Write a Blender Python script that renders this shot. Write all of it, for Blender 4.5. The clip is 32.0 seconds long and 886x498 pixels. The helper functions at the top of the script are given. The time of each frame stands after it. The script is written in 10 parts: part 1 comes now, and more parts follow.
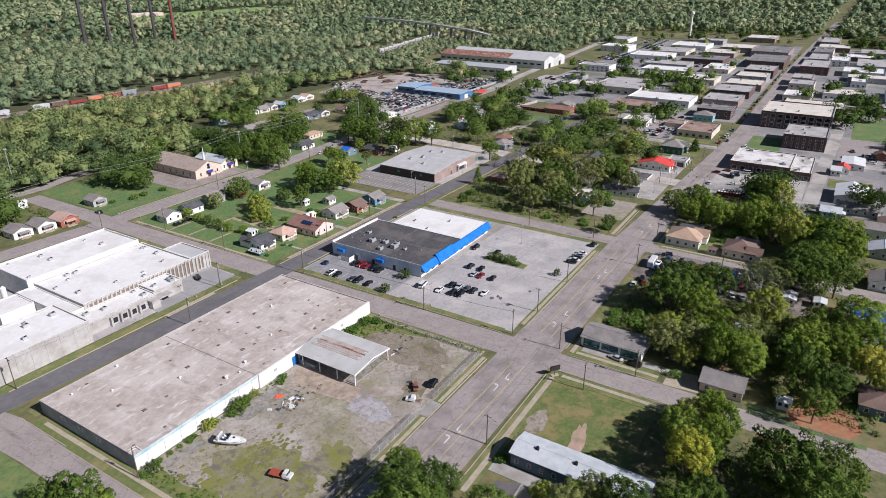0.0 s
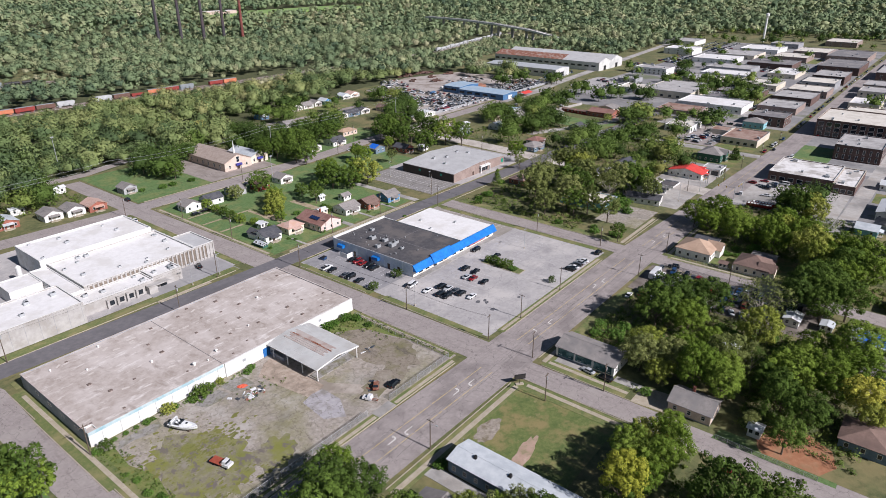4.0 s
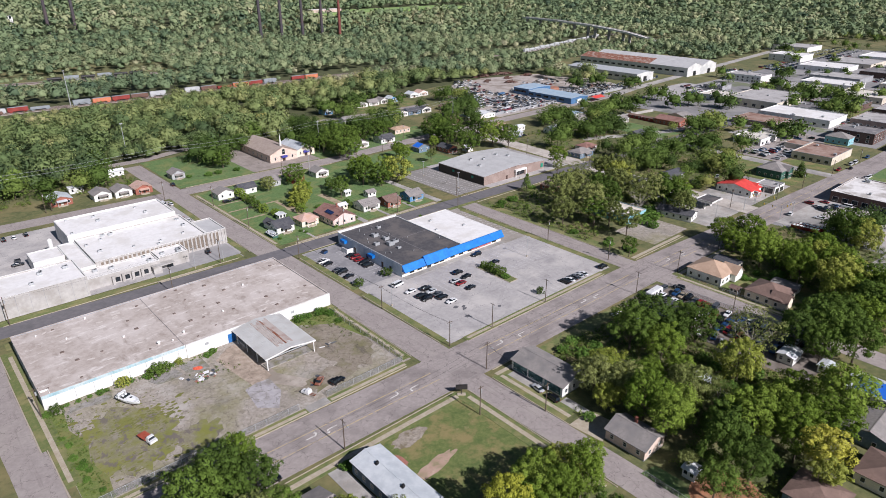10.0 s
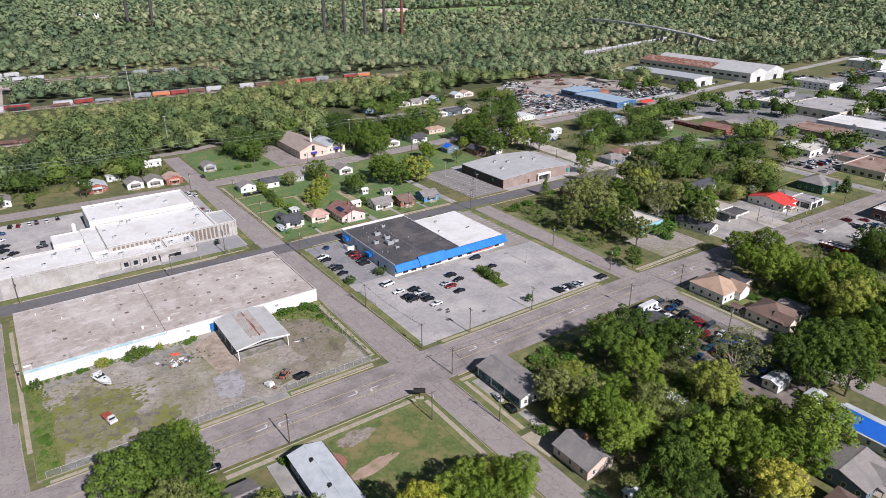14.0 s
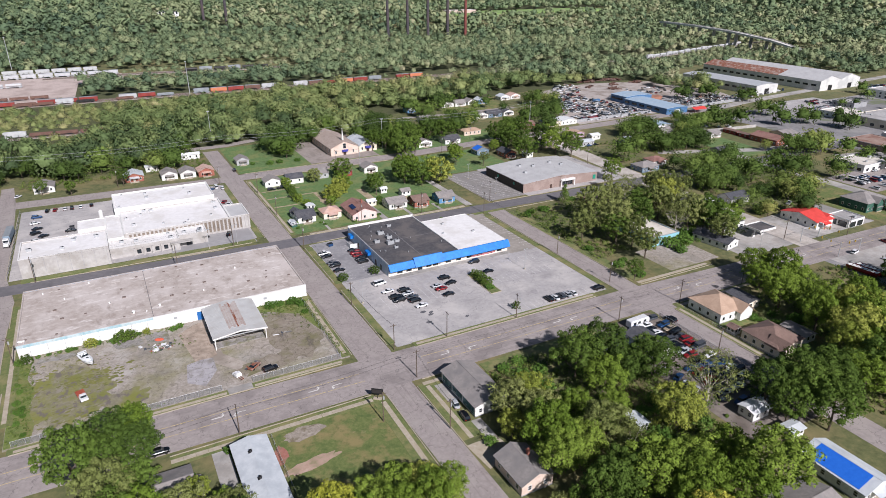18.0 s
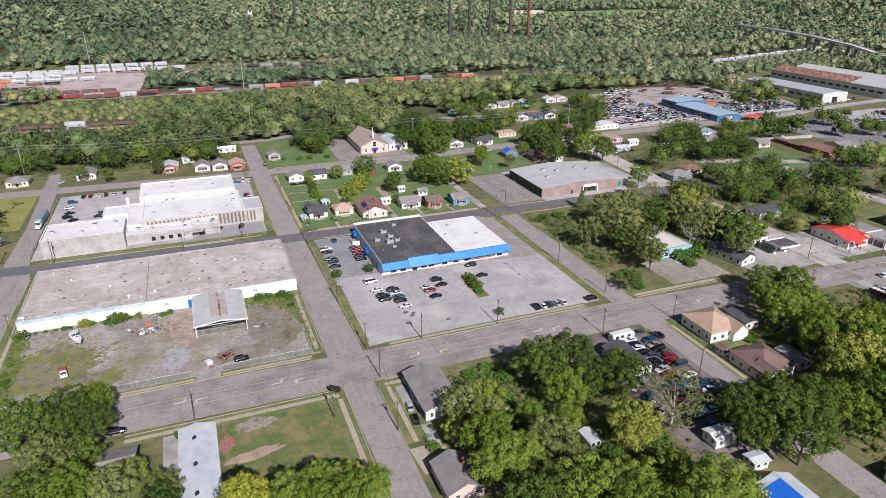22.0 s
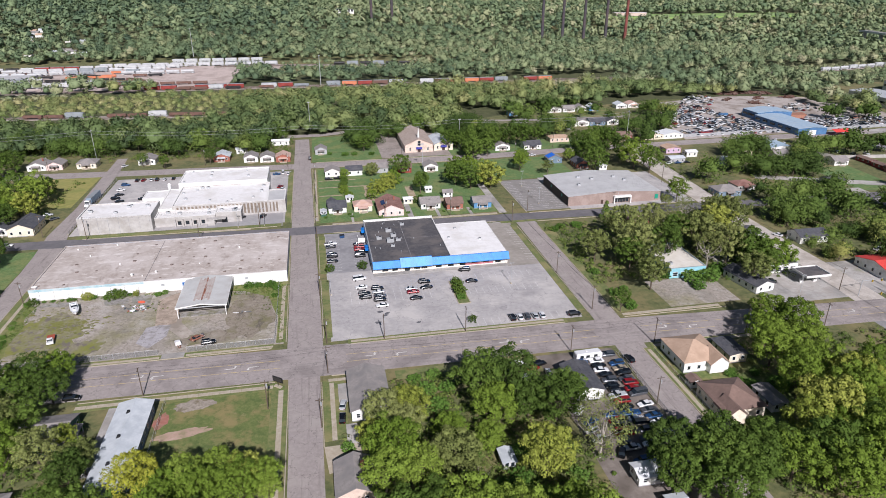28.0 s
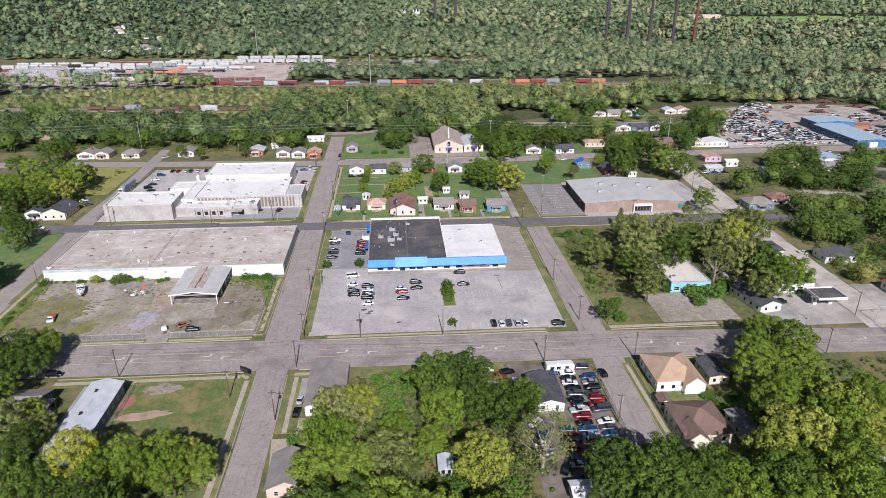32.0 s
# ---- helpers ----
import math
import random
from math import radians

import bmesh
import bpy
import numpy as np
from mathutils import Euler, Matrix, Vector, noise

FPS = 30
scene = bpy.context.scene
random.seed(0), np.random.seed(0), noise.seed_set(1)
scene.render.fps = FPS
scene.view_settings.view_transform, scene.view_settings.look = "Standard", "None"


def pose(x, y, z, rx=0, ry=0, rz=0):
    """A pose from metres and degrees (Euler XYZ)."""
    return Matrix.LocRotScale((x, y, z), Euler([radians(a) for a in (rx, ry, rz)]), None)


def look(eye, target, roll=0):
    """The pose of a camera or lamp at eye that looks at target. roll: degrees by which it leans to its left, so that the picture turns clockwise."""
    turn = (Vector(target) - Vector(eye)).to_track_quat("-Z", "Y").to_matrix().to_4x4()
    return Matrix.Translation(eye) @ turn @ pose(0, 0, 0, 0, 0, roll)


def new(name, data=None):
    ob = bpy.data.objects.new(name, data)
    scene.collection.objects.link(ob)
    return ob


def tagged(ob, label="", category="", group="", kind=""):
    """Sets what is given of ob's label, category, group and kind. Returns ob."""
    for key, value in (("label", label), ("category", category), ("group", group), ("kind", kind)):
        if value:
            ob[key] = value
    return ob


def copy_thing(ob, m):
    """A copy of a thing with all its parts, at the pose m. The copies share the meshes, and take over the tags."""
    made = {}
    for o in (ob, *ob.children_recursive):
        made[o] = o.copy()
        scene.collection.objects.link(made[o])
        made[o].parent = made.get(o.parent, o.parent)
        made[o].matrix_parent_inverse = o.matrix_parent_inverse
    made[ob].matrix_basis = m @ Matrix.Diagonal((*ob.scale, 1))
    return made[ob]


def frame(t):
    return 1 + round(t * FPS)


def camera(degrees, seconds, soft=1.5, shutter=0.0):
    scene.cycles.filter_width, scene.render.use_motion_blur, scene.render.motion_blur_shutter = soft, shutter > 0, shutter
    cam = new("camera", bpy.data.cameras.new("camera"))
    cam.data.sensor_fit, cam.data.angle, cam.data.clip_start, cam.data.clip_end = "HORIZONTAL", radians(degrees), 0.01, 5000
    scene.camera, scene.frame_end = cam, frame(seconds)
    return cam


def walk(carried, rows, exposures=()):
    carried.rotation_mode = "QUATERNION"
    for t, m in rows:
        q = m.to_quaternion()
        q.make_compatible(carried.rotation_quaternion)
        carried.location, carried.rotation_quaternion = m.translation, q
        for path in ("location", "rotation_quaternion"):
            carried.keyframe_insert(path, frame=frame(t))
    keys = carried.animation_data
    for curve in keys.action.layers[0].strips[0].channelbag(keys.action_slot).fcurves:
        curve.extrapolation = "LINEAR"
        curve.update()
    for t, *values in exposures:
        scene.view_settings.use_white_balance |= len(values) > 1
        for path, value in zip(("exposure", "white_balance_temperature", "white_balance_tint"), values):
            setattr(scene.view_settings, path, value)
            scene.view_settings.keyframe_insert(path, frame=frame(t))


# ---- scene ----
cam = camera(69.0, 32.0, soft=0.9)
PATH = [
    (0.0, -163.54, -68.18, 113.76, 66.285, 0.015, -58.310),
    (0.5, -161.35, -71.23, 113.71, 66.294, 0.010, -57.470),
    (1.0, -159.13, -74.28, 113.62, 66.309, 0.027, -56.650),
    (1.5, -156.85, -77.23, 113.58, 66.303, 0.039, -55.830),
    (2.0, -154.59, -80.16, 113.51, 66.309, 0.028, -55.010),
    (2.5, -152.26, -83.09, 113.47, 66.284, 0.041, -54.180),
    (3.0, -149.89, -86.02, 113.41, 66.290, 0.059, -53.350),
    (3.5, -147.48, -88.80, 113.41, 66.285, 0.042, -52.530),
    (5.5, -137.31, -99.72, 113.45, 66.263, 0.032, -49.120),
    (6.0, -134.67, -102.46, 113.44, 66.276, 0.066, -48.290),
    (6.5, -132.01, -104.98, 113.45, 66.276, 0.040, -47.450),
    (7.0, -129.29, -107.59, 113.39, 66.277, 0.041, -46.600),
    (7.5, -126.59, -110.09, 113.43, 66.279, 0.021, -45.770),
    (8.0, -123.78, -112.58, 113.38, 66.272, 0.028, -44.920),
    (8.5, -120.97, -115.06, 113.34, 66.276, 0.036, -44.100),
    (9.0, -118.08, -117.46, 113.28, 66.269, 0.043, -43.250),
    (9.5, -115.20, -119.81, 113.27, 66.273, 0.029, -42.420),
    (10.0, -112.22, -122.18, 113.17, 66.294, 0.052, -41.580),
    (10.5, -109.27, -124.42, 113.18, 66.278, 0.037, -40.740),
    (11.0, -106.26, -126.65, 113.17, 66.278, 0.038, -39.900),
    (11.5, -103.25, -128.88, 113.13, 66.291, 0.023, -39.050),
    (12.0, -100.16, -131.06, 113.10, 66.292, 0.023, -38.210),
    (12.5, -97.08, -133.22, 113.10, 66.288, 0.015, -37.370),
    (13.0, -94.16, -135.19, 113.11, 66.312, 0.024, -36.560),
    (13.5, -91.03, -137.23, 113.05, 66.310, -0.000, -35.730),
    (14.0, -87.78, -139.25, 113.05, 66.329, 0.016, -34.870),
    (14.5, -84.61, -141.19, 113.04, 66.329, 0.016, -34.020),
    (16.5, -71.49, -148.56, 112.91, 66.380, -0.018, -30.590),
    (17.0, -68.12, -150.34, 112.95, 66.395, -0.027, -29.730),
    (17.5, -64.73, -151.99, 112.93, 66.410, -0.018, -28.850),
    (18.0, -61.32, -153.65, 112.95, 66.420, -0.018, -28.000),
    (18.5, -57.87, -155.26, 112.92, 66.415, -0.009, -27.160),
    (19.0, -54.44, -156.79, 112.93, 66.414, -0.027, -26.320),
    (19.5, -50.92, -158.28, 112.90, 66.433, -0.028, -25.460),
    (20.0, -47.43, -159.67, 112.91, 66.441, -0.046, -24.600),
    (20.5, -43.87, -161.06, 112.88, 66.424, -0.055, -23.740),
    (21.0, -40.31, -162.36, 112.88, 66.440, -0.047, -22.880),
    (21.5, -36.76, -163.61, 112.85, 66.453, -0.056, -22.040),
    (22.0, -33.20, -164.78, 112.83, 66.445, -0.066, -21.190),
    (22.5, -29.62, -165.94, 112.76, 66.458, -0.076, -20.330),
    (23.0, -26.07, -167.02, 112.74, 66.457, -0.076, -19.480),
    (23.5, -22.41, -168.02, 112.71, 66.463, -0.067, -18.650),
    (24.0, -18.80, -169.01, 112.68, 66.479, -0.058, -17.800),
    (24.5, -15.16, -169.92, 112.67, 66.478, -0.058, -16.960),
    (25.0, -11.52, -170.81, 112.65, 66.490, -0.068, -16.120),
    (25.5, -7.86, -171.60, 112.68, 66.479, -0.068, -15.280),
    (27.5, 6.95, -174.46, 112.92, 66.464, -0.020, -11.900),
    (28.0, 10.62, -175.01, 112.91, 66.476, -0.030, -11.070),
    (28.5, 14.33, -175.51, 112.87, 66.477, -0.040, -10.230),
    (29.0, 18.03, -175.99, 112.87, 66.485, -0.030, -9.400),
    (29.5, 21.76, -176.38, 112.83, 66.495, -0.030, -8.560),
    (30.0, 25.51, -176.74, 112.82, 66.494, -0.030, -7.700),
    (30.5, 29.23, -177.02, 112.81, 66.492, -0.020, -6.860),
    (31.0, 32.98, -177.26, 112.80, 66.492, -0.020, -6.010),
    (31.5, 36.73, -177.46, 112.78, 66.502, -0.020, -5.160),
    (32.0, 40.44, -177.58, 112.81, 66.505, -0.060, -4.300),
]
walk(cam, [(t, pose(x, y, z, rx, ry, rz)) for t, x, y, z, rx, ry, rz in PATH])

# ---- daylight ----
SUN_ELEV, SUN_AZ = 36.5, 177.0  # degrees above the ground; clockwise from +y
world = bpy.data.worlds.new("daylight")
scene.world = world
world.use_nodes = True
_nt = world.node_tree
_sky = _nt.nodes.new("ShaderNodeTexSky")
_sky.sky_type, _sky.sun_disc = "NISHITA", False
_sky.air_density, _sky.dust_density = 0.65, 0.5  # a very clear day
_sky.sun_elevation, _sky.sun_rotation = radians(SUN_ELEV), radians(SUN_AZ)
_nt.links.new(_sky.outputs[0], _nt.nodes["Background"].inputs[0])
_nt.nodes["Background"].inputs[1].default_value = 0.05
sun_data = bpy.data.lights.new("sun", "SUN")
sun_data.energy, sun_data.angle, sun_data.color = 5.0, radians(0.53), (1.0, 0.945, 0.985)
sun = new("sun", sun_data)
_to = Vector((math.sin(radians(SUN_AZ)) * math.cos(radians(SUN_ELEV)), math.cos(radians(SUN_AZ)) * math.cos(radians(SUN_ELEV)), math.sin(radians(SUN_ELEV))))
sun.matrix_world = look(_to * 900, (0, 0, 0))
scene.view_settings.exposure = 0.24


# ---- materials ----
def srgb(h):
    """A hex colour as linear RGB."""
    v = [int(h[i:i + 2], 16) / 255 for i in (0, 2, 4)]
    return tuple(c / 12.92 if c < 0.04 else ((c + 0.055) / 1.055) ** 2.4 for c in v)


MATS = {}


def surf(name, colours, scale=1.0, rough=0.8, metal=0.0, bump=0.0, stain=None, stain_scale=0.05, stain_amount=0.5, vary=0.0, coat=0.0, bump_scale=None, stretch=(1, 1, 1), low=0.3, high=0.7, local=False, more=(), crack=None):
    """A Principled surface: 2 to 4 colours mixed by fine noise, a second colour in large stains, a little bump."""
    if name in MATS:
        return MATS[name]
    m = bpy.data.materials.new(name)
    m.use_nodes = True
    nt = m.node_tree
    N, Lk = nt.nodes.new, nt.links.new
    bsdf = nt.nodes["Principled BSDF"]
    if local:
        co = N("ShaderNodeTexCoord").outputs["Object"]
    else:
        co = N("ShaderNodeNewGeometry").outputs["Position"]
    mp = N("ShaderNodeMapping")
    mp.inputs["Scale"].default_value = stretch
    Lk(co, mp.inputs[0])
    no = N("ShaderNodeTexNoise")
    no.inputs["Scale"].default_value, no.inputs["Detail"].default_value, no.inputs["Roughness"].default_value = scale, 6, 0.65
    Lk(mp.outputs[0], no.inputs[0])
    ramp = N("ShaderNodeValToRGB")
    cols = [srgb(c) if isinstance(c, str) else c for c in colours]
    while len(ramp.color_ramp.elements) < len(cols):
        ramp.color_ramp.elements.new(0.5)
    for i, c in enumerate(cols):
        e = ramp.color_ramp.elements[i]
        e.position, e.color = (low + (high - low) * i / max(1, len(cols) - 1)), (*c, 1)
    Lk(no.outputs[0], ramp.inputs[0])
    out = ramp.outputs[0]
    if stain:
        n2 = N("ShaderNodeTexNoise")
        n2.inputs["Scale"].default_value, n2.inputs["Detail"].default_value, n2.inputs["Roughness"].default_value = stain_scale, 7, 0.6
        Lk(co, n2.inputs[0])
        r2 = N("ShaderNodeMapRange")
        r2.inputs[1].default_value, r2.inputs[2].default_value, r2.inputs[4].default_value = 0.47, 0.62, stain_amount
        Lk(n2.outputs[0], r2.inputs[0])
        mx = N("ShaderNodeMix")
        mx.data_type = "RGBA"
        Lk(r2.outputs[0], mx.inputs[0])
        Lk(out, mx.inputs[6])
        mx.inputs[7].default_value = (*(srgb(stain) if isinstance(stain, str) else stain), 1)
        out = mx.outputs[2]
    for col, sc, lo2, hi2, amount, squeeze in more:
        m2 = N("ShaderNodeMapping")
        m2.inputs["Scale"].default_value = squeeze
        Lk(co, m2.inputs[0])
        n2 = N("ShaderNodeTexNoise")
        n2.inputs["Scale"].default_value, n2.inputs["Detail"].default_value, n2.inputs["Roughness"].default_value = sc, 8, 0.65
        Lk(m2.outputs[0], n2.inputs[0])
        r2 = N("ShaderNodeMapRange")
        r2.inputs[1].default_value, r2.inputs[2].default_value, r2.inputs[4].default_value = lo2, hi2, amount
        Lk(n2.outputs[0], r2.inputs[0])
        mx = N("ShaderNodeMix")
        mx.data_type = "RGBA"
        Lk(r2.outputs[0], mx.inputs[0])
        Lk(out, mx.inputs[6])
        mx.inputs[7].default_value = (*srgb(col), 1)
        out = mx.outputs[2]
    if crack:
        sc, width, col, amount = crack
        wob = N("ShaderNodeTexNoise")
        wob.inputs["Scale"].default_value, wob.inputs["Detail"].default_value = sc * 2.5, 4
        Lk(co, wob.inputs[0])
        add = N("ShaderNodeVectorMath")
        add.operation = "MULTIPLY_ADD"
        add.inputs[1].default_value = (0.9 / sc,) * 3
        Lk(wob.outputs["Color"], add.inputs[0])
        Lk(co, add.inputs[2])
        vo = N("ShaderNodeTexVoronoi")
        vo.voronoi_dimensions, vo.feature = "2D", "DISTANCE_TO_EDGE"
        vo.inputs["Scale"].default_value = sc
        Lk(add.outputs[0], vo.inputs["Vector"])
        r3 = N("ShaderNodeMapRange")
        r3.inputs[1].default_value, r3.inputs[2].default_value, r3.inputs[3].default_value, r3.inputs[4].default_value = width * sc * 0.4, width * sc, amount, 0.0
        Lk(vo.outputs["Distance"], r3.inputs[0])
        mx = N("ShaderNodeMix")
        mx.data_type = "RGBA"
        Lk(r3.outputs[0], mx.inputs[0])
        Lk(out, mx.inputs[6])
        mx.inputs[7].default_value = (*srgb(col), 1)
        out = mx.outputs[2]
    if vary:
        info = N("ShaderNodeObjectInfo")
        hs = N("ShaderNodeHueSaturation")
        mr = N("ShaderNodeMapRange")
        mr.inputs[3].default_value, mr.inputs[4].default_value = 1 - vary, 1 + vary
        Lk(info.outputs["Random"], mr.inputs[0])
        Lk(mr.outputs[0], hs.inputs["Value"])
        Lk(out, hs.inputs["Color"])
        out = hs.outputs[0]
    Lk(out, bsdf.inputs["Base Color"])
    bsdf.inputs["Roughness"].default_value, bsdf.inputs["Metallic"].default_value = rough, metal
    bsdf.inputs["Coat Weight"].default_value = coat
    if bump:
        bp = N("ShaderNodeBump")
        bp.inputs["Strength"].default_value, bp.inputs["Distance"].default_value = bump, 0.1
        if bump_scale:
            n3 = N("ShaderNodeTexNoise")
            n3.inputs["Scale"].default_value, n3.inputs["Detail"].default_value = bump_scale, 4
            Lk(co, n3.inputs[0])
            Lk(n3.outputs[0], bp.inputs["Height"])
        else:
            Lk(no.outputs[0], bp.inputs["Height"])
        Lk(bp.outputs[0], bsdf.inputs["Normal"])
    MATS[name] = m
    return m


def leafy(name, colours, cell=0.0, translucent=0.05, hue=False, spread=0.26):
    """Foliage: each leaf cluster picks its own shade; cell sets the size of a tree in a wood, by whose place it takes its hue."""
    m = bpy.data.materials.new(name)
    m.use_nodes = True
    nt = m.node_tree
    N, Lk = nt.nodes.new, nt.links.new
    bsdf, outn = nt.nodes["Principled BSDF"], nt.nodes["Material Output"]
    geo = N("ShaderNodeNewGeometry")
    ramp = N("ShaderNodeValToRGB")
    cols = [srgb(c) for c in colours]
    while len(ramp.color_ramp.elements) < len(cols):
        ramp.color_ramp.elements.new(0.5)
    for i, c in enumerate(cols):
        ramp.color_ramp.elements[i].position, ramp.color_ramp.elements[i].color = i / (len(cols) - 1), (*c, 1)
    if hue:
        Lk(N("ShaderNodeAttribute").outputs["Fac"], ramp.inputs[0])
        [n for n in nt.nodes if n.type == "ATTRIBUTE"][0].attribute_name = "hue"
    elif cell:
        mp = N("ShaderNodeMapping")
        mp.inputs["Scale"].default_value = (1 / cell, 1 / cell, 0)
        Lk(geo.outputs["Position"], mp.inputs[0])
        vo = N("ShaderNodeTexWhiteNoise")
        vo.noise_dimensions = "3D"
        v2 = N("ShaderNodeTexVoronoi")
        v2.inputs["Scale"].default_value = 1.0
        Lk(mp.outputs[0], v2.inputs["Vector"])
        Lk(v2.outputs["Position"], vo.inputs["Vector"])
        big = N("ShaderNodeTexNoise")
        big.inputs["Scale"].default_value, big.inputs["Detail"].default_value = 0.35, 3
        Lk(mp.outputs[0], big.inputs[0])
        av = N("ShaderNodeMath")
        av.operation = "MULTIPLY_ADD"
        av.inputs[1].default_value = 0.62
        Lk(vo.outputs["Value"], av.inputs[0])
        sc = N("ShaderNodeMapRange")
        sc.inputs[1].default_value, sc.inputs[2].default_value, sc.inputs[4].default_value = 0.3, 0.7, 0.38
        Lk(big.outputs[0], sc.inputs[0])
        Lk(sc.outputs[0], av.inputs[2])
        Lk(av.outputs[0], ramp.inputs[0])
    else:
        Lk(N("ShaderNodeObjectInfo").outputs["Random"], ramp.inputs[0])
    hs = N("ShaderNodeHueSaturation")
    mr = N("ShaderNodeMapRange")
    mr.inputs[3].default_value, mr.inputs[4].default_value = 1 - spread, 1 + spread
    Lk(geo.outputs["Random Per Island"], mr.inputs[0])
    if hue:
        fine = N("ShaderNodeTexNoise")
        fine.inputs["Scale"].default_value, fine.inputs["Detail"].default_value, fine.inputs["Roughness"].default_value = 0.7, 5, 0.7
        Lk(geo.outputs["Position"], fine.inputs[0])
        fr = N("ShaderNodeMapRange")
        fr.inputs[1].default_value, fr.inputs[2].default_value, fr.inputs[3].default_value, fr.inputs[4].default_value = 0.3, 0.7, 0.84, 1.16
        Lk(fine.outputs[0], fr.inputs[0])
        mu = N("ShaderNodeMath")
        mu.operation = "MULTIPLY"
        Lk(mr.outputs[0], mu.inputs[0])
        Lk(fr.outputs[0], mu.inputs[1])
        Lk(mu.outputs[0], hs.inputs["Value"])
    else:
        Lk(mr.outputs[0], hs.inputs["Value"])
    Lk(ramp.outputs[0], hs.inputs["Color"])
    Lk(hs.outputs[0], bsdf.inputs["Base Color"])
    bsdf.inputs["Roughness"].default_value = 0.65
    bsdf.inputs["Specular IOR Level"].default_value = 0.05
    tr = N("ShaderNodeBsdfTranslucent")
    Lk(hs.outputs[0], tr.inputs[0])
    mix = N("ShaderNodeMixShader")
    mix.inputs[0].default_value = translucent
    Lk(bsdf.outputs[0], mix.inputs[1])
    Lk(tr.outputs[0], mix.inputs[2])
    Lk(mix.outputs[0], outn.inputs["Surface"])
    MATS[name] = m
    return m


M_ground = surf("grassland", ["4f5633", "616540", "75724b"], 0.5, 0.95, bump=0.6, bump_scale=2.5, stain="887a56", stain_scale=0.045, stain_amount=0.6, more=(("3f4a2a", 0.22, 0.52, 0.66, 0.7, (1, 1, 1)),))
M_lawn = surf("mown lawn", ["536133", "636f3d", "747a4a"], 1.0, 0.95, bump=0.6, bump_scale=4, stain="897c54", stain_scale=0.13, stain_amount=0.9, more=(("465a2c", 0.4, 0.5, 0.66, 0.7, (1, 1, 1)), ("9a8a68", 0.3, 0.62, 0.7, 0.6, (1, 1, 1))))
M_road = surf("worn asphalt road", ["8f8784", "99918e", "a39b98"], 0.9, 0.9, bump=0.15, bump_scale=6, stain="7a7371", stain_scale=0.09, stain_amount=0.7, more=(("a39d99", 0.5, 0.55, 0.68, 0.6, (0.05, 1, 1)), ("736c6a", 0.8, 0.55, 0.66, 0.5, (0.04, 1, 1))), crack=(0.16, 0.10, "6a6462", 0.7))
M_side = surf("grey brown asphalt", ["8b8380", "958d8a", "9f9794"], 0.9, 0.9, bump=0.15, bump_scale=6, stain="a29b96", stain_scale=0.13, stain_amount=0.6, more=(("746b69", 0.6, 0.55, 0.66, 0.5, (1, 0.06, 1)),), crack=(0.2, 0.09, "6d6563", 0.7))
M_dark = surf("fresh dark asphalt", ["636164", "6c6a6d", "757275"], 0.5, 0.88, bump=0.15, bump_scale=6, stain="59585a", stain_scale=0.1, stain_amount=0.5)
M_lot = surf("faded car park asphalt", ["9c9998", "a7a4a3", "b1aead"], 0.7, 0.9, bump=0.15, bump_scale=6, stain="c0bcb8", stain_scale=0.06, stain_amount=0.75, more=(("8c898a", 0.1, 0.52, 0.68, 0.6, (1, 1, 1)), ("898688", 0.5, 0.58, 0.7, 0.6, (0.1, 1, 1)), ("bab5b0", 0.45, 0.58, 0.7, 0.6, (0.08, 1, 1)), ("77757a", 0.9, 0.66, 0.72, 0.6, (1, 1, 1))), crack=(0.11, 0.09, "858284", 0.8))
M_yard = surf("broken concrete yard", ["8b8379", "9b938a", "aba49b"], 0.9, 0.95, bump=0.5, bump_scale=3, low=0.34, high=0.66, stain="787742", stain_scale=0.05, stain_amount=0.6, more=(("b3aea8", 0.12, 0.5, 0.68, 0.75, (1, 1, 1)), ("6b6459", 0.6, 0.56, 0.66, 0.6, (1, 1, 1)), ("6f6c62", 0.07, 0.52, 0.66, 0.5, (1, 1, 1))), crack=(0.24, 0.10, "5d574b", 0.55))
M_conc = surf("concrete pavement", ["9d9180", "aaa08f", "b5ac9d"], 0.8, 0.9, bump=0.2, bump_scale=6, stain="9c937f", stain_scale=0.25, stain_amount=0.5)
M_palec = surf("pale concrete road", ["a3a09c", "aeaba7", "b8b5b1"], 0.6, 0.9, bump=0.2, bump_scale=5, stain="9d968e", stain_scale=0.12, stain_amount=0.7, more=(("83817e", 0.04, 0.46, 0.6, 0.85, (1, 1, 1)), ("77805c", 0.03, 0.6, 0.66, 0.6, (1, 1, 1))), crack=(0.15, 0.1, "8f8880", 0.6))
M_red = surf("red clay soil", ["8f5f44", "9c6c4f", "a97b5f"], 0.6, 0.95, bump=0.4, bump_scale=4, stain="8a7a5c", stain_scale=0.2)
M_white_line = surf("white road paint", ["c9c6c0", "d8d6d2"], 3, 0.7, stain="a09c98", stain_scale=0.8, stain_amount=0.8)
M_yellow_line = surf("yellow road paint", ["bda873", "c8b584"], 3, 0.7, stain="948d88", stain_scale=0.8, stain_amount=0.8)
M_floor = surf("forest floor", ["3b4126", "4a4f30", "58583a"], 0.2, 1.0)
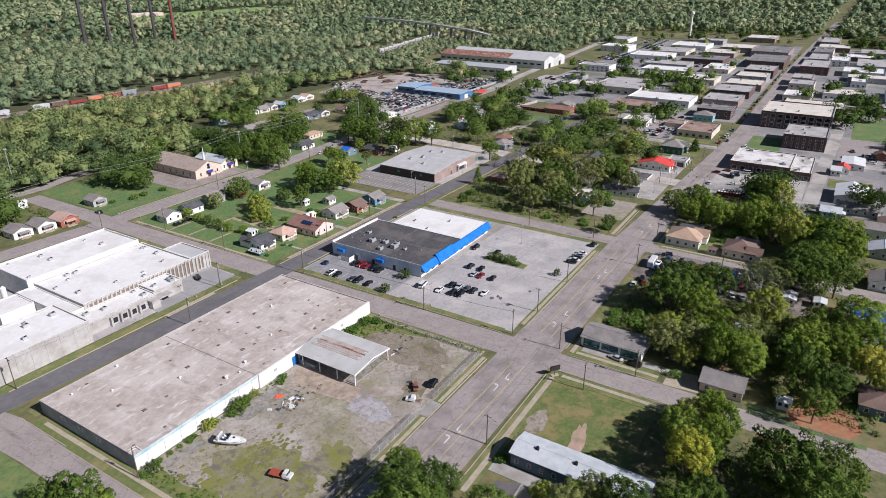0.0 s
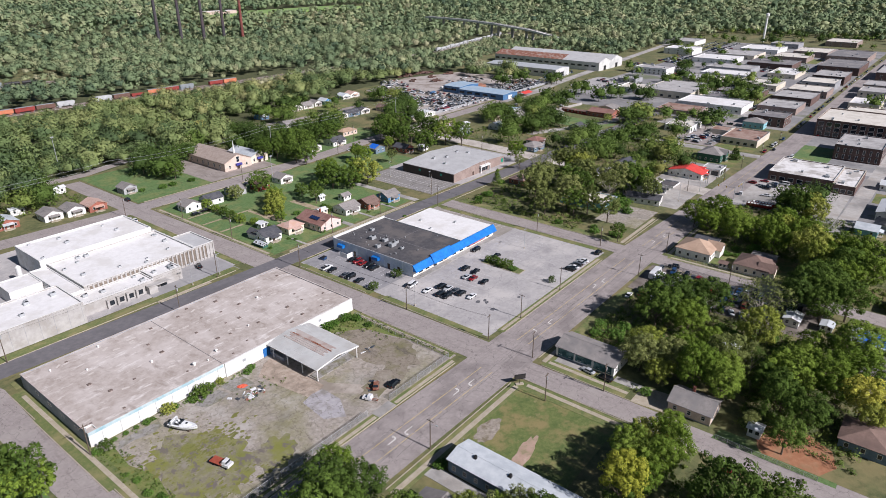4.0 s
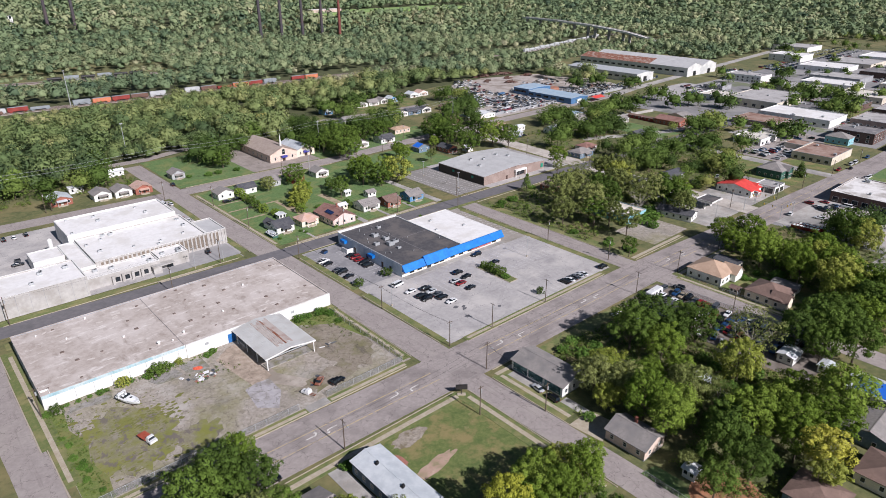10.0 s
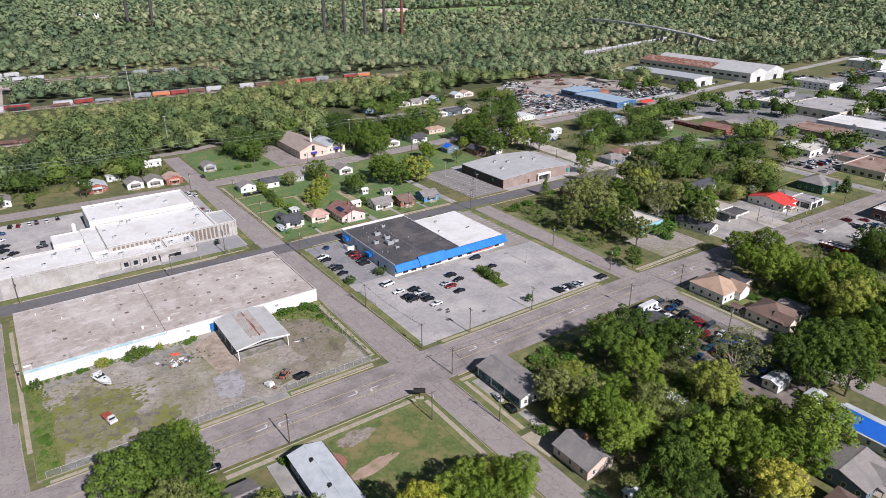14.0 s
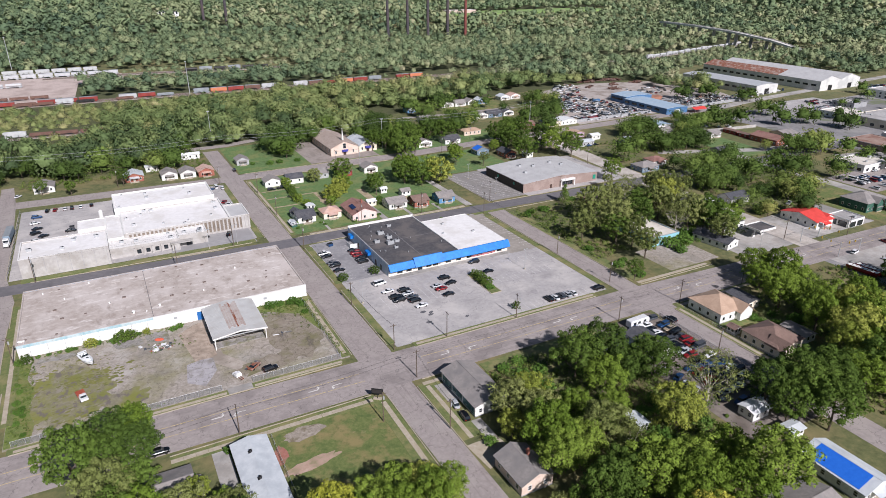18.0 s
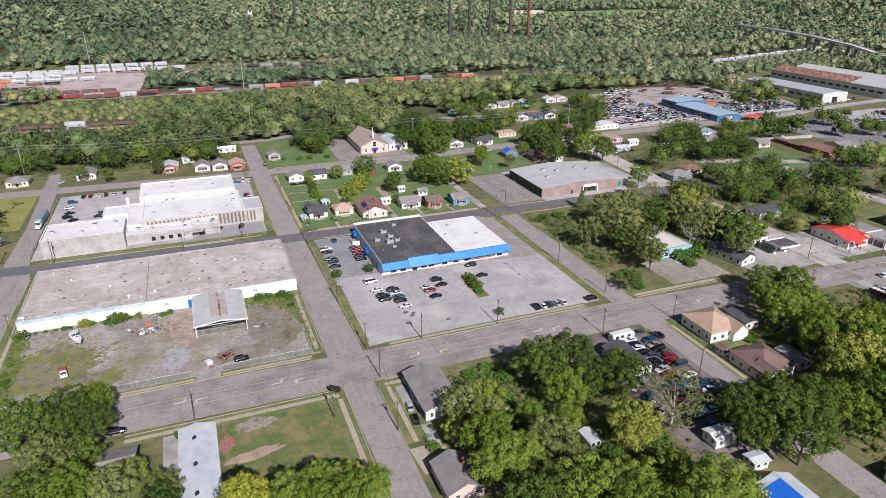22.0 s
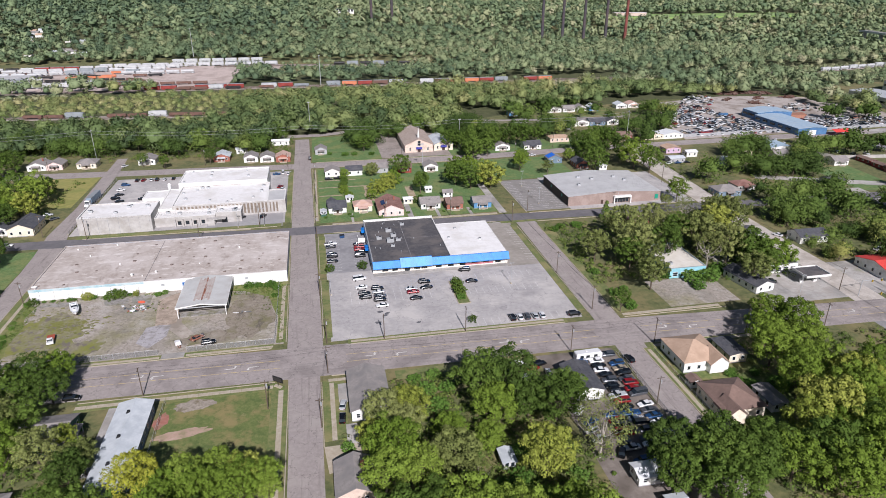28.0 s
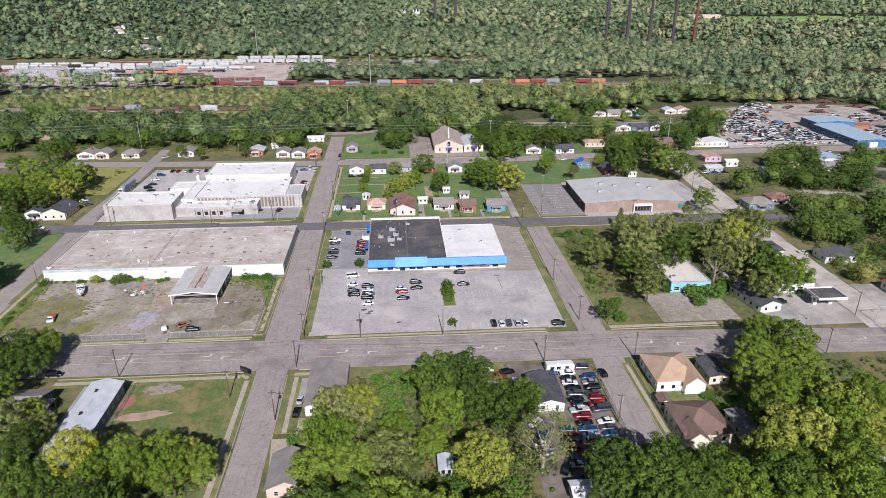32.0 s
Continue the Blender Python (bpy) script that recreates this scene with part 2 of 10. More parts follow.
M_roof_old = surf("weathered flat roof", ["a2978f", "b0a69f", "bdb4ae"], 0.6, 0.92, bump=0.2, bump_scale=4, stain="c6beb9", stain_scale=0.08, stain_amount=0.8, more=(("dcd7d3", 0.55, 0.55, 0.68, 0.8, (0.3, 1, 1)), ("8d8178", 0.3, 0.56, 0.7, 0.7, (1, 0.5, 1)), ("776b63", 1.3, 0.64, 0.72, 0.8, (0.5, 1, 1)), ("e3dfdc", 1.6, 0.66, 0.72, 0.8, (0.4, 1, 1))))
M_roof_white = surf("white roof membrane", ["d9d8d6", "e2e1e0", "e9e8e7"], 0.5, 0.7, bump=0.1, bump_scale=2, stain="cfccc7", stain_scale=0.1, stain_amount=0.7, more=(("bfbcb8", 0.5, 0.62, 0.74, 0.6, (0.2, 1, 1)),))
M_roof_dark = surf("dark tar roof", ["424145", "4d4c4f", "5b595b"], 0.6, 0.9, bump=0.2, bump_scale=4, stain="686361", stain_scale=0.12, stain_amount=0.8, more=(("837d78", 0.4, 0.62, 0.74, 0.6, (1, 1, 1)),))
M_roof_grey = surf("grey metal roof", ["b0b0af", "bababa", "c3c3c2"], 0.2, 0.55, 0.0, stain="c2c3c2", stain_scale=0.1)
M_wall_white = surf("white painted wall", ["d8d8d6", "e0e0de", "e6e6e4"], 0.8, 0.75, bump=0.08, stain="c3c0b8", stain_scale=0.3, stain_amount=0.6)
M_wall_beige = surf("beige precast wall", ["a3a09c", "adaaa7", "b7b5b1"], 0.7, 0.85, bump=0.1, stain="948f88", stain_scale=0.2, stain_amount=0.6)
M_wall_grey = surf("grey block wall", ["8e9092", "9a9b9d", "a4a5a6"], 0.9, 0.85, bump=0.1, stain="7c7f86", stain_scale=0.2, stain_amount=0.6)
M_brick = surf("brown brick", ["81706a", "8d7c74", "9a8a82"], 6, 0.9, bump=0.2, stain="a6978f", stain_scale=0.3, stain_amount=0.5)
M_brick_dark = surf("dark red brick", ["4e3b38", "5c4843", "6b564f"], 6, 0.9, bump=0.2, stain="7a655c", stain_scale=0.3, stain_amount=0.5)
M_blue = surf("blue sheet metal", ["0e6cbd", "1476c8", "2080d0"], 0.5, 0.45, 0.1, coat=0.2, stain="0f66b4", stain_scale=0.3, stain_amount=0.6)
M_blue_pale = surf("pale blue metal roof", ["a0b8cc", "aec4d5", "bdcfdc"], 0.3, 0.5, 0.2, stain="b9c4cb", stain_scale=0.15)
M_blue_deep = surf("deep blue metal wall", ["3d6288", "476e95", "557ca2"], 0.5, 0.6)
M_glass = surf("dark window glass", ["1c2329", "262e35"], 0.5, 0.08, coat=0.3)
M_frame = surf("white window frame", ["d5d5d2", "e2e2df"], 2, 0.6)
M_metal = surf("galvanised steel", ["a2a6a8", "b6b9bb"], 1.5, 0.45, 0.25)
M_dark_metal = surf("dark steel", ["2a2a2c", "38383a"], 1.5, 0.5, 0.5)
M_rust = surf("rusted steel", ["7a4a38", "8d5a46", "9c7260"], 0.8, 0.8, 0.2, stain="b8aca4", stain_scale=0.3, stain_amount=0.8)
M_wood = surf("weathered pole wood", ["4d4238", "5c5045", "6b6054"], 3, 0.9, bump=0.3, stretch=(1, 1, 0.2))
M_bark = surf("tree bark", ["4a4036", "5a4f43", "6c6256"], 2, 0.95, bump=0.5, stretch=(1, 1, 0.3))
M_bark_pale = surf("pale dead wood", ["8f877c", "a39c92", "b5afa6"], 2, 0.9, bump=0.4, stretch=(1, 1, 0.3))
M_rubber = surf("black rubber", ["18181a", "222224"], 3, 0.85)
M_lamp_red = surf("red lamp glass", ["7a1512", "8e1c18"], 3, 0.2, coat=0.4)
M_lamp_clear = surf("clear lamp glass", ["b9bec2", "cfd3d6"], 3, 0.15, coat=0.4)
M_ballast = surf("rail ballast", ["8f867e", "a0978f", "b0a8a1"], 0.6, 0.95, bump=0.4, bump_scale=5, stain="75695f", stain_scale=0.08)
M_rail = surf("rail steel", ["5c4d44", "6e5e54"], 1, 0.5, 0.6)
LEAF = {
    "dark": leafy("dark green leaves", ["425526", "4e632a", "5c7132"]),
    "mid": leafy("green leaves", ["5a7029", "687d31", "778a3b"]),
    "light": leafy("yellow green leaves", ["768337", "848d3f", "919749"]),
    "yellow": leafy("yellowing leaves", ["8f9338", "9c9d40", "aaa84a"]),
    "olive": leafy("olive leaves", ["626c3c", "707945", "7d844f"]),
    "under": leafy("tangled undergrowth leaves", ["3f5228", "546830", "66763a", "767d46"], cell=2.5),
    "shrub": leafy("shrub leaves", ["48652a", "547332", "62803b"]),
}
# far woods: distance haze is mixed into these greyer, bluer leaf colours
M_wood_hazed = leafy("mixed woodland leaves", ["4d5f4c", "5b6d53", "697a5b", "788764", "86906c", "949874", "a3a183"], hue=True, spread=0.07)
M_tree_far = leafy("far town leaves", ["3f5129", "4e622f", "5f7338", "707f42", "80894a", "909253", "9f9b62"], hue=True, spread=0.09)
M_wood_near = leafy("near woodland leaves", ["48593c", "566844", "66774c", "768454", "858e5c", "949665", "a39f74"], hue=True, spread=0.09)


# ---- building blocks ----
def box(bm, x0, x1, y0, y1, z0, z1, top=1.0):
    """A box; top narrows its upper face about the middle."""
    cx, cy = (x0 + x1) / 2, (y0 + y1) / 2
    vs = [bm.verts.new((x, y, z0)) for x, y in ((x0, y0), (x1, y0), (x1, y1), (x0, y1))]
    vs += [bm.verts.new((cx + (x - cx) * top, cy + (y - cy) * top, z1)) for x, y in ((x0, y0), (x1, y0), (x1, y1), (x0, y1))]
    for f in ((3, 2, 1, 0), (4, 5, 6, 7), (0, 1, 5, 4), (1, 2, 6, 5), (2, 3, 7, 6), (3, 0, 4, 7)):
        bm.faces.new([vs[i] for i in f])


def boxes(*items):
    bm = bmesh.new()
    for it in items:
        box(bm, *it)
    return bm


def tube(bm, a, b, r0, r1, n=8):
    """A tapered round bar from a to b."""
    a, b = Vector(a), Vector(b)
    q = (b - a).to_track_quat("Z", "Y")
    ring = []
    for p, r in ((a, r0), (b, r1)):
        ring.append([bm.verts.new(p + q @ Vector((r * math.cos(2 * math.pi * i / n), r * math.sin(2 * math.pi * i / n), 0))) for i in range(n)])
    for i in range(n):
        bm.faces.new((ring[0][i], ring[0][(i + 1) % n], ring[1][(i + 1) % n], ring[1][i]))
    bm.faces.new(list(reversed(ring[0])))
    bm.faces.new(ring[1])


def tubes(*items):
    bm = bmesh.new()
    for it in items:
        tube(bm, *it)
    return bm


def prism(bm, pts, z0, z1):
    """An upright prism over a polygon in plan."""
    a = [bm.verts.new((x, y, z0)) for x, y in pts]
    b = [bm.verts.new((x, y, z1)) for x, y in pts]
    n = len(pts)
    bm.faces.new(list(reversed(a)))
    bm.faces.new(b)
    for i in range(n):
        bm.faces.new((a[i], a[(i + 1) % n], b[(i + 1) % n], b[i]))


def data(name, bm, material):
    me = bpy.data.meshes.new(name)
    bmesh.ops.recalc_face_normals(bm, faces=bm.faces)
    bm.to_mesh(me)
    bm.free()
    me.materials.append(material)
    return me


def part(name, bm, material, parent=None, label="", at=None, smooth=False):
    """One mesh object, under a thing or a part if parent is given. bm: a bmesh, or a mesh that pieces share."""
    me = bm if isinstance(bm, bpy.types.Mesh) else data(name, bm, material)
    if smooth:
        me.shade_smooth()
    ob = new(name, me)
    ob.parent = parent
    if at is not None:
        ob.matrix_basis = at if isinstance(at, Matrix) else Matrix.Translation(at)
    if label:
        ob["label"] = label
    return ob


def thing(name, x, y, z, label, category, group="", kind="", rz=0.0):
    ob = new(name)
    ob.empty_display_size = 0.5
    ob.matrix_basis = pose(x, y, z, 0, 0, rz)
    return tagged(ob, label, category, group, kind)


SHARED = {}


def shared(key, make, material):
    """Mesh data built once under a key."""
    if key not in SHARED:
        SHARED[key] = data(str(key[0]), make(), material)
    return SHARED[key]


def setting(name, bm, material, label, category):
    return tagged(part(name, bm, material), label, category, "", "structure")


def slab(name, pts, z, material, label, category, depth=0.3):
    """A flat piece of ground over a polygon in plan, its top at z."""
    bm = bmesh.new()
    prism(bm, pts, z - depth, z)
    return setting(name, bm, material, label, category)


def rect(x0, x1, y0, y1):
    return ((x0, y0), (x1, y0), (x1, y1), (x0, y1))


def ribbon(pts, width, z, off=0.0, depth=0.25):
    """A strip along a line in plan; width: one number or one for each point."""
    bm = bmesh.new()
    n = len(pts)
    rows = []
    for i, (x, y) in enumerate(pts):
        a, b = Vector(pts[max(0, i - 1)]), Vector(pts[min(n - 1, i + 1)])
        d = (b - a).normalized()
        s = Vector((-d.y, d.x))
        w = width[i] if isinstance(width, (list, tuple)) else width
        o = off[i] if isinstance(off, (list, tuple)) else off
        l, r = Vector((x, y)) + s * (o + w / 2), Vector((x, y)) + s * (o - w / 2)
        rows.append([bm.verts.new((p.x, p.y, h)) for p, h in ((l, z - depth), (l, z), (r, z), (r, z - depth))])
    for a, b in zip(rows, rows[1:]):
        for i in range(4):
            bm.faces.new((a[i], a[(i + 1) % 4], b[(i + 1) % 4], b[i]))
    bm.faces.new(rows[0])
    bm.faces.new(list(reversed(rows[-1])))
    return bm


# ---- windows, doors, roofs ----
def plain_window(parent, x, y, z, w, h, face, name="window"):
    """A far-off window: a frame and its pane in one mesh of two materials."""
    turn = {"S": 0, "E": 90, "N": 180, "W": 270}[face]
    key = ("plain_window", round(w, 2), round(h, 2))
    if key not in SHARED:
        bm = boxes((-w / 2 - 0.12, w / 2 + 0.12, -0.08, 0.05, -h / 2 - 0.12, h / 2 + 0.12), (-w / 2, w / 2, -0.1, 0.04, -h / 2, h / 2))
        me = data("window", bm, M_frame)
        me.materials.append(M_glass)
        for p in me.polygons[6:]:
            p.material_index = 1
        SHARED[key] = me
    return part(name, SHARED[key], M_frame, parent, at=pose(x, y, z, 0, 0, turn))


def window(parent, x, y, z, w, h, face, frame_mat=None, name="window"):
    """A window whose middle stands at (x, y, z) on a wall that faces S, N, E or W; its pane sits back in the frame."""
    turn = {"S": 0, "E": 90, "N": 180, "W": 270}[face]
    fm = frame_mat or M_frame
    fr = shared(("window", round(w, 2), round(h, 2), fm.name), lambda: boxes((-w / 2 - 0.08, w / 2 + 0.08, -0.07, 0.05, h / 2, h / 2 + 0.1), (-w / 2 - 0.12, w / 2 + 0.12, -0.1, 0.05, -h / 2 - 0.1, -h / 2), (-w / 2 - 0.08, -w / 2, -0.07, 0.05, -h / 2, h / 2), (w / 2, w / 2 + 0.08, -0.07, 0.05, -h / 2, h / 2), (-w / 2, w / 2, -0.06, 0.02, -0.03, 0.03)), fm)
    pn = shared(("pane", round(w, 2), round(h, 2)), lambda: boxes((-w / 2, w / 2, -0.02, 0.04, -h / 2, h / 2)), M_glass)
    ob = part(name, fr, fm, parent, at=pose(x, y, z, 0, 0, turn))
    part("pane", pn, M_glass, ob)
    return ob


def door(parent, x, y, z, w, h, face, material, name="door"):
    turn = {"S": 0, "E": 90, "N": 180, "W": 270}[face]
    me = shared((name, round(w, 2), round(h, 2), material.name), lambda: boxes((-w / 2, w / 2, -0.05, 0.05, 0, h), (-w / 2 - 0.1, -w / 2, -0.07, 0.05, 0, h + 0.1), (w / 2, w / 2 + 0.1, -0.07, 0.05, 0, h + 0.1), (-w / 2, w / 2, -0.07, 0.05, h, h + 0.1)), material)
    return part(name, me, material, parent, at=pose(x, y, z, 0, 0, turn))


def gable_wall(w, d, eave, ridge, axis, foot=0.0):
    """The closed wall of a house with gables; axis: the way of the ridge."""
    bm = bmesh.new()
    if axis == "x":
        prof = [(-d / 2, -foot), (d / 2, -foot), (d / 2, eave), (0, ridge), (-d / 2, eave)]
        a = [bm.verts.new((-w / 2, y, z)) for y, z in prof]
        b = [bm.verts.new((w / 2, y, z)) for y, z in prof]
    else:
        prof = [(-w / 2, -foot), (w / 2, -foot), (w / 2, eave), (0, ridge), (-w / 2, eave)]
        a = [bm.verts.new((x, -d / 2, z)) for x, z in prof]
        b = [bm.verts.new((x, d / 2, z)) for x, z in prof]
    bm.faces.new(a)
    bm.faces.new(list(reversed(b)))
    for i in range(5):
        bm.faces.new((a[i], a[(i + 1) % 5], b[(i + 1) % 5], b[i]))
    return bm


def gable_roof(w, d, eave, ridge, axis, over=0.45, thick=0.14):
    bm = bmesh.new()
    half = (d if axis == "x" else w) / 2
    run = (w if axis == "x" else d) / 2 + over
    s = (ridge - eave) / half
    prof = [(-half - over, eave - s * over + 0.02), (0, ridge + 0.02), (half + over, eave - s * over + 0.02), (half + over, eave - s * over + thick), (0, ridge + thick + 0.06), (-half - over, eave - s * over + thick)]
    ends = []
    for u in (-run, run):
        ends.append([bm.verts.new((u, p, z) if axis == "x" else (p, u, z)) for p, z in prof])
    for i in range(6):
        bm.faces.new((ends[0][i], ends[0][(i + 1) % 6], ends[1][(i + 1) % 6], ends[1][i]))
    for e in ends:
        bm.faces.new((e[0], e[1], e[4], e[5]))
        bm.faces.new((e[1], e[2], e[3], e[4]))
    return bm


def hip_roof(w, d, eave, ridge, axis, over=0.45, thick=0.14):
    bm = bmesh.new()
    X, Y = w / 2 + over, d / 2 + over
    e = eave - 0.08
    if axis == "x":
        r = max(0.2, X - Y) if w > d else 0.2
        top = [(-r, 0), (r, 0)]
    else:
        r = max(0.2, Y - X) if d > w else 0.2
        top = [(0, -r), (0, r)]
    base = [(-X, -Y), (X, -Y), (X, Y), (-X, Y)]
    lo = [bm.verts.new((x, y, e)) for x, y in base]
    hi = [bm.verts.new((x, y, e + thick)) for x, y in base]
    t = [bm.verts.new((x, y, ridge + thick)) for x, y in top]
    bm.faces.new(list(reversed(lo)))
    for i in range(4):
        bm.faces.new((lo[i], lo[(i + 1) % 4], hi[(i + 1) % 4], hi[i]))
    if axis == "x":
        fs = ((hi[0], hi[1], t[1], t[0]), (hi[1], hi[2], t[1]), (hi[2], hi[3], t[0], t[1]), (hi[3], hi[0], t[0]))
    else:
        fs = ((hi[0], hi[1], t[0]), (hi[1], hi[2], t[1], t[0]), (hi[2], hi[3], t[1]), (hi[3], hi[0], t[0], t[1]))
    for f in fs:
        bm.faces.new(f)
    return bm


SHINGLE = {
    "grey": surf("grey shingles", ["7f7b78", "8c8784", "98938f"], 1.2, 0.9, bump=0.3, bump_scale=5, stain="6e6d6e", stain_scale=0.3),
    "dark": surf("charcoal shingles", ["3d3e44", "484a50", "55565b"], 1.2, 0.9, bump=0.3, bump_scale=5, stain="5f5e60", stain_scale=0.3),
    "brown": surf("brown shingles", ["6d5a52", "7a655c", "876f65"], 1.2, 0.9, bump=0.3, bump_scale=5, stain="5f4f49", stain_scale=0.3),
    "tan": surf("tan shingles", ["a88e79", "b49a85", "bea590"], 1.2, 0.9, bump=0.3, bump_scale=5, stain="9d8470", stain_scale=0.3),
    "peach": surf("peach shingles", ["b3968a", "bea195", "c8ada2"], 1.2, 0.9, bump=0.3, bump_scale=5, stain="b28a70", stain_scale=0.3),
    "red": surf("red roof sheet", ["c8403a", "d44a44", "dc5750"], 0.8, 0.6, stain="b93a35", stain_scale=0.4),
    "maroon": surf("faded red shingles", ["806058", "8d6b62", "98776e"], 1.2, 0.9, bump=0.3, bump_scale=5, stain="6d433c", stain_scale=0.3),
    "white": surf("white roof sheet", ["cfd3d6", "d9dcde", "e2e4e5"], 0.6, 0.6, stain="bcc0c2", stain_scale=0.3),
    "metal": surf("pale metal roof", ["bcc3c8", "c6ccd0", "d0d5d8"], 0.5, 0.55, 0.05, stain="a6aeb4", stain_scale=0.2),
}
WALL = {
    "white": surf("white siding", ["d4d4d0", "dededa", "e6e6e2"], 1.5, 0.8, bump=0.1, stain="bfbdb4", stain_scale=0.4),
    "cream": surf("cream siding", ["d9cdb8", "e0d5c2", "e6dccb"], 1.5, 0.8, bump=0.1, stain="c6baa5", stain_scale=0.4),
    "pink": surf("pale pink siding", ["d6bcb6", "dec6c0", "e5cfca"], 1.5, 0.8, bump=0.1, stain="c5aca6", stain_scale=0.4),
    "brick": surf("red house brick", ["8a5547", "985f50", "a66d5e"], 6, 0.9, bump=0.2, stain="7a4a3e", stain_scale=0.4),
    "peach": surf("peach brick", ["c8b3a4", "d1beb0", "d9c8bc"], 5, 0.9, bump=0.2, stain="b7a394", stain_scale=0.4),
    "blue": surf("blue siding", ["4f7fa8", "5a8ab2", "6695bb"], 1.5, 0.8, bump=0.1, stain="45719a", stain_scale=0.4),
    "teal": surf("pale teal paint", ["7fb4c0", "8bbfca", "98c9d3"], 1.5, 0.8, bump=0.1, stain="6fa3b0", stain_scale=0.4),
    "grey": surf("grey siding", ["9a9c9e", "a6a8a9", "b1b3b4"], 1.5, 0.8, bump=0.1, stain="8a8c8e", stain_scale=0.4),
    "green": surf("dark green siding", ["2f5548", "386052", "426b5c"], 1.5, 0.8, bump=0.1, stain="294b40", stain_scale=0.4),
    "purple": surf("lilac and tan paint", ["b39bb8", "bda6c0", "c9b2c9"], 1.5, 0.8, stain="c79b78", stain_scale=0.3),
    "red": surf("barn red siding", ["7c302c", "8a3934", "964540"], 1.5, 0.8, stain="6b2925", stain_scale=0.4),
    "slate": surf("slate blue siding", ["5f7282", "6b7e8e", "778a99"], 1.5, 0.8, stain="556878", stain_scale=0.4),
}
DOORS = [surf("dark door paint", ["3a2a24", "4a352d"], 2, 0.6), surf("pale door paint", ["b7b3ab", "c3c0b8"], 2, 0.6)]


def house(x, y, w, d, wall, roof, axis="x", form="gable", eave=2.9, rise=1.9, porch="S", far=False, label="", rz=0.0, chimney=False, wing=None, group="houses of the neighbourhood", name="house", tarp=False):
    """A small house: (x, y) is the middle of its plan, w along x, d along y."""
    h = thing(name, x, y, 0, label, "house", group, "", rz)
    base = 0.35
    plain = far or y > 190 or x > 180
    foot = base + 0.2 if plain else 0.0
    if not plain:
        part("foundation", boxes((-w / 2 + 0.05, w / 2 - 0.05, -d / 2 + 0.05, d / 2 - 0.05, -0.2, base)), M_wall_grey, h)
    wm, rm = WALL[wall], SHINGLE[roof]
    if form == "gable":
        wl = gable_wall(w, d, eave, eave + rise, axis, foot)
    else:
        wl = boxes((-w / 2, w / 2, -d / 2, d / 2, -foot, eave))
    part("wall", wl, wm, h, at=(0, 0, base))
    rf = (gable_roof if form == "gable" else hip_roof)(w, d, eave, eave + rise, axis)
    roof_ob = part("roof", rf, rm, h, at=(0, 0, base))
    if form == "gable" and y < 160 and x < 160:
        run = (w if axis == "x" else d) / 2 + 0.46
        bar = (-run, run, -0.14, 0.14, 0.0, 0.07) if axis == "x" else (-0.14, 0.14, -run, run, 0.0, 0.07)
        part("ridge_cap", boxes(bar), rm, roof_ob, at=(0, 0, eave + rise + 0.17))
    zc = base + 1.5
    win = plain_window if far or y > 110 or x > 100 else window
    for face in "SWE" if not far else "SW":
        span = w if face == "S" else d
        n = max(2, int(span // 3.2))
        for i in range(n):
            u = (i + 0.5) / n * span - span / 2
            if face == "S":
                if porch == "S" and abs(u) < 0.9:
                    continue
                win(h, u, -d / 2, zc, 0.9, 1.2, "S")
            elif face == "W":
                win(h, -w / 2, -u, zc, 0.9, 1.2, "W")
            else:
                win(h, w / 2, u, zc, 0.9, 1.2, "E")
    if porch:
        pw = min(w * 0.55, 4.5)
        turn = {"S": 0, "E": 90, "N": 180, "W": 270}[porch]
        reach = d / 2 if porch in "SN" else w / 2
        p = part("porch", boxes((-pw / 2, pw / 2, -1.9, 0, -0.2, base - 0.04), (-0.7, 0.7, -2.35, -1.9, -0.2, 0.17)), M_conc, h, "concrete porch with a step", at=pose(0, 0, 0, 0, 0, turn) @ Matrix.Translation((0, -reach, 0)))
        bm = bmesh.new()
        v = [bm.verts.new(c) for c in ((-pw / 2 - 0.2, -2.1, 2.5), (pw / 2 + 0.2, -2.1, 2.5), (pw / 2 + 0.2, 0, 3.0), (-pw / 2 - 0.2, 0, 3.0), (-pw / 2 - 0.2, -2.1, 2.62), (pw / 2 + 0.2, -2.1, 2.62), (pw / 2 + 0.2, 0, 3.12), (-pw / 2 - 0.2, 0, 3.12))]
        for f in ((0, 1, 2, 3), (4, 5, 6, 7), (0, 1, 5, 4), (1, 2, 6, 5), (2, 3, 7, 6), (3, 0, 4, 7)):
            bm.faces.new([v[i] for i in f])
        if plain:
            for sx in (-1, 1):
                box(bm, sx * (pw / 2 - 0.12) - 0.08, sx * (pw / 2 - 0.12) + 0.08, -1.83, -1.67, base - 0.1, 2.6)
        part("porch_roof", bm, rm, p)
        for sx in () if plain else (-1, 1):
            part("porch_post", shared(("porch_post",), lambda: boxes((-0.08, 0.08, -0.08, 0.08, 0, 2.25)), M_frame), M_frame, p, at=(sx * (pw / 2 - 0.12), -1.75, base - 0.04))
        dm = DOORS[int(abs(x * 7 + y)) % 2]
        m = Matrix.Translation((0, 0, 0))
        dob = door(h, 0, 0, 0, 0.95, 2.05, "S", dm)
        dob.matrix_basis = pose(0, 0, 0, 0, 0, turn) @ Matrix.Translation((0, -reach, base))
    if chimney:
        part("chimney", boxes((-0.35, 0.35, -0.35, 0.35, eave, eave + rise + 0.9), (-0.42, 0.42, -0.42, 0.42, eave + rise + 0.9, eave + rise + 1.05)), WALL["brick"], h, "brick chimney", at=(w * 0.2, d * 0.1, base))
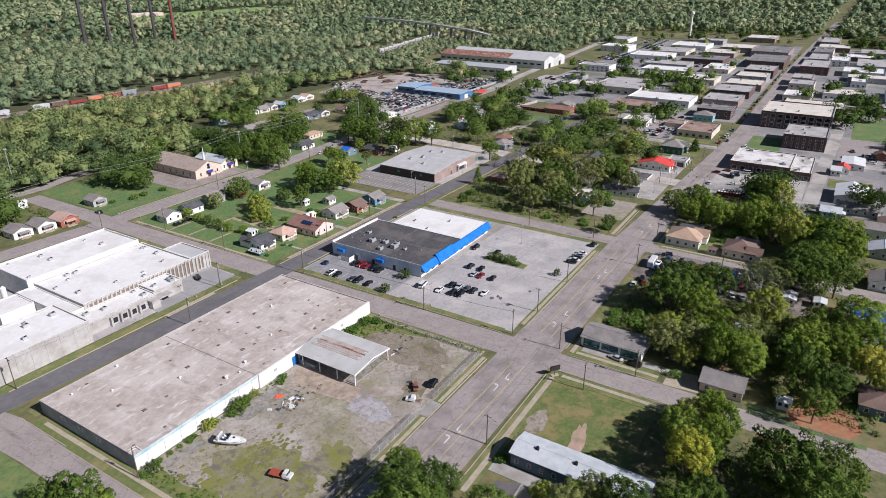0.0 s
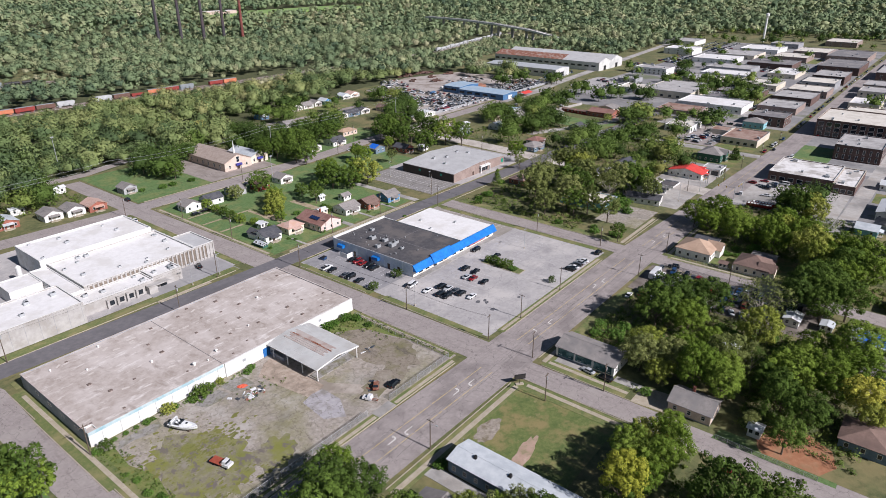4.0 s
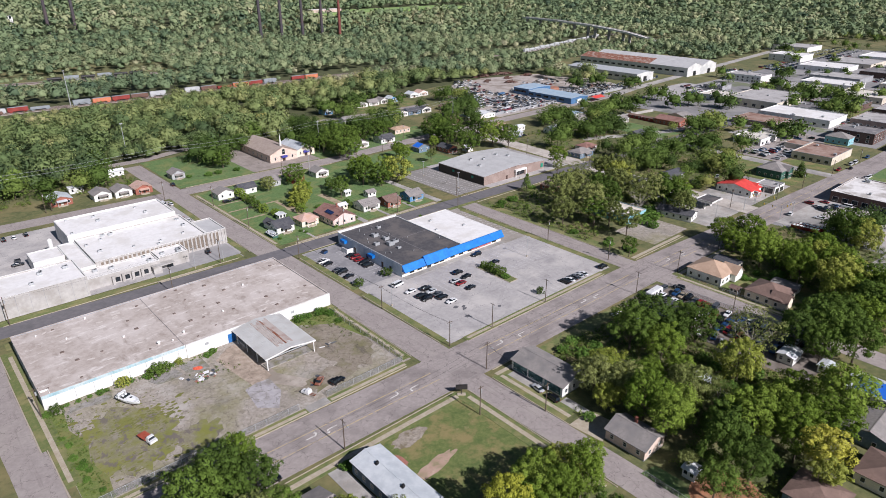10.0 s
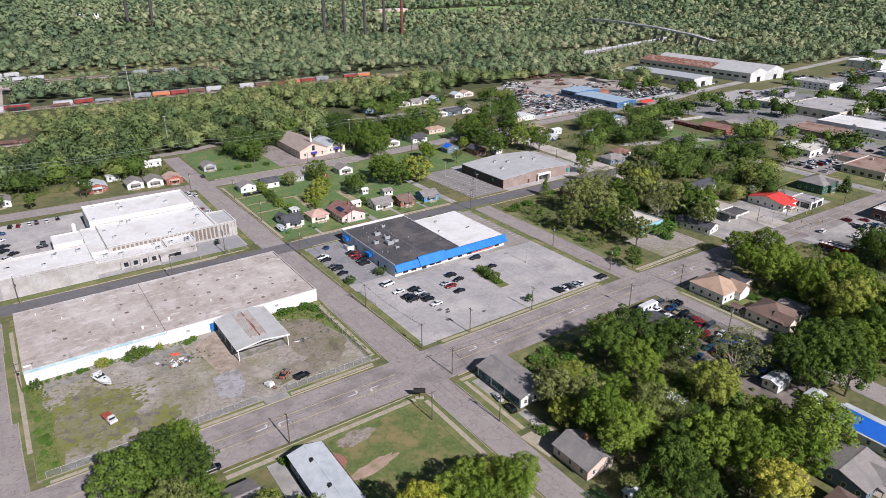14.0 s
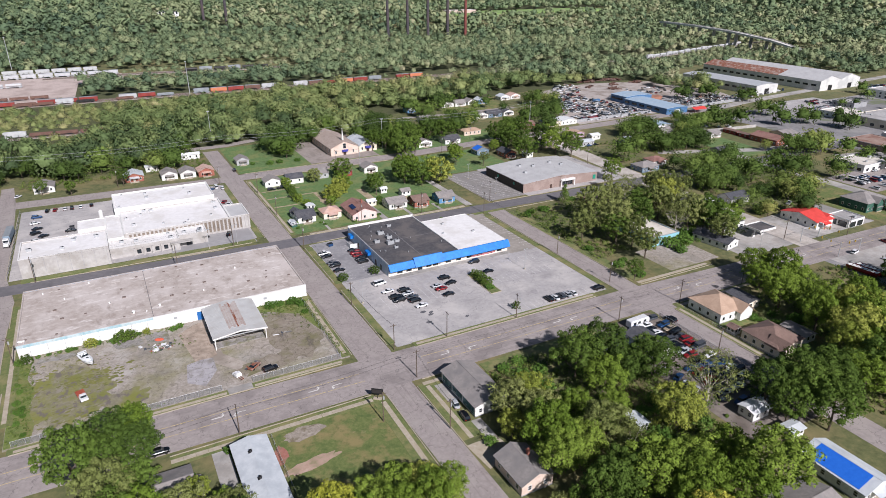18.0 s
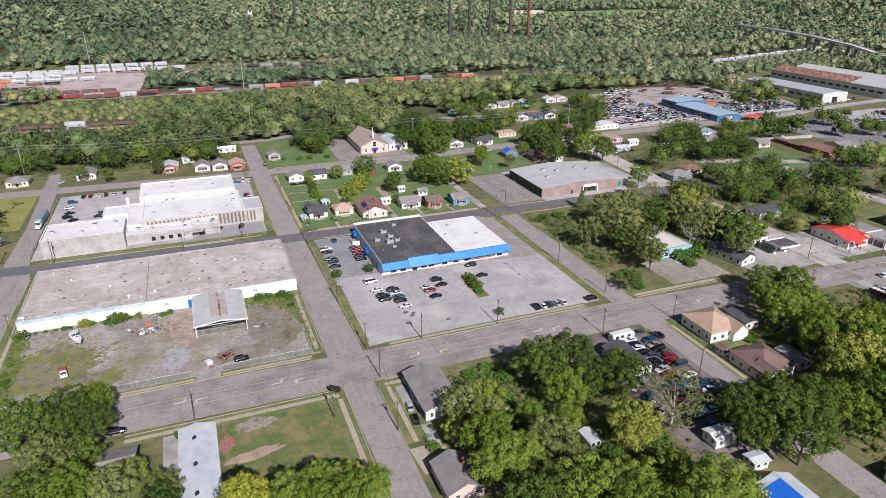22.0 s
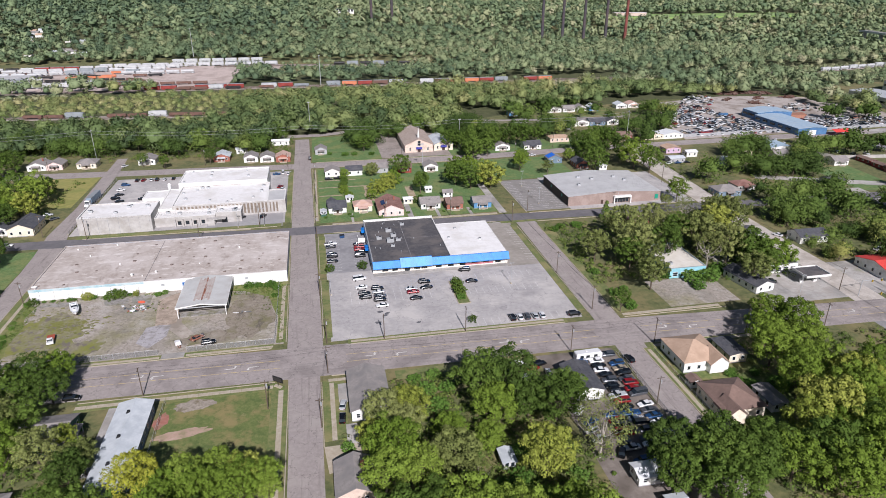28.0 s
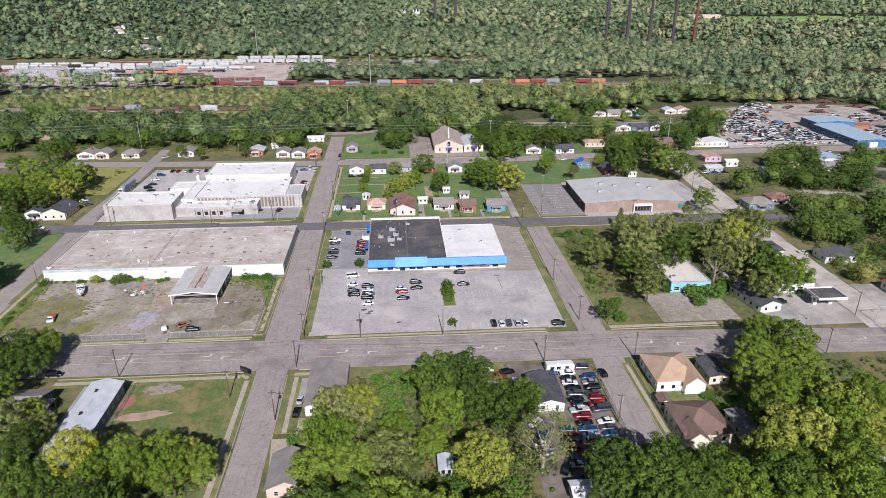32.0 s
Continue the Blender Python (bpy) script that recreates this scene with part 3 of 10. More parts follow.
    if wing:
        wx, wy, ww, wd, wf = wing
        wg = part("wing", gable_wall(ww, wd, eave - 0.2, eave - 0.2 + rise * 0.75, wf), wm, h, "side wing", at=(wx, wy, base))
        part("wing_roof", gable_roof(ww, wd, eave - 0.2, eave - 0.2 + rise * 0.75, wf), rm, wg)
    if tarp:
        bm = bmesh.new()
        ang = math.atan2(rise, d / 2)
        box(bm, *((-w * 0.3, w * 0.12, -1.6, 1.6) if axis == "x" else (-w * 0.27, w * 0.27, -d * 0.4, d * 0.4)), 0, 0.03)
        part("tarp", bm, surf("blue tarpaulin", ["1f63c8", "2a70d4"], 1, 0.5), roof_ob, "blue tarpaulin", at=(pose(0, -d / 4, eave + rise / 2 + 0.2, math.degrees(ang), 0, 0) if axis == "x" else pose(-w / 4, 0, eave + rise / 2 + 0.2, 0, -math.degrees(math.atan2(rise, w / 2)), 0)))
    return h


def flat_building(name, x0, x1, y0, y1, h, wall_mat, roof_mat, label, category="building", parapet=0.5, group="", windows=(), roof_units=0, seed=0, coping=None, doors=()):
    """A flat-roofed building: four walls with a parapet, a roof deck, rows of windows. windows: (face, rows, columns, width, height, lowest sill)."""
    b = thing(name, (x0 + x1) / 2, (y0 + y1) / 2, 0, label, category, group)
    w, d = x1 - x0, y1 - y0
    t = 0.3
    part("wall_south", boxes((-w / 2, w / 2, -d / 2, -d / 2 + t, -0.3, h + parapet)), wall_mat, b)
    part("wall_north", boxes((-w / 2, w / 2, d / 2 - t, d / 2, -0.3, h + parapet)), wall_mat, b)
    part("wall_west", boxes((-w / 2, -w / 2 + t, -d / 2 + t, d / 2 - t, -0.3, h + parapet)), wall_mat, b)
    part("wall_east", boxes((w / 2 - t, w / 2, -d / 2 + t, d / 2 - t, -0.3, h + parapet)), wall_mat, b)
    rf = part("roof", boxes((-w / 2 + t, w / 2 - t, -d / 2 + t, d / 2 - t, h - 0.3, h)), roof_mat, b)
    cm = coping or M_metal
    zc = h + parapet
    part("coping", boxes((-w / 2 - 0.06, w / 2 + 0.06, -d / 2 - 0.06, -d / 2 + t + 0.06, zc, zc + 0.08), (-w / 2 - 0.06, w / 2 + 0.06, d / 2 - t - 0.06, d / 2 + 0.06, zc, zc + 0.08), (-w / 2 - 0.06, -w / 2 + t + 0.06, -d / 2 + t + 0.06, d / 2 - t - 0.06, zc, zc + 0.08), (w / 2 - t - 0.06, w / 2 + 0.06, -d / 2 + t + 0.06, d / 2 - t - 0.06, zc, zc + 0.08)), cm, b)
    for face, rows, cols, ww, wh, sill in windows:
        span = w if face in "SN" else d
        for r in range(rows):
            for c in range(cols):
                u = (c + 0.5) / cols * (span - 1) - (span - 1) / 2
                z = sill + wh / 2 + r * ((h - sill) / rows)
                px, py = {"S": (u, -d / 2), "N": (-u, d / 2), "W": (-w / 2, -u), "E": (w / 2, u)}[face]
                (plain_window if x0 > 215 or y0 > 400 else window)(b, px, py, z, ww, wh, face)
    for face, u, dw, dh, dm in doors:
        px, py = {"S": (u, -d / 2), "N": (-u, d / 2), "W": (-w / 2, -u), "E": (w / 2, u)}[face]
        door(b, px, py, 0.05, dw, dh, face, dm)
    rng = random.Random(seed)
    for i in range(roof_units):
        hvac(rf, rng.uniform(-w / 2 + 2, w / 2 - 2), rng.uniform(-d / 2 + 2, d / 2 - 2), h, rng.uniform(0.7, 1.3))
    return b


def hvac(parent, x, y, z, s=1.0):
    """A roof air handler with its fan and curb."""
    u = part("roof_unit", shared(("roof_unit",), lambda: boxes((-1.0, 1.0, -0.7, 0.7, 0.15, 1.15), (-0.9, 0.9, -0.6, 0.6, 0, 0.15)), M_metal), M_metal, parent, at=pose(x, y, z) @ Matrix.Diagonal((s, s, s, 1)))
    if parent.parent is not None and parent.parent.location.x > 215:
        return u
    part("fan", shared(("fan",), lambda: tubes(((0.4, 0, 1.15), (0.4, 0, 1.27), 0.45, 0.45, 12)), M_dark_metal), M_dark_metal, u)
    return u


# ---- the land ----
def land(x, y):
    """Height of the land: flat under the town, rising to low wooded hills far off."""
    def step(v, a, b):
        u = min(1.0, max(0.0, (v - a) / (b - a)))
        return u * u * (3 - 2 * u)
    rise = 27.0 * step(y, 730, 1120)
    rise += 26.0 * step(y, 1150, 2200)
    rise += 22.0 * step(-x, 60, 700) * step(y, 780, 1300)
    return rise


def make_ground():
    xs = [-3200, -2400, -1800, -1300] + list(range(-1000, 2001, 100)) + [2200, 2500, 3000, 3600, 4300]
    ys = [-900, -500, -300, -200, -100, 0, 200, 400] + list(range(550, 2301, 70)) + [2600, 3000, 3500, 4100]
    bm = bmesh.new()
    g = [[bm.verts.new((x, y, land(x, y))) for x in xs] for y in ys]
    for a, b in zip(g, g[1:]):
        for i in range(len(xs) - 1):
            bm.faces.new((a[i], a[i + 1], b[i + 1], b[i]))
    setting("ground", bm, M_ground, "rough grass ground with dry and bare patches", "ground")


make_ground()


def make_wood_floor():
    """Dark floor under the far woods, following the land."""
    xs, ys = list(range(-1400, 2801, 140)), list(range(640, 2460, 70))
    bm = bmesh.new()
    for y0, y1 in zip(ys, ys[1:]):
        for x0, x1 in zip(xs, xs[1:]):
            if (y0 < 720 and x0 < 160) or (980 < y1 and y0 < 1130 and 540 < x1 and x0 < 1010):
                continue
            bm.faces.new([bm.verts.new((x, y, land(x, y) + 0.6)) for x, y in ((x0, y0), (x1, y0), (x1, y1), (x0, y1))])
    setting("woodland_floor_far", bm, M_floor, "dark floor of the far woods", "ground")


make_wood_floor()

# woodland floor, one dark sheet under the trees north of the town
slab("woodland_floor", [(-900, 262), (-215, 262), (-120, 300), (-30, 300), (20, 300), (120, 330), (200, 360), (330, 385), (480, 385), (560, 430), (900, 470), (900, 640), (-900, 640)], 0.02, M_floor, "dark leaf-littered woodland floor", "ground")

# ---- streets ----
MAIN = [(-420, 4.0), (-70, 1.9), (0, 0.8), (100, -0.2), (200, -4.2), (360, -10.5), (650, -9.0), (950, -12.0), (1560, -22.0)]
MAIN_W = [17.5, 17.8, 17.2, 16.6, 14.6, 14.0, 14.0, 14.0, 14.0]
setting("road_main", ribbon(MAIN, MAIN_W, 0.060), M_road, "wide grey asphalt main road with turn lane markings", "road")
setting("road_side", ribbon([(1.6, -160), (1.4, -40), (0.9, -8), (1.2, 10), (0.8, 60), (0.2, 110), (-0.6, 225), (-1.0, 292)], [9.0, 8.8, 9.4, 11.4, 11.0, 10.6, 10.2, 9.6], 0.048), M_side, "brownish grey side street of patched asphalt", "road")
setting("road_back", ribbon([(-420, 122), (-115, 117.6), (-5, 112.8), (95, 112.0), (210, 108.5), (420, 104)], [9.4, 9.4, 9.6, 9.2, 9.6, 9], 0.054), M_dark, "newly paved dark asphalt back street", "road")
setting("road_east", ribbon([(103.4, -130), (103.6, -40), (105.6, -8), (105.4, 8), (105.8, 55), (106.4, 108)], [9.4, 9.4, 10, 9.4, 9.2, 9.6], 0.042), M_side, "narrow worn asphalt street beside the car park", "road")
setting("road_upper", ribbon([(-420, 240), (-160, 229.6), (-10, 222.6), (112, 223.6), (180, 229), (262, 232), (420, 238)], 11.4, 0.054), M_side, "asphalt street between small houses", "road")
setting("road_west", ribbon([(-104, -60), (-106.2, 38), (-107.3, 60), (-107.2, 88), (-107.4, 105), (-110.5, 128), (-110.3, 168), (-112.5, 228), (-114.5, 262)], [9, 9, 8.4, 9, 10.5, 9, 7.6, 7.6, 6], 0.048), M_side, "grey asphalt street past the warehouse", "road")
setting("road_far_east", ribbon([(207, -6), (209, 30), (210, 60), (210, 100), (216.5, 193), (221, 232)], [13, 12, 10, 13, 13, 12], 0.048), surf("sunlit concrete street", ["aea79f", "bab3ab", "c5bfb8"], 0.6, 0.9, bump=0.2, bump_scale=5, stain="9c948a", stain_scale=0.12, stain_amount=0.7, crack=(0.15, 0.1, "8f877e", 0.6)), "pale concrete street", "road")
setting("road_salvage", ribbon([(258, 232), (420, 236), (470, 244), (640, 262), (920, 290)], [11, 11, 10, 10, 10], 0.042), M_palec, "pale dusty road beside the salvage yard", "road")
setting("road_north_end", ribbon([(-60, 303), (10, 303), (60, 318), (120, 330)], 8, 0.042), M_side, "old asphalt lane by the woods", "road")
setting("road_houses_far", ribbon([(120, 330), (200, 322), (262, 322)], 6, 0.048), M_side, "lane between far houses", "road")
setting("road_cross_lane", ribbon([(262, 150), (330, 122), (372, 118), (420, 90), (440, 40)], 8, 0.042), M_palec, "pale cross street", "road")
setting("road_downtown_cross", ribbon([(300, -150), (300, -8), (302, 120)], 9, 0.036), M_palec, "pale cross street downtown", "road")
setting("road_alley_east", ribbon([(160, -61), (212, -64.5), (268, -65.5), (520, -73)], 7.6, 0.042), M_palec, "pale alley behind the shops", "road")

M_town = surf("mixed downtown paving", ["757475", "828182", "8f8e8e"], 0.4, 0.92, stain="9d9b99", stain_scale=0.03, stain_amount=0.7, more=(("66704a", 0.025, 0.56, 0.62, 0.8, (1, 1, 1)), ("6f6e70", 0.05, 0.56, 0.62, 0.8, (1, 1, 1))))
M_green = surf("green garden lawn", ["4d6638", "5b7645", "6b8052"], 0.8, 0.95, bump=0.5, bump_scale=4, stain="7f8050", stain_scale=0.1, stain_amount=0.6, more=(("4c6430", 0.3, 0.52, 0.66, 0.7, (1, 1, 1)),))
# parking lots, yards and bare ground
slab("parking_lot", rect(9.6, 97.5, 11.4, 106.4), 0.032, M_lot, "sun-bleached asphalt car park with faded stalls", "parking lot")
slab("lot_apron_east", rect(83.6, 98.4, 57, 106), 0.037, surf("old brownish tarmac", ["8d8780", "97918a", "a19c95"], 0.5, 0.9, stain="7f7a70", stain_scale=0.1), "brownish old tarmac beside the shop", "parking lot")
slab("lot_west_strip", rect(10.2, 27.8, 63.6, 106), 0.036, surf("older dark lot asphalt", ["858486", "8f8e90", "999899"], 0.6, 0.9, bump=0.15, bump_scale=6, stain="77767a", stain_scale=0.1, stain_amount=0.7), "older darker asphalt beside the shop", "parking lot")
slab("yard", rect(-99.5, -5.8, 13.2, 60.2), 0.030, M_yard, "cracked concrete yard overgrown with moss", "yard")
M_weedy = surf("weedy grass", ["5a6c34", "6a783e", "7b824b"], 1.2, 0.95, bump=0.6, bump_scale=5, stain="83794f", stain_scale=0.25, stain_amount=0.6, more=(("4d5f2c", 0.5, 0.52, 0.64, 0.7, (1, 1, 1)),))
slab("yard_grass", ((-28, 60.4), (-27, 55.5), (-21, 54.2), (-16, 50.5), (-12, 48), (-10.5, 40), (-9, 34), (-6.6, 30), (-5.9, 60.4)), 0.044, M_weedy, "rank green grass in the corner of the yard", "grass")
slab("yard_grass", ((-99.4, 57), (-99.4, 14), (-93.5, 14), (-92.6, 22), (-94.6, 30), (-93, 38), (-95.4, 47), (-94.5, 56)), 0.044, M_weedy, "rank green grass along the edge of the yard", "grass")
slab("yard_apron", ((-46, 59), (-42.4, 59), (-41, 34), (-36, 26), (-30, 17), (-33, 15), (-40, 24), (-47, 33)), 0.036, surf("dusty apron concrete", ["9a9086", "a89f95", "b5ada4"], 0.6, 0.95, bump=0.3, bump_scale=4, stain="837a6f", stain_scale=0.1, stain_amount=0.8, more=(("6f665a", 0.3, 0.56, 0.66, 0.7, (1, 1, 1)),)), "pale concrete apron under the canopy", "pavement")
slab("yard_slab", ((-52.2, 32.5), (-53.4, 22.4), (-48.8, 18.4), (-44.4, 25.5), (-44.2, 33.0), (-48, 33.6)), 0.039, surf("pale yard concrete", ["98959a", "a5a2a5", "b1aeb0"], 0.6, 0.95, bump=0.3, bump_scale=4, stain="7d7870", stain_scale=0.2, stain_amount=0.8, crack=(0.3, 0.1, "6a655c", 0.7)), "pale concrete slab before the canopy", "pavement")
slab("yard_dust", ((-52.2, 52.8), (-47, 57), (-43.2, 58.4), (-42.8, 34), (-46, 33.2), (-49.6, 33.4)), 0.038, surf("tan yard concrete", ["998a7c", "a8998b", "b4a799"], 0.6, 0.95, bump=0.3, bump_scale=4, stain="7f7264", stain_scale=0.2, stain_amount=0.8, crack=(0.2, 0.1, "6d6152", 0.6)), "dusty tan concrete beside the canopy", "pavement")
M_oldslab = surf("old grey slab concrete", ["807d7a", "8f8c89", "9e9b97"], 0.7, 0.95, bump=0.4, bump_scale=3, stain="6b6a4a", stain_scale=0.3, stain_amount=0.8, crack=(0.35, 0.1, "5a5548", 0.7))
slab("yard_slab", ((-72, 55.6), (-70.4, 52.0), (-66, 51.6), (-62.6, 52.6), (-63.4, 56.8), (-68, 56.6)), 0.037, M_oldslab, "worn grey concrete slab in the yard", "pavement")
slab("yard_slab", ((-62.2, 57.2), (-61.5, 52.4), (-58, 50.6), (-54.8, 51), (-54.9, 57.3), (-58.6, 58.4)), 0.037, M_oldslab, "worn grey concrete slab in the yard", "pavement")
slab("yard_slab", ((-94.4, 54.4), (-90, 54.9), (-86, 53.8), (-82.2, 54.3), (-81.9, 57.0), (-87, 57.6), (-92.5, 57.4)), 0.037, M_oldslab, "worn grey concrete strip beside the warehouse", "pavement")
slab("west_lot", rect(-105.4, -7.2, 126, 214), 0.030, M_lot, "grey asphalt lot round the white building", "parking lot")
slab("front_lot", rect(-45, -9.6, 121.6, 140), 0.037, surf("grey lot tarmac", ["8f8e8f", "999899", "a3a2a2"], 0.4, 0.9, stain="858384", stain_scale=0.1), "grey parking strip before the white building", "parking lot")
slab("hall_lot_west", rect(110.8, 134.8, 119, 170), 0.034, surf("hall lot tarmac", ["7d7a78", "888583", "938f8d"], 0.4, 0.9, stain="7d7973", stain_scale=0.12), "striped asphalt lot beside the brick hall", "parking lot")
slab("hall_lot_east", rect(134.8, 204, 116.8, 172), 0.029, M_lot, "asphalt lot round the brick hall", "parking lot")
slab("salvage_ground", ((270, 240), (470, 250), (490, 300), (470, 372), (400, 392), (318, 372), (285, 300)), 0.030, surf("pale salvage yard dust", ["9d948e", "aba39d", "b8b1ac"], 0.5, 0.95, bump=0.3, bump_scale=4, stain="857a70", stain_scale=0.06, stain_amount=0.8, more=(("6f6358", 0.12, 0.56, 0.68, 0.7, (1, 1, 1)),)), "bare dusty ground of the salvage yard", "yard")
slab("gas_forecourt", rect(170, 203, 6.4, 50), 0.030, M_palec, "pale concrete forecourt of the filling station", "pavement")
slab("teal_lot", rect(132, 160, 12, 33), 0.030, M_yard, "cracked old lot before the teal building", "parking lot")
slab("church_lot", rect(50, 96, 231.4, 300), 0.031, surf("brown church tarmac", ["8a817b", "958c86", "a09892"], 0.5, 0.9, stain="7b726b", stain_scale=0.1, stain_amount=0.7), "old brownish asphalt lot beside the church", "parking lot")
slab("car_dealer_ground", rect(73, 98.6, -75, -9.8), 0.030, surf("oily dirt", ["6a625b", "7a726b", "8a827b"], 0.6, 0.95, bump=0.4, bump_scale=4, stain="544c44", stain_scale=0.15, stain_amount=0.8), "oily dirt lot crowded with scrap cars", "yard")
slab("downtown_ground", rect(196, 1000, -145, -10), 0.022, M_town, "pale paved ground between downtown shops", "pavement")
slab("downtown_ground_north", rect(388, 1000, 2, 215), 0.022, M_town, "pale paved ground between downtown shops", "pavement")
slab("market_lot", rect(200, 300, -60, -11), 0.030, M_palec, "pale car park before the long store", "parking lot")
slab("field_lawn", rect(98, 160, 172, 216), 0.030, M_green, "mown grass field", "lawn")
slab("corner_lawn", rect(-38, -4.6, -42, -10.6), 0.030, M_lawn, "rough mown grass on an empty corner plot", "lawn")
def ragged(cx, cy, w, d, turn, seed, n=22, rough=0.28):
    """A ragged patch outline round a middle."""
    rng = random.Random(seed)
    pts = []
    for i in range(n):
        a = 6.2832 * i / n
        q = 1 - rough * rng.random()
        x, y = w / 2 * q * math.cos(a), d / 2 * q * math.sin(a)
        pts.append((cx + x * math.cos(turn) - y * math.sin(turn), cy + x * math.sin(turn) + y * math.cos(turn)))
    return pts


M_turfy = surf("grass-grown broken asphalt", ["75705f", "827d68", "8f8a74"], 0.8, 0.95, bump=0.6, bump_scale=4, stain="727638", stain_scale=0.16, stain_amount=0.9, more=(("7b7d3c", 0.09, 0.46, 0.56, 0.8, (1, 1, 1)), ("6a625f", 0.42, 0.53, 0.58, 0.85, (1, 0.6, 1)), ("8d877d", 0.2, 0.58, 0.66, 0.7, (1, 1, 1))))
M_worn = surf("dark worn yard asphalt", ["7b7265", "887f72", "958c80"], 0.9, 0.95, bump=0.5, bump_scale=4, stain="6d6b48", stain_scale=0.12, stain_amount=0.8, more=(("5f584f", 0.3, 0.54, 0.62, 0.8, (1, 0.4, 1)), ("9c958b", 0.15, 0.55, 0.66, 0.7, (1, 1, 1))), crack=(0.25, 0.1, "4f493c", 0.7))
slab("yard_turf", ragged(-84, 33, 26, 34, 0.0, 21, 40, 0.3), 0.041, M_turfy, "grass-grown broken asphalt in the yard", "yard")
slab("yard_turf", ragged(-70, 22, 16, 13, 0.2, 22, 30, 0.35), 0.042, M_turfy, "mossy patch of the yard", "yard")
slab("worn_patch", ragged(-18, 36, 20, 36, 0.0, 23, 40, 0.25), 0.040, M_worn, "dark worn asphalt patch in the yard", "yard")
slab("worn_patch", ragged(-29, 22, 30, 10, 0.1, 24, 34, 0.35), 0.043, M_worn, "dark worn asphalt patch by the fence", "yard")
slab("bare_patch", ragged(-29.5, -15.5, 13, 6, 0.1, 3), 0.036, surf("broken slab remains", ["7f766c", "968d82", "aaa297"], 0.9, 0.95, bump=0.5, bump_scale=3, stain="6a6048", stain_scale=0.5, stain_amount=0.8), "broken grey slab in the grass", "ground")
slab("brick_patch", ragged(-37.2, -21, 4.6, 8, -0.2, 5), 0.038, surf("reddish rubble", ["8f5c50", "9d6a5e", "a8796d"], 0.9, 0.95, bump=0.5, bump_scale=3, stain="7a7058", stain_scale=0.4, stain_amount=0.8), "patch of reddish rubble in the grass", "ground")
slab("clay_patch", ragged(-31, -27.6, 17, 4.2, 0.12, 8), 0.040, surf("pale pink clay", ["a08676", "ad9484", "b9a294"], 0.7, 0.95, bump=0.4, bump_scale=4, stain="7f7a58", stain_scale=0.35, stain_amount=0.8), "bare pinkish clay patch in the grass", "ground")
slab("house_row_lawn", rect(7.2, 98, 121.4, 215), 0.028, M_green, "green lawns of a row of houses", "lawn")
slab("church_lawn", rect(5.6, 50, 230.4, 297), 0.028, M_green, "lawn beside the side street", "lawn")
slab("north_lawn", rect(67, 200, 230.6, 262), 0.026, M_green, "lawns before the houses on the upper street", "lawn")
slab("west_lawn", rect(-170, -112.2, 40, 110), 0.026, M_green, "bright green lawn", "lawn")
slab("far_house_lawn", rect(196, 262, 326, 362), 0.034, M_lawn, "lawns before far houses", "lawn")
slab("corner_house_lawn", rect(110.2, 140, -60, -11.4), 0.030, M_lawn, "lawn round the tan-roofed house", "lawn")
slab("alley_lawn", rect(376, 460, -132, -78), 0.036, M_green, "open lawn beside the alley", "lawn")
slab("alley_lot", rect(310, 374, -104, -72), 0.036, M_side, "grey asphalt lot beside the alley", "parking lot")
slab("alley_grass", rect(243, 262, -92, -70), 0.036, M_lawn, "grass patch by the alley", "lawn")
slab("garage_forecourt", rect(204, 262, 6.6, 35), 0.033, M_palec, "pale worn concrete round the garages", "pavement")
slab("shop_verge", rect(307.5, 321, 6, 31), 0.036, M_lawn, "grass strip beside the rusty shop", "lawn")
slab("concrete_yard", ((352, 62), (398, 62), (394, 84), (360, 92)), 0.037, M_palec, "pale concrete yard behind the shops", "yard")
slab("east_lawn", ((304, 116), (330, 112), (334, 160), (306, 158)), 0.034, M_green, "open lawn among the eastern houses", "lawn")
slab("depot_lot", rect(468, 540, 178, 228), 0.036, M_lot, "broad pale asphalt lot beside the depot", "parking lot")
slab("shop_lot", rect(307.5, 398, 32, 62), 0.036, M_side, "asphalt lot behind the rusty shop", "parking lot")
slab("downtown_lawn", rect(800, 850, 58, 112), 0.036, M_lawn, "lawn between downtown shops", "lawn")
slab("rough_ground", rect(448, 545, 40, 108), 0.036, M_lawn, "overgrown ground between downtown shops", "lawn")
slab("school_lawn", rect(300, 352, -38, -17), 0.034, M_green, "green lawn before the brick blocks", "lawn")
slab("green_house_lawn", rect(264, 304, 6.4, 50), 0.030, M_lawn, "lawn round the green house", "lawn")
slab("far_meadow_west", rect(-160, -117, 168, 222), 0.027, surf("dry meadow", ["7f7c46", "8e8a50", "9a9358"], 0.4, 0.95, bump=0.5, bump_scale=3, stain="6c7a3c", stain_scale=0.08), "dry tall-grass meadow", "grass")
slab("south_dirt", ((6, -40), (15, -40), (16, -48), (7, -50)), 0.034, M_conc, "dusty drive beside the street", "ground")
slab("shed_lawn", ((4.4, -63), (9.5, -64), (9.8, -72), (6.3, -75), (6.2, -92), (4.2, -92)), 0.058, M_green, "grass strip inside the garden fence", "lawn")
slab("red_clay_yard", ((6.4, -74), (13, -72), (20, -74), (22, -82), (18, -89), (12, -91), (6.4, -88)), 0.030, M_red, "bare red clay yard", "ground")

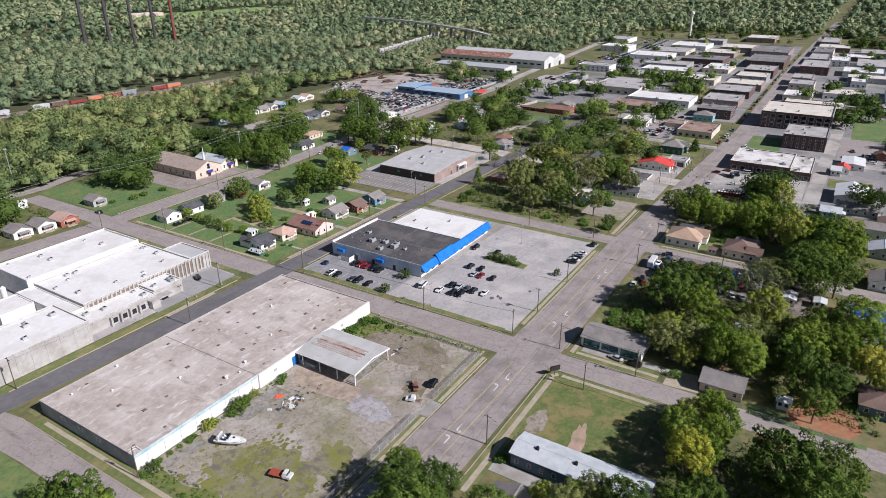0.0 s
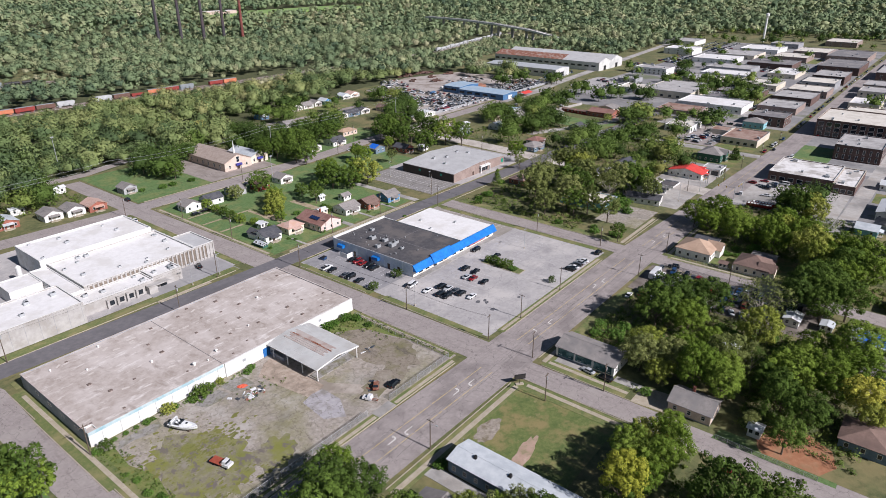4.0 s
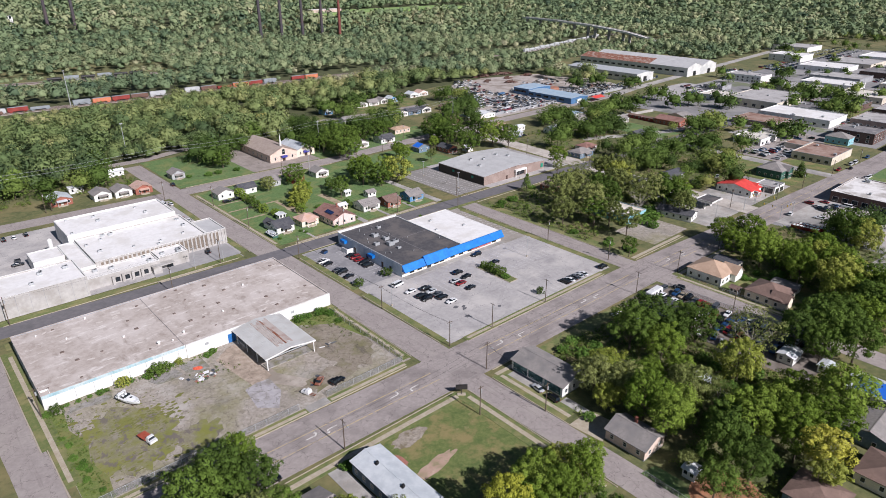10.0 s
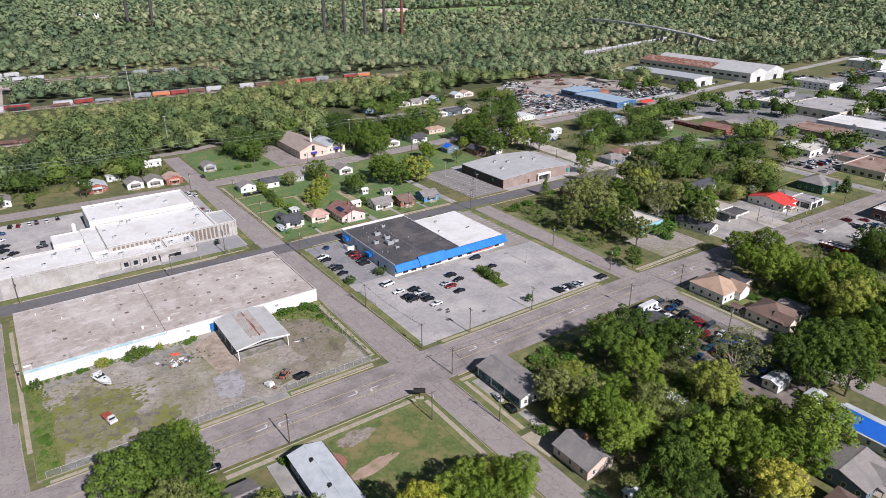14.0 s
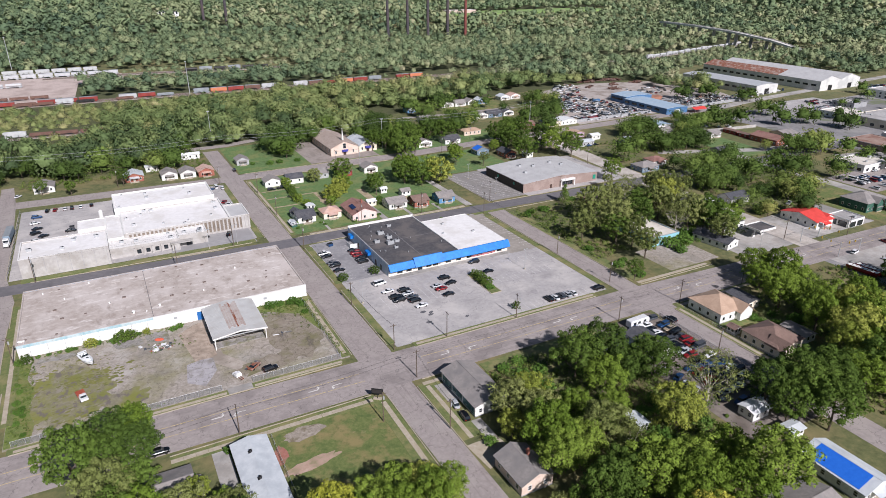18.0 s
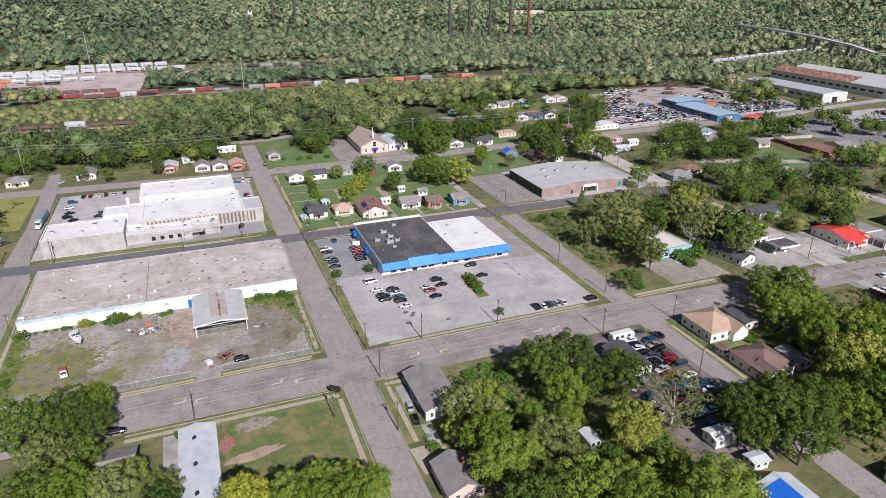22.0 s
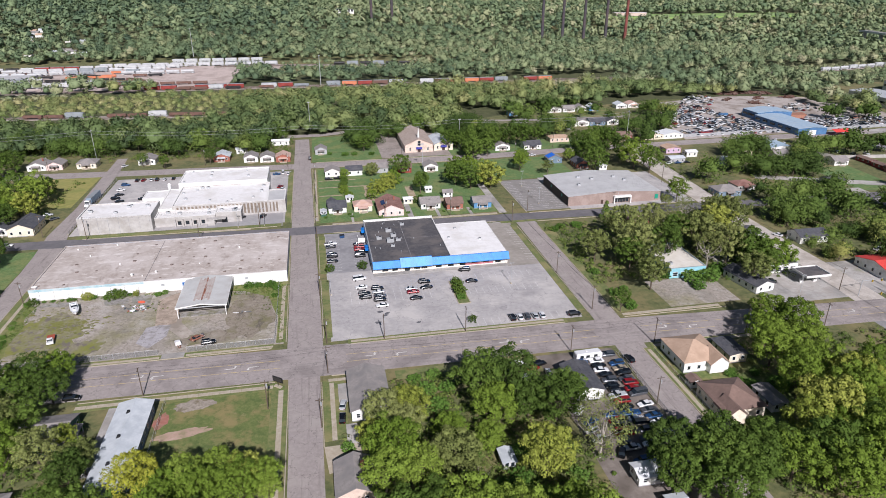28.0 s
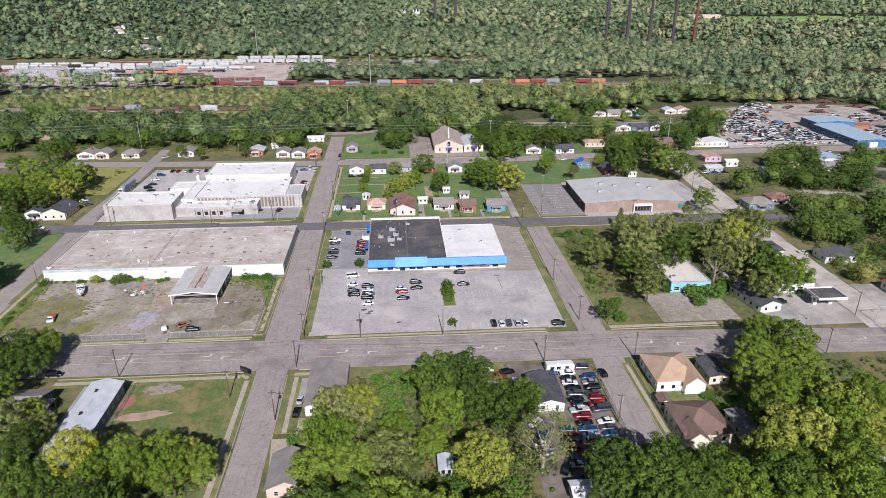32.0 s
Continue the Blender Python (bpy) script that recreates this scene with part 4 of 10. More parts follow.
# kerbs, verges and pavements: each run a real step
KERB_RUNS = [
    ("x", 16.0, 90.0, 8.75, 0.28), ("x", -98, -9.5, 10.7, 0.28), ("x", -62, -7.6, -8.6, 0.25), ("x", 9.0, 24, -8.3, 0.25), ("x", 113, 136, -9.4, 0.25),
    ("x", 112, 152, 8.4, 0.25), ("x", 14, 92, 107.6, 0.25), ("x", -98, -8, 107.8, 0.25), ("x", 7.8, 96, 117.6, 0.25), ("x", -98, -12, 121.0, 0.25),
    ("x", 112, 196, 116.4, 0.25), ("x", 112, 190, 104.4, 0.25), ("x", 12, 96, 216.8, 0.25), ("x", 8, 96, 229.4, 0.25),
    ("y", 14, 58, 7.2, 0.25), ("y", 66, 104, 7.0, 0.25), ("y", 14, 56, -5.0, 0.25), ("y", 60, 104, -5.2, 0.25), ("y", -62, -11, -3.6, 0.25), ("y", -40, -11, 6.0, 0.25),
    ("y", 122, 214, 5.6, 0.25), ("y", 124, 212, -5.6, 0.25), ("y", 14, 100, 100.6, 0.25), ("y", 14, 100, 110.6, 0.25), ("y", -60, -12, 99.2, 0.25), ("y", -60, -12, 108.6, 0.25),
    ("y", 20, 42, -101.6, 0.25), ("y", 42, 84, -103.0, 0.25), ("y", 84, 102, -102.4, 0.25), ("y", 128, 210, -106.6, 0.25), ("y", 118, 170, 111.0, 0.3), ("y", 120, 172, 204.2, 0.3),
]
for _ax, _a, _b, _c, _w in KERB_RUNS:
    n = max(1, round((_b - _a) / 12))
    run = tagged(new("kerb"), "low concrete kerb along the street", "kerb", "street kerbs", "structure")
    for i in range(n):
        u0, u1 = _a + (_b - _a) * i / n, _a + (_b - _a) * (i + 1) / n - 0.03
        part("kerb_stone", boxes((u0, u1, _c - _w / 2, _c + _w / 2, -0.1, 0.17) if _ax == "x" else (_c - _w / 2, _c + _w / 2, u0, u1, -0.1, 0.17)), M_conc, run)


def pavement(x0, x1, y0, y1, z=0.13, n=0, material=None, label="worn concrete pavement with grassy joints"):
    """A pavement of cast slabs with open joints."""
    run = tagged(new("pavement"), label, "pavement", "pavements", "structure")
    long_x = (x1 - x0) > (y1 - y0)
    span = (x1 - x0) if long_x else (y1 - y0)
    n = n or max(1, round(span / 3.0))
    rng = random.Random(round(x0 * 3 + y0 * 7))
    for i in range(n):
        a, b = span * i / n, span * (i + 1) / n - 0.06
        dz = rng.uniform(-0.015, 0.015)
        part("paving_slab", boxes((x0 + a, x0 + b, y0, y1, -0.1, z + dz) if long_x else (x0, x1, y0 + a, y0 + b, -0.1, z + dz)), material or M_conc, run)


M_verge = surf("verge grass", ["556438", "656f41", "78794d"], 0.8, 0.95, bump=0.5, bump_scale=5, stain="928760", stain_scale=0.12, stain_amount=0.6)
for _n, (_x0, _x1, _y0, _y1) in enumerate([
    (15.0, 91.0, 8.9, 11.6), (-98.5, -9.0, 10.85, 13.4), (-62, -7.0, -12.6, -8.8), (7.4, 10.2, 14, 58), (7.2, 10.0, 64, 104), (-8.2, -5.2, 14, 56), (-9.4, -5.4, 58, 104),
    (-8.4, -3.8, -62, -12.6), (6.2, 12.6, -38, -10.6), (97.4, 100.4, 16, 102), (110.8, 116, 12, 100), (108.8, 111.4, -60, -12), (112, 150, -12.4, -9.6), (-100, -8, 103, 107.6),
    (-101, -10, 121.2, 125), (5.8, 8.4, 122, 214), (-8.6, -5.8, 126, 212), (-101.4, -97.8, 24, 42), (-102.8, -97.8, 42, 84), (-102.2, -97.8, 84, 101), (28, 72, -14, -9.4), (94, 112, 104.6, 107.2)]):
    setting("verge", boxes((_x0, _x1, _y0, _y1, -0.2, 0.10)), M_verge, "narrow strip of scruffy verge grass", "verge")
pavement(16, 90, 9.7, 10.8)
pavement(-97, -44, 11.3, 12.4)
pavement(-36, -9, 11.3, 12.4)
pavement(-62, -8, -11.6, -10.1)
pavement(8, 22, -11.4, -10)
pavement(113, 150, -11.8, -10.4)
pavement(112, 150, 9.4, 10.8)
pavement(-7.4, -6.1, 16, 56)
pavement(-6.4, -5.0, -60, -13)
pavement(8.2, 9.5, -38, -12)
pavement(109.6, 110.8, -58, -13)
pavement(6.4, 7.6, 124, 212)
pavement(14, 96, 118.4, 119.6)
pavement(-100.6, -99.4, 26, 98)
pavement(-46, -24, 119.4, 120.6)
pavement(28, 84, 57.4, 60.3, 0.10, 18, M_palec, "pale concrete walk before the shop")


# ---- paint on the roads ----
def main_y(x):
    for (xa, ya), (xb, yb) in zip(MAIN, MAIN[1:]):
        if xa <= x <= xb:
            return ya + (yb - ya) * (x - xa) / (xb - xa)
    return MAIN[-1][1]


paint = tagged(new("road_markings"), "worn yellow and white lane paint on the main road", "road marking", "", "structure")
for off, mat in ((2.1, M_yellow_line), (-2.1, M_yellow_line)):
    for x0 in list(range(-150, -12, 12)) + list(range(14, 96, 12)) + list(range(114, 300, 14)):
        part("lane_line", ribbon([(x0, main_y(x0) + off), (x0 + 11.5, main_y(x0 + 11.5) + off)], 0.2, 0.068, 0, 0.02), mat, paint)


def arrow():
    """A curved left-turn arrow."""
    bm = bmesh.new()
    prism(bm, [(-1.6, -0.12), (0.5, -0.12), (0.9, 0.25), (0.9, 0.7), (0.6, 0.7), (0.6, 0.4), (0.35, 0.14), (-1.6, 0.14)], 0, 0.008)
    prism(bm, [(0.35, 0.7), (1.15, 0.7), (0.75, 1.4)], 0, 0.008)
    return data("turn_arrow", bm, M_white_line)


_arrow = arrow()
for x, r in ((-48, 0), (-43, 180), (-21, 0), (-15, 180), (22, 0), (31, 180), (66, 0), (72, 180), (122, 0), (132, 180), (194, 0), (-86, 0), (-80, 180)):
    part("turn_arrow", _arrow, M_white_line, paint, at=pose(x, main_y(x), 0.066, 0, 0, r) @ Matrix.Diagonal((1.35, 1.2, 1, 1)))
lines = tagged(new("stall_lines"), "faded white parking stall lines", "road marking", "", "structure")
_stall = data("stall_line", boxes((-0.06, 0.06, -2.6, 2.6, 0, 0.006)), surf("faded stall paint", ["c8c7c7", "d4d3d3"], 2, 0.8, stain="b2b1b1", stain_scale=0.5, stain_amount=0.8))
_stall_dim = data("stall_line", boxes((-0.08, 0.08, -2.6, 2.6, 0, 0.006)), surf("hall stall paint", ["d2d0cc", "dedcd8"], 2, 0.8, stain="a09d98", stain_scale=0.6, stain_amount=0.9))
for y, x0, x1 in ((14.2, 60, 92), (38, 18, 50), (38, 60, 92), (50, 60, 92), (43.4, 18, 50)):
    for i in range(int((x1 - x0) / 2.7) + 1):
        part("stall_line", _stall, M_white_line, lines, at=(x0 + i * 2.7, y, 0.034))
for i in range(13):
    for x in (13.4, 24.0):
        part("stall_line", _stall, M_white_line, lines, at=pose(x, 66 + i * 2.7, 0.038, 0, 0, 90))
for i in range(17):
    for x in (114.5, 124, 131):
        part("stall_line", _stall_dim, M_white_line, lines, at=pose(x, 122 + i * 2.75, 0.036, 0, 0, 90))
for i in range(14):
    part("stall_line", _stall_dim, M_white_line, lines, at=pose(96.2, 62 + i * 2.75, 0.039, 0, 0, 80))
# dark repair patches in the car park
_patch = surf("dark tar patch", ["55555a", "636367"], 0.8, 0.9)
for x, y, w, d in ((24, 44, 3, 2.4), (27.5, 28.5, 2.6, 1.6), (30, 27, 2.2, 1.2), (29, 25.6, 2.4, 1.2), (22, 50, 2, 1), (26, 21, 2.6, 1.6), (40, 18.5, 2, 1)):
    slab("tar_patch", ragged(x, y, w * 1.25, d * 1.3, 0.3, round(x * 9), 14, 0.45), 0.040, _patch, "dark tar repair patch in the asphalt", "ground", 0.05)


# ---- the warehouse with the canopy ----
def warehouse():
    x0, x1, y0, y1, h = -98.2, -5.6, 60.6, 102.4, 4.4
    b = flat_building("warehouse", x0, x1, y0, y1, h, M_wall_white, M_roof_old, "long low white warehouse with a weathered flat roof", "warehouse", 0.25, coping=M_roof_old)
    # west, north and east walls are a darker blue grey than the white south
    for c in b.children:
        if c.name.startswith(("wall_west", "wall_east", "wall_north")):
            c.data.materials[0] = surf("blue grey side wall", ["7f8790", "8b929b", "989fa6"], 0.9, 0.85, stain="a9adb2", stain_scale=0.2, stain_amount=0.6)
    w, d = x1 - x0, y1 - y0
    roof = [c for c in b.children if c.name.startswith("roof")][0]
    rng = random.Random(4)
    M_hatch = surf("rusty hatch lids", ["5d504a", "6f625b", "8a807a"], 2, 0.85)
    hatch = shared(("roof_hatch",), lambda: boxes((-0.55, 0.55, -0.45, 0.45, 0, 0.22), (-0.48, 0.48, -0.38, 0.38, 0.22, 0.27)), M_hatch)
    for i in range(13):
        for j in range(5):
            if rng.random() < (0.3 if i < 6 else 0.72):
                part("roof_hatch", hatch, M_hatch, roof, at=pose(-w / 2 + 4 + i * 7 + rng.uniform(-1.9, 1.9), -d / 2 + 4 + j * 8.4 + rng.uniform(-1.9, 1.9), h, 0, 0, rng.uniform(-6, 6)) @ Matrix.Scale(rng.uniform(0.6, 1.1), 4))
    for i in range(40):
        s = rng.uniform(0.5, 1.6)
        part("roof_patch", shared(("roof_patch", i % 6), lambda: boxes((-s, s, -s * 0.35, s * 0.35, 0, 0.012)), surf("pale roof patch", ["c0b8b1", "cdc6c0"], 1, 0.9)), M_roof_old, roof, at=pose(rng.uniform(-w / 2 + 3, w / 2 - 3), rng.uniform(-d / 2 + 3, d / 2 - 3), h + 0.002 * (i % 5), 0, 0, rng.uniform(-40, 40)))
    part("expansion_joint", boxes((-0.09, 0.09, -d / 2 + 0.4, d / 2 - 0.4, h, h + 0.05)), surf("roof seam", ["6a6869", "787577"], 1, 0.9), roof, at=(-6.3, 0, 0))
    # shallow panels, pilasters and openings along the yard side
    M_seam = surf("grey wall seam", ["8f9294", "a3a6a8"], 1, 0.85)
    for i in range(8):
        part("wall_seam", shared(("wall_seam",), lambda: boxes((-0.05, 0.05, -0.05, 0, 0, 3.7)), M_seam), M_seam, b, at=(-w / 2 + 3.4 + i * 4.9, -d / 2, 0))
    part("blue_band", boxes((-w / 2 - 0.02, -6.5, -d / 2 - 0.09, -d / 2, 3.65, 4.66)), surf("pale blue paint band", ["83a7b1", "91b3bc", "a2c0c6"], 1, 0.8, stain="c6cfcf", stain_scale=0.3, stain_amount=0.7), b, "faded pale blue painted band")
    part("band_drip", boxes((-w / 2, -6.5, -d / 2 - 0.12, -d / 2 - 0.09, 4.1, 4.14)), M_seam, b)
    # the eastern half stands a little proud of the rest
    front = -d / 2 - 0.55
    part("wall_front_east", boxes((-6.2, w / 2, front, -d / 2, -0.3, 4.72)), M_wall_white, b)
    for u in (0.3, 31.0):
        part("wall_vent", boxes((u - 0.6, u + 0.6, front - 0.03, front, 2.3, 3.2), *[(u - 0.55, u + 0.55, front - 0.07, front - 0.03, 2.36 + k * 0.2, 2.46 + k * 0.2) for k in range(4)]), M_metal, b, "grey louvred vent")
    door(b, 8.6, front, 0.05, 2.4, 3.0, "S", surf("blue door paint", ["1f5f9e", "2a6cad"], 2, 0.6), "roller_door")
    door(b, 21, front, 0.05, 3.4, 3.2, "S", M_dark_metal, "roller_door")
    for u, v, q in ((-33, 8, 0.5), (-19, -3, 0.6), (-12, -14.5, 0.9), (-8, -15.5, 0.45), (-40, 16, 0.5), (-25, 18, 0.6), (-3.5, -13, 0.7), (12, -8, 0.5), (26, 6, 0.6)):
        part("roof_cowl", shared(("roof_cowl",), lambda: tubes(((0, 0, 0), (0, 0, 0.7), 0.35, 0.35, 8), ((0, 0, 0.7), (0, 0, 1.0), 0.6, 0.3, 8)), M_frame), M_frame, roof, at=pose(u, v, h, 0, 0, 20) @ Matrix.Scale(q * 1.2, 4))
    for u in (-14, -6, 2, 10):
        window(b, -w / 2, u, 3.0, 1.8, 0.8, "W")
    part("corner_parapet", boxes((-w / 2 + 0.3, -w / 2 + 2.2, -d / 2 + 2.6, -d / 2 + 2.8, h, h + 0.5), (-w / 2 + 2.2, -w / 2 + 2.4, -d / 2 + 0.3, -d / 2 + 2.8, h, h + 0.5)), M_wall_white, roof, "low white parapet at the roof corner")
    return b


warehouse()


def canopy():
    """The open loading canopy before the warehouse."""
    c = thing("loading_canopy", -34.4, 48.4, 0, "open loading canopy with a rusty pale metal roof on white posts", "canopy")
    w, d = 17.2, 23.6
    half = w / 2
    M_can = surf("pale canopy sheet", ["b9bab8", "c4c5c3", "cdcdcb"], 0.4, 0.6, 0.1, stain="a6a39e", stain_scale=0.2)
    n = 27
    for i in range(n):
        ya, yb = -d / 2 + d * i / n, -d / 2 + d * (i + 1) / n - 0.04
        for side in (-1, 1):
            bm = bmesh.new()
            x0, x1 = 0.0, side * half
            v = [bm.verts.new(p) for p in ((x0, ya, 5.3), (x1, ya, 4.2), (x1, yb, 4.2), (x0, yb, 5.3), (x0, ya, 5.38), (x1, ya, 4.28), (x1, yb, 4.28), (x0, yb, 5.38))]
            for f in ((0, 1, 2, 3), (4, 5, 6, 7), (0, 1, 5, 4), (1, 2, 6, 5), (2, 3, 7, 6), (3, 0, 4, 7)):
                bm.faces.new([v[k] for k in f])
            part("roof_sheet", bm, M_can, c)
    for k, (a, b2, sx, wd) in enumerate(((-9, 9, 0.0, 0.22), (-4, 1.5, 0.35, 0.14))):
        part("rust_streak", boxes((sx - wd, sx + wd, a, b2, 5.2, 5.46)), M_rust, c, "rusted ridge sheets")
    for k in range(7):
        xk, zk = -2.6 + k * 0.8, 5.3 - 1.1 / half * abs(-2.6 + k * 0.8)
        part("stained_strip", boxes((xk - 0.36, xk + 0.36, -8.6 + (k * 3) % 2, 10.2 - (k * 5) % 3, zk + 0.02, zk + 0.13)), surf("stained canopy sheet", ["aaa09a", "b3aaa4", "bdb5b0"], 0.7, 0.7, stain="9b837a", stain_scale=0.35, stain_amount=0.7), c)
    for side in (-1, 1):
        # the front edge follows the slope of the roof
        bm = bmesh.new()
        x0, x1, ya, yb = 0.0, side * (half + 0.05), -d / 2 - 0.12, -d / 2 - 0.004
        v = [bm.verts.new(p) for p in ((x0, ya, 5.0), (x1, ya, 3.85), (x1, yb, 3.85), (x0, yb, 5.0), (x0, ya, 5.42), (x1, ya, 4.32), (x1, yb, 4.32), (x0, yb, 5.42))]
        for f in ((0, 1, 2, 3), (4, 5, 6, 7), (0, 1, 5, 4), (1, 2, 6, 5), (2, 3, 7, 6), (3, 0, 4, 7)):
            bm.faces.new([v[k] for k in f])
        part("fascia", bm, M_wall_white, c)
        part("gutter", boxes((min(side * half, side * (half + 0.12)), max(side * half, side * (half + 0.12)), -d / 2, d / 2, 4.0, 4.25)), M_wall_white, c)
    for i in range(4):
        y = -d / 2 + 0.4 + i * (d - 3) / 3
        for sx in (-1, 1):
            part("post", shared(("canopy_post",), lambda: tubes(((0, 0, -0.1), (0, 0, 4.0), 0.17, 0.17, 10)), M_wall_white), M_wall_white, c, at=(sx * (half - 0.5), y, 0))
        part("truss", boxes((-half, half, y - 0.08, y + 0.08, 3.7, 4.05)), M_metal, c)
    part("dock", boxes((-half + 1, half - 1, d / 2 - 7, d / 2 - 0.3, 0, 1.1)), M_wall_grey, c, "raised loading dock")
    part("floor_slab", boxes((-half + 0.9, half - 0.9, -d / 2 + 0.9, -d / 2 + 4.2, -0.1, 0.35)), M_oldslab, c, "low worn concrete step")
    # dark panels added at the back in place of the roof's deep shade
    part("back_door", boxes((-5.6, -0.4, d / 2 - 0.32, d / 2 - 0.2, 1.1, 3.8), (0.6, 5.8, d / 2 - 0.32, d / 2 - 0.2, 1.1, 3.8)), M_dark_metal, c, "dark loading doors")


canopy()


# ---- the shop with the blue awning ----
def shop():
    x0, xm, x1, y0, y1 = 28.0, 60.2, 84.2, 60.4, 106.0
    h = 5.0
    b = thing("shop", (x0 + x1) / 2, 83, 0, "low shop with dark and white roofs and blue awning", "shop")
    ox, oy = (x0 + x1) / 2, 83
    def lx(x):
        return x - ox
    def ly(y):
        return y - oy
    y1w = 97.4
    M_w = surf("pale blue grey wall paint", ["aebccb", "bcc8d4", "c9d2dc"], 0.8, 0.8, stain="d5d9dc", stain_scale=0.3)
    part("wall_south", boxes((lx(x0), lx(x1), ly(y0), ly(y0) + 0.3, -0.2, h)), surf("cream shop front", ["d6cfc2", "e0dacf", "e8e3da"], 0.8, 0.8, stain="bfb6a8", stain_scale=0.3), b)
    part("wall_west", boxes((lx(x0), lx(x0) + 0.3, ly(y0) + 0.3, ly(y1), -0.2, h + 0.3)), M_w, b)
    part("wall_north", boxes((lx(x0) + 0.3, lx(xm), ly(y1) - 0.3, ly(y1), -0.2, h + 0.7)), M_wall_white, b)
    part("wall_middle", boxes((lx(xm) - 0.3, lx(xm), ly(y0) + 0.3, ly(y1) - 0.3, -0.2, h + 0.35)), M_wall_white, b)
    part("wall_east", boxes((lx(x1) - 0.3, lx(x1), ly(y0) + 0.3, ly(y1w), -0.2, h)), M_wall_beige, b)
    part("wall_north_white", boxes((lx(xm), lx(x1) - 0.3, ly(y1w) - 0.3, ly(y1w), -0.2, h)), M_wall_white, b)
    dr = part("roof_dark", boxes((lx(x0) + 0.3, lx(xm) - 0.3, ly(y0) + 0.3, ly(y1) - 0.3, h - 0.3, h)), M_roof_dark, b, "dark tar roof")
    wr = part("roof_white", boxes((lx(xm), lx(x1) - 0.3, ly(y0) + 0.3, ly(y1w) - 0.3, h - 0.35, h - 0.06)), M_roof_white, b, "white membrane roof")
    part("parapet_north", boxes((lx(x0) - 0.1, lx(xm), ly(y1) - 0.5, ly(y1) + 0.1, h + 0.7, h + 1.0)), M_frame, b, "white parapet strip")
    part("parapet_west", boxes((lx(x0) - 0.06, lx(x0) + 0.36, ly(y0), ly(y1) - 0.5, h + 0.3, h + 0.38)), M_metal, b)
    rng = random.Random(8)
    for x, y, s in ((38, 92, 1.3), (39.5, 86, 1.2), (37.5, 80, 1.5), (41, 81, 1.0), (33, 84, 1.1), (38, 75, 0.8), (45, 99, 0.9)):
        hvac(dr, lx(x), ly(y), h, s)
    for x, y, s in ((68, 90, 0.6), (76, 76, 0.6), (63, 80, 0.5)):
        hvac(wr, lx(x), ly(y), h - 0.06, s)
    for i in range(16):
        part("roof_vent", shared(("roof_vent",), lambda: tubes(((0, 0, 0), (0, 0, 0.5), 0.12, 0.12, 8), ((0, 0, 0.5), (0, 0, 0.6), 0.2, 0.2, 8)), M_metal), M_metal, dr, at=(lx(rng.uniform(30, 58)), ly(rng.uniform(64, 103)), h))
    part("roof_stain", boxes((lx(29), lx(59), ly(83), ly(83.3), h, h + 0.02), (lx(44), lx(44.3), ly(62), ly(104), h, h + 0.016)), surf("roof seam", ["6a6869", "787577"], 1, 0.9), dr, "roof seams")
    # awning: raked panels with standing seams, in three bays of different height
    for xa, xb, top, out in ((28.0, 39.0, 4.9, 1.9), (39.0, 52.0, 5.8, 2.2), (52.0, 84.4, 5.1, 1.9)):
        n = round((xb - xa) / 1.1)
        for i in range(n):
            a, c = lx(xa + (xb - xa) * i / n), lx(xa + (xb - xa) * (i + 1) / n) - 0.02
            bm = bmesh.new()
            yo, yi = ly(y0 - out), ly(y0) - 0.02
            v = [bm.verts.new(p) for p in ((a, yo, 2.5), (c, yo, 2.5), (c, yi, top), (a, yi, top), (a, yo, 2.68), (c, yo, 2.68), (c, yi, top + 0.1), (a, yi, top + 0.1))]
            for f in ((0, 1, 2, 3), (4, 5, 6, 7), (0, 1, 5, 4), (1, 2, 6, 5), (2, 3, 7, 6), (3, 0, 4, 7)):
                bm.faces.new([v[k] for k in f])
            box(bm, a - 0.03, a + 0.03, yo, yo + 0.03, 2.5, 2.76)
            part("awning_panel", bm, M_blue, b)
        bm = bmesh.new()
        for xs in (lx(xa), lx(xb)):
            v = [bm.verts.new((xs, ly(y0) - 0.02, 2.5)), bm.verts.new((xs, ly(y0 - out), 2.5)), bm.verts.new((xs, ly(y0 - out), 2.68)), bm.verts.new((xs, ly(y0) - 0.02, top + 0.1))]
            q = [bm.verts.new(p.co + Vector((0.05, 0, 0))) for p in v]
            bm.faces.new(v)
            bm.faces.new(list(reversed(q)))
            for i in range(4):
                bm.faces.new((v[i], v[(i + 1) % 4], q[(i + 1) % 4], q[i]))
        part("awning_end", bm, M_blue, b)
        part("awning_back", boxes((lx(xa), lx(xb), ly(y0) + 0.0, ly(y0) + 0.35, 4.6, top + 0.14)), M_blue, b)
    for u in (33, 37, 46, 49, 55, 60, 65, 70, 75, 80):
        window(b, lx(u), ly(y0), 1.5, 2.2, 1.6, "S", M_dark_metal, "shop_window")
    door(b, lx(42), ly(y0), 0.1, 1.9, 2.2, "S", M_glass)
    part("red_posters", boxes((lx(66), lx(78), ly(y0) - 0.05, ly(y0), 0.5, 1.3)), surf("red poster strip", ["b06a72", "c27f84"], 1, 0.8, stain="8a4a48", stain_scale=0.5), b, "faded red strip under the windows")
    # west side: doors, blue door hoods, pilasters
    for yy in (66, 71, 76, 81, 86, 91, 96, 101):
        part("pilaster", boxes((lx(x0) - 0.12, lx(x0), ly(yy) - 0.25, ly(yy) + 0.25, 0, h)), M_w, b)
    for yy in (68, 73.4, 84, 93):
        door(b, lx(x0), ly(yy), 0.05, 1.1, 2.2, "W", DOORS[0])
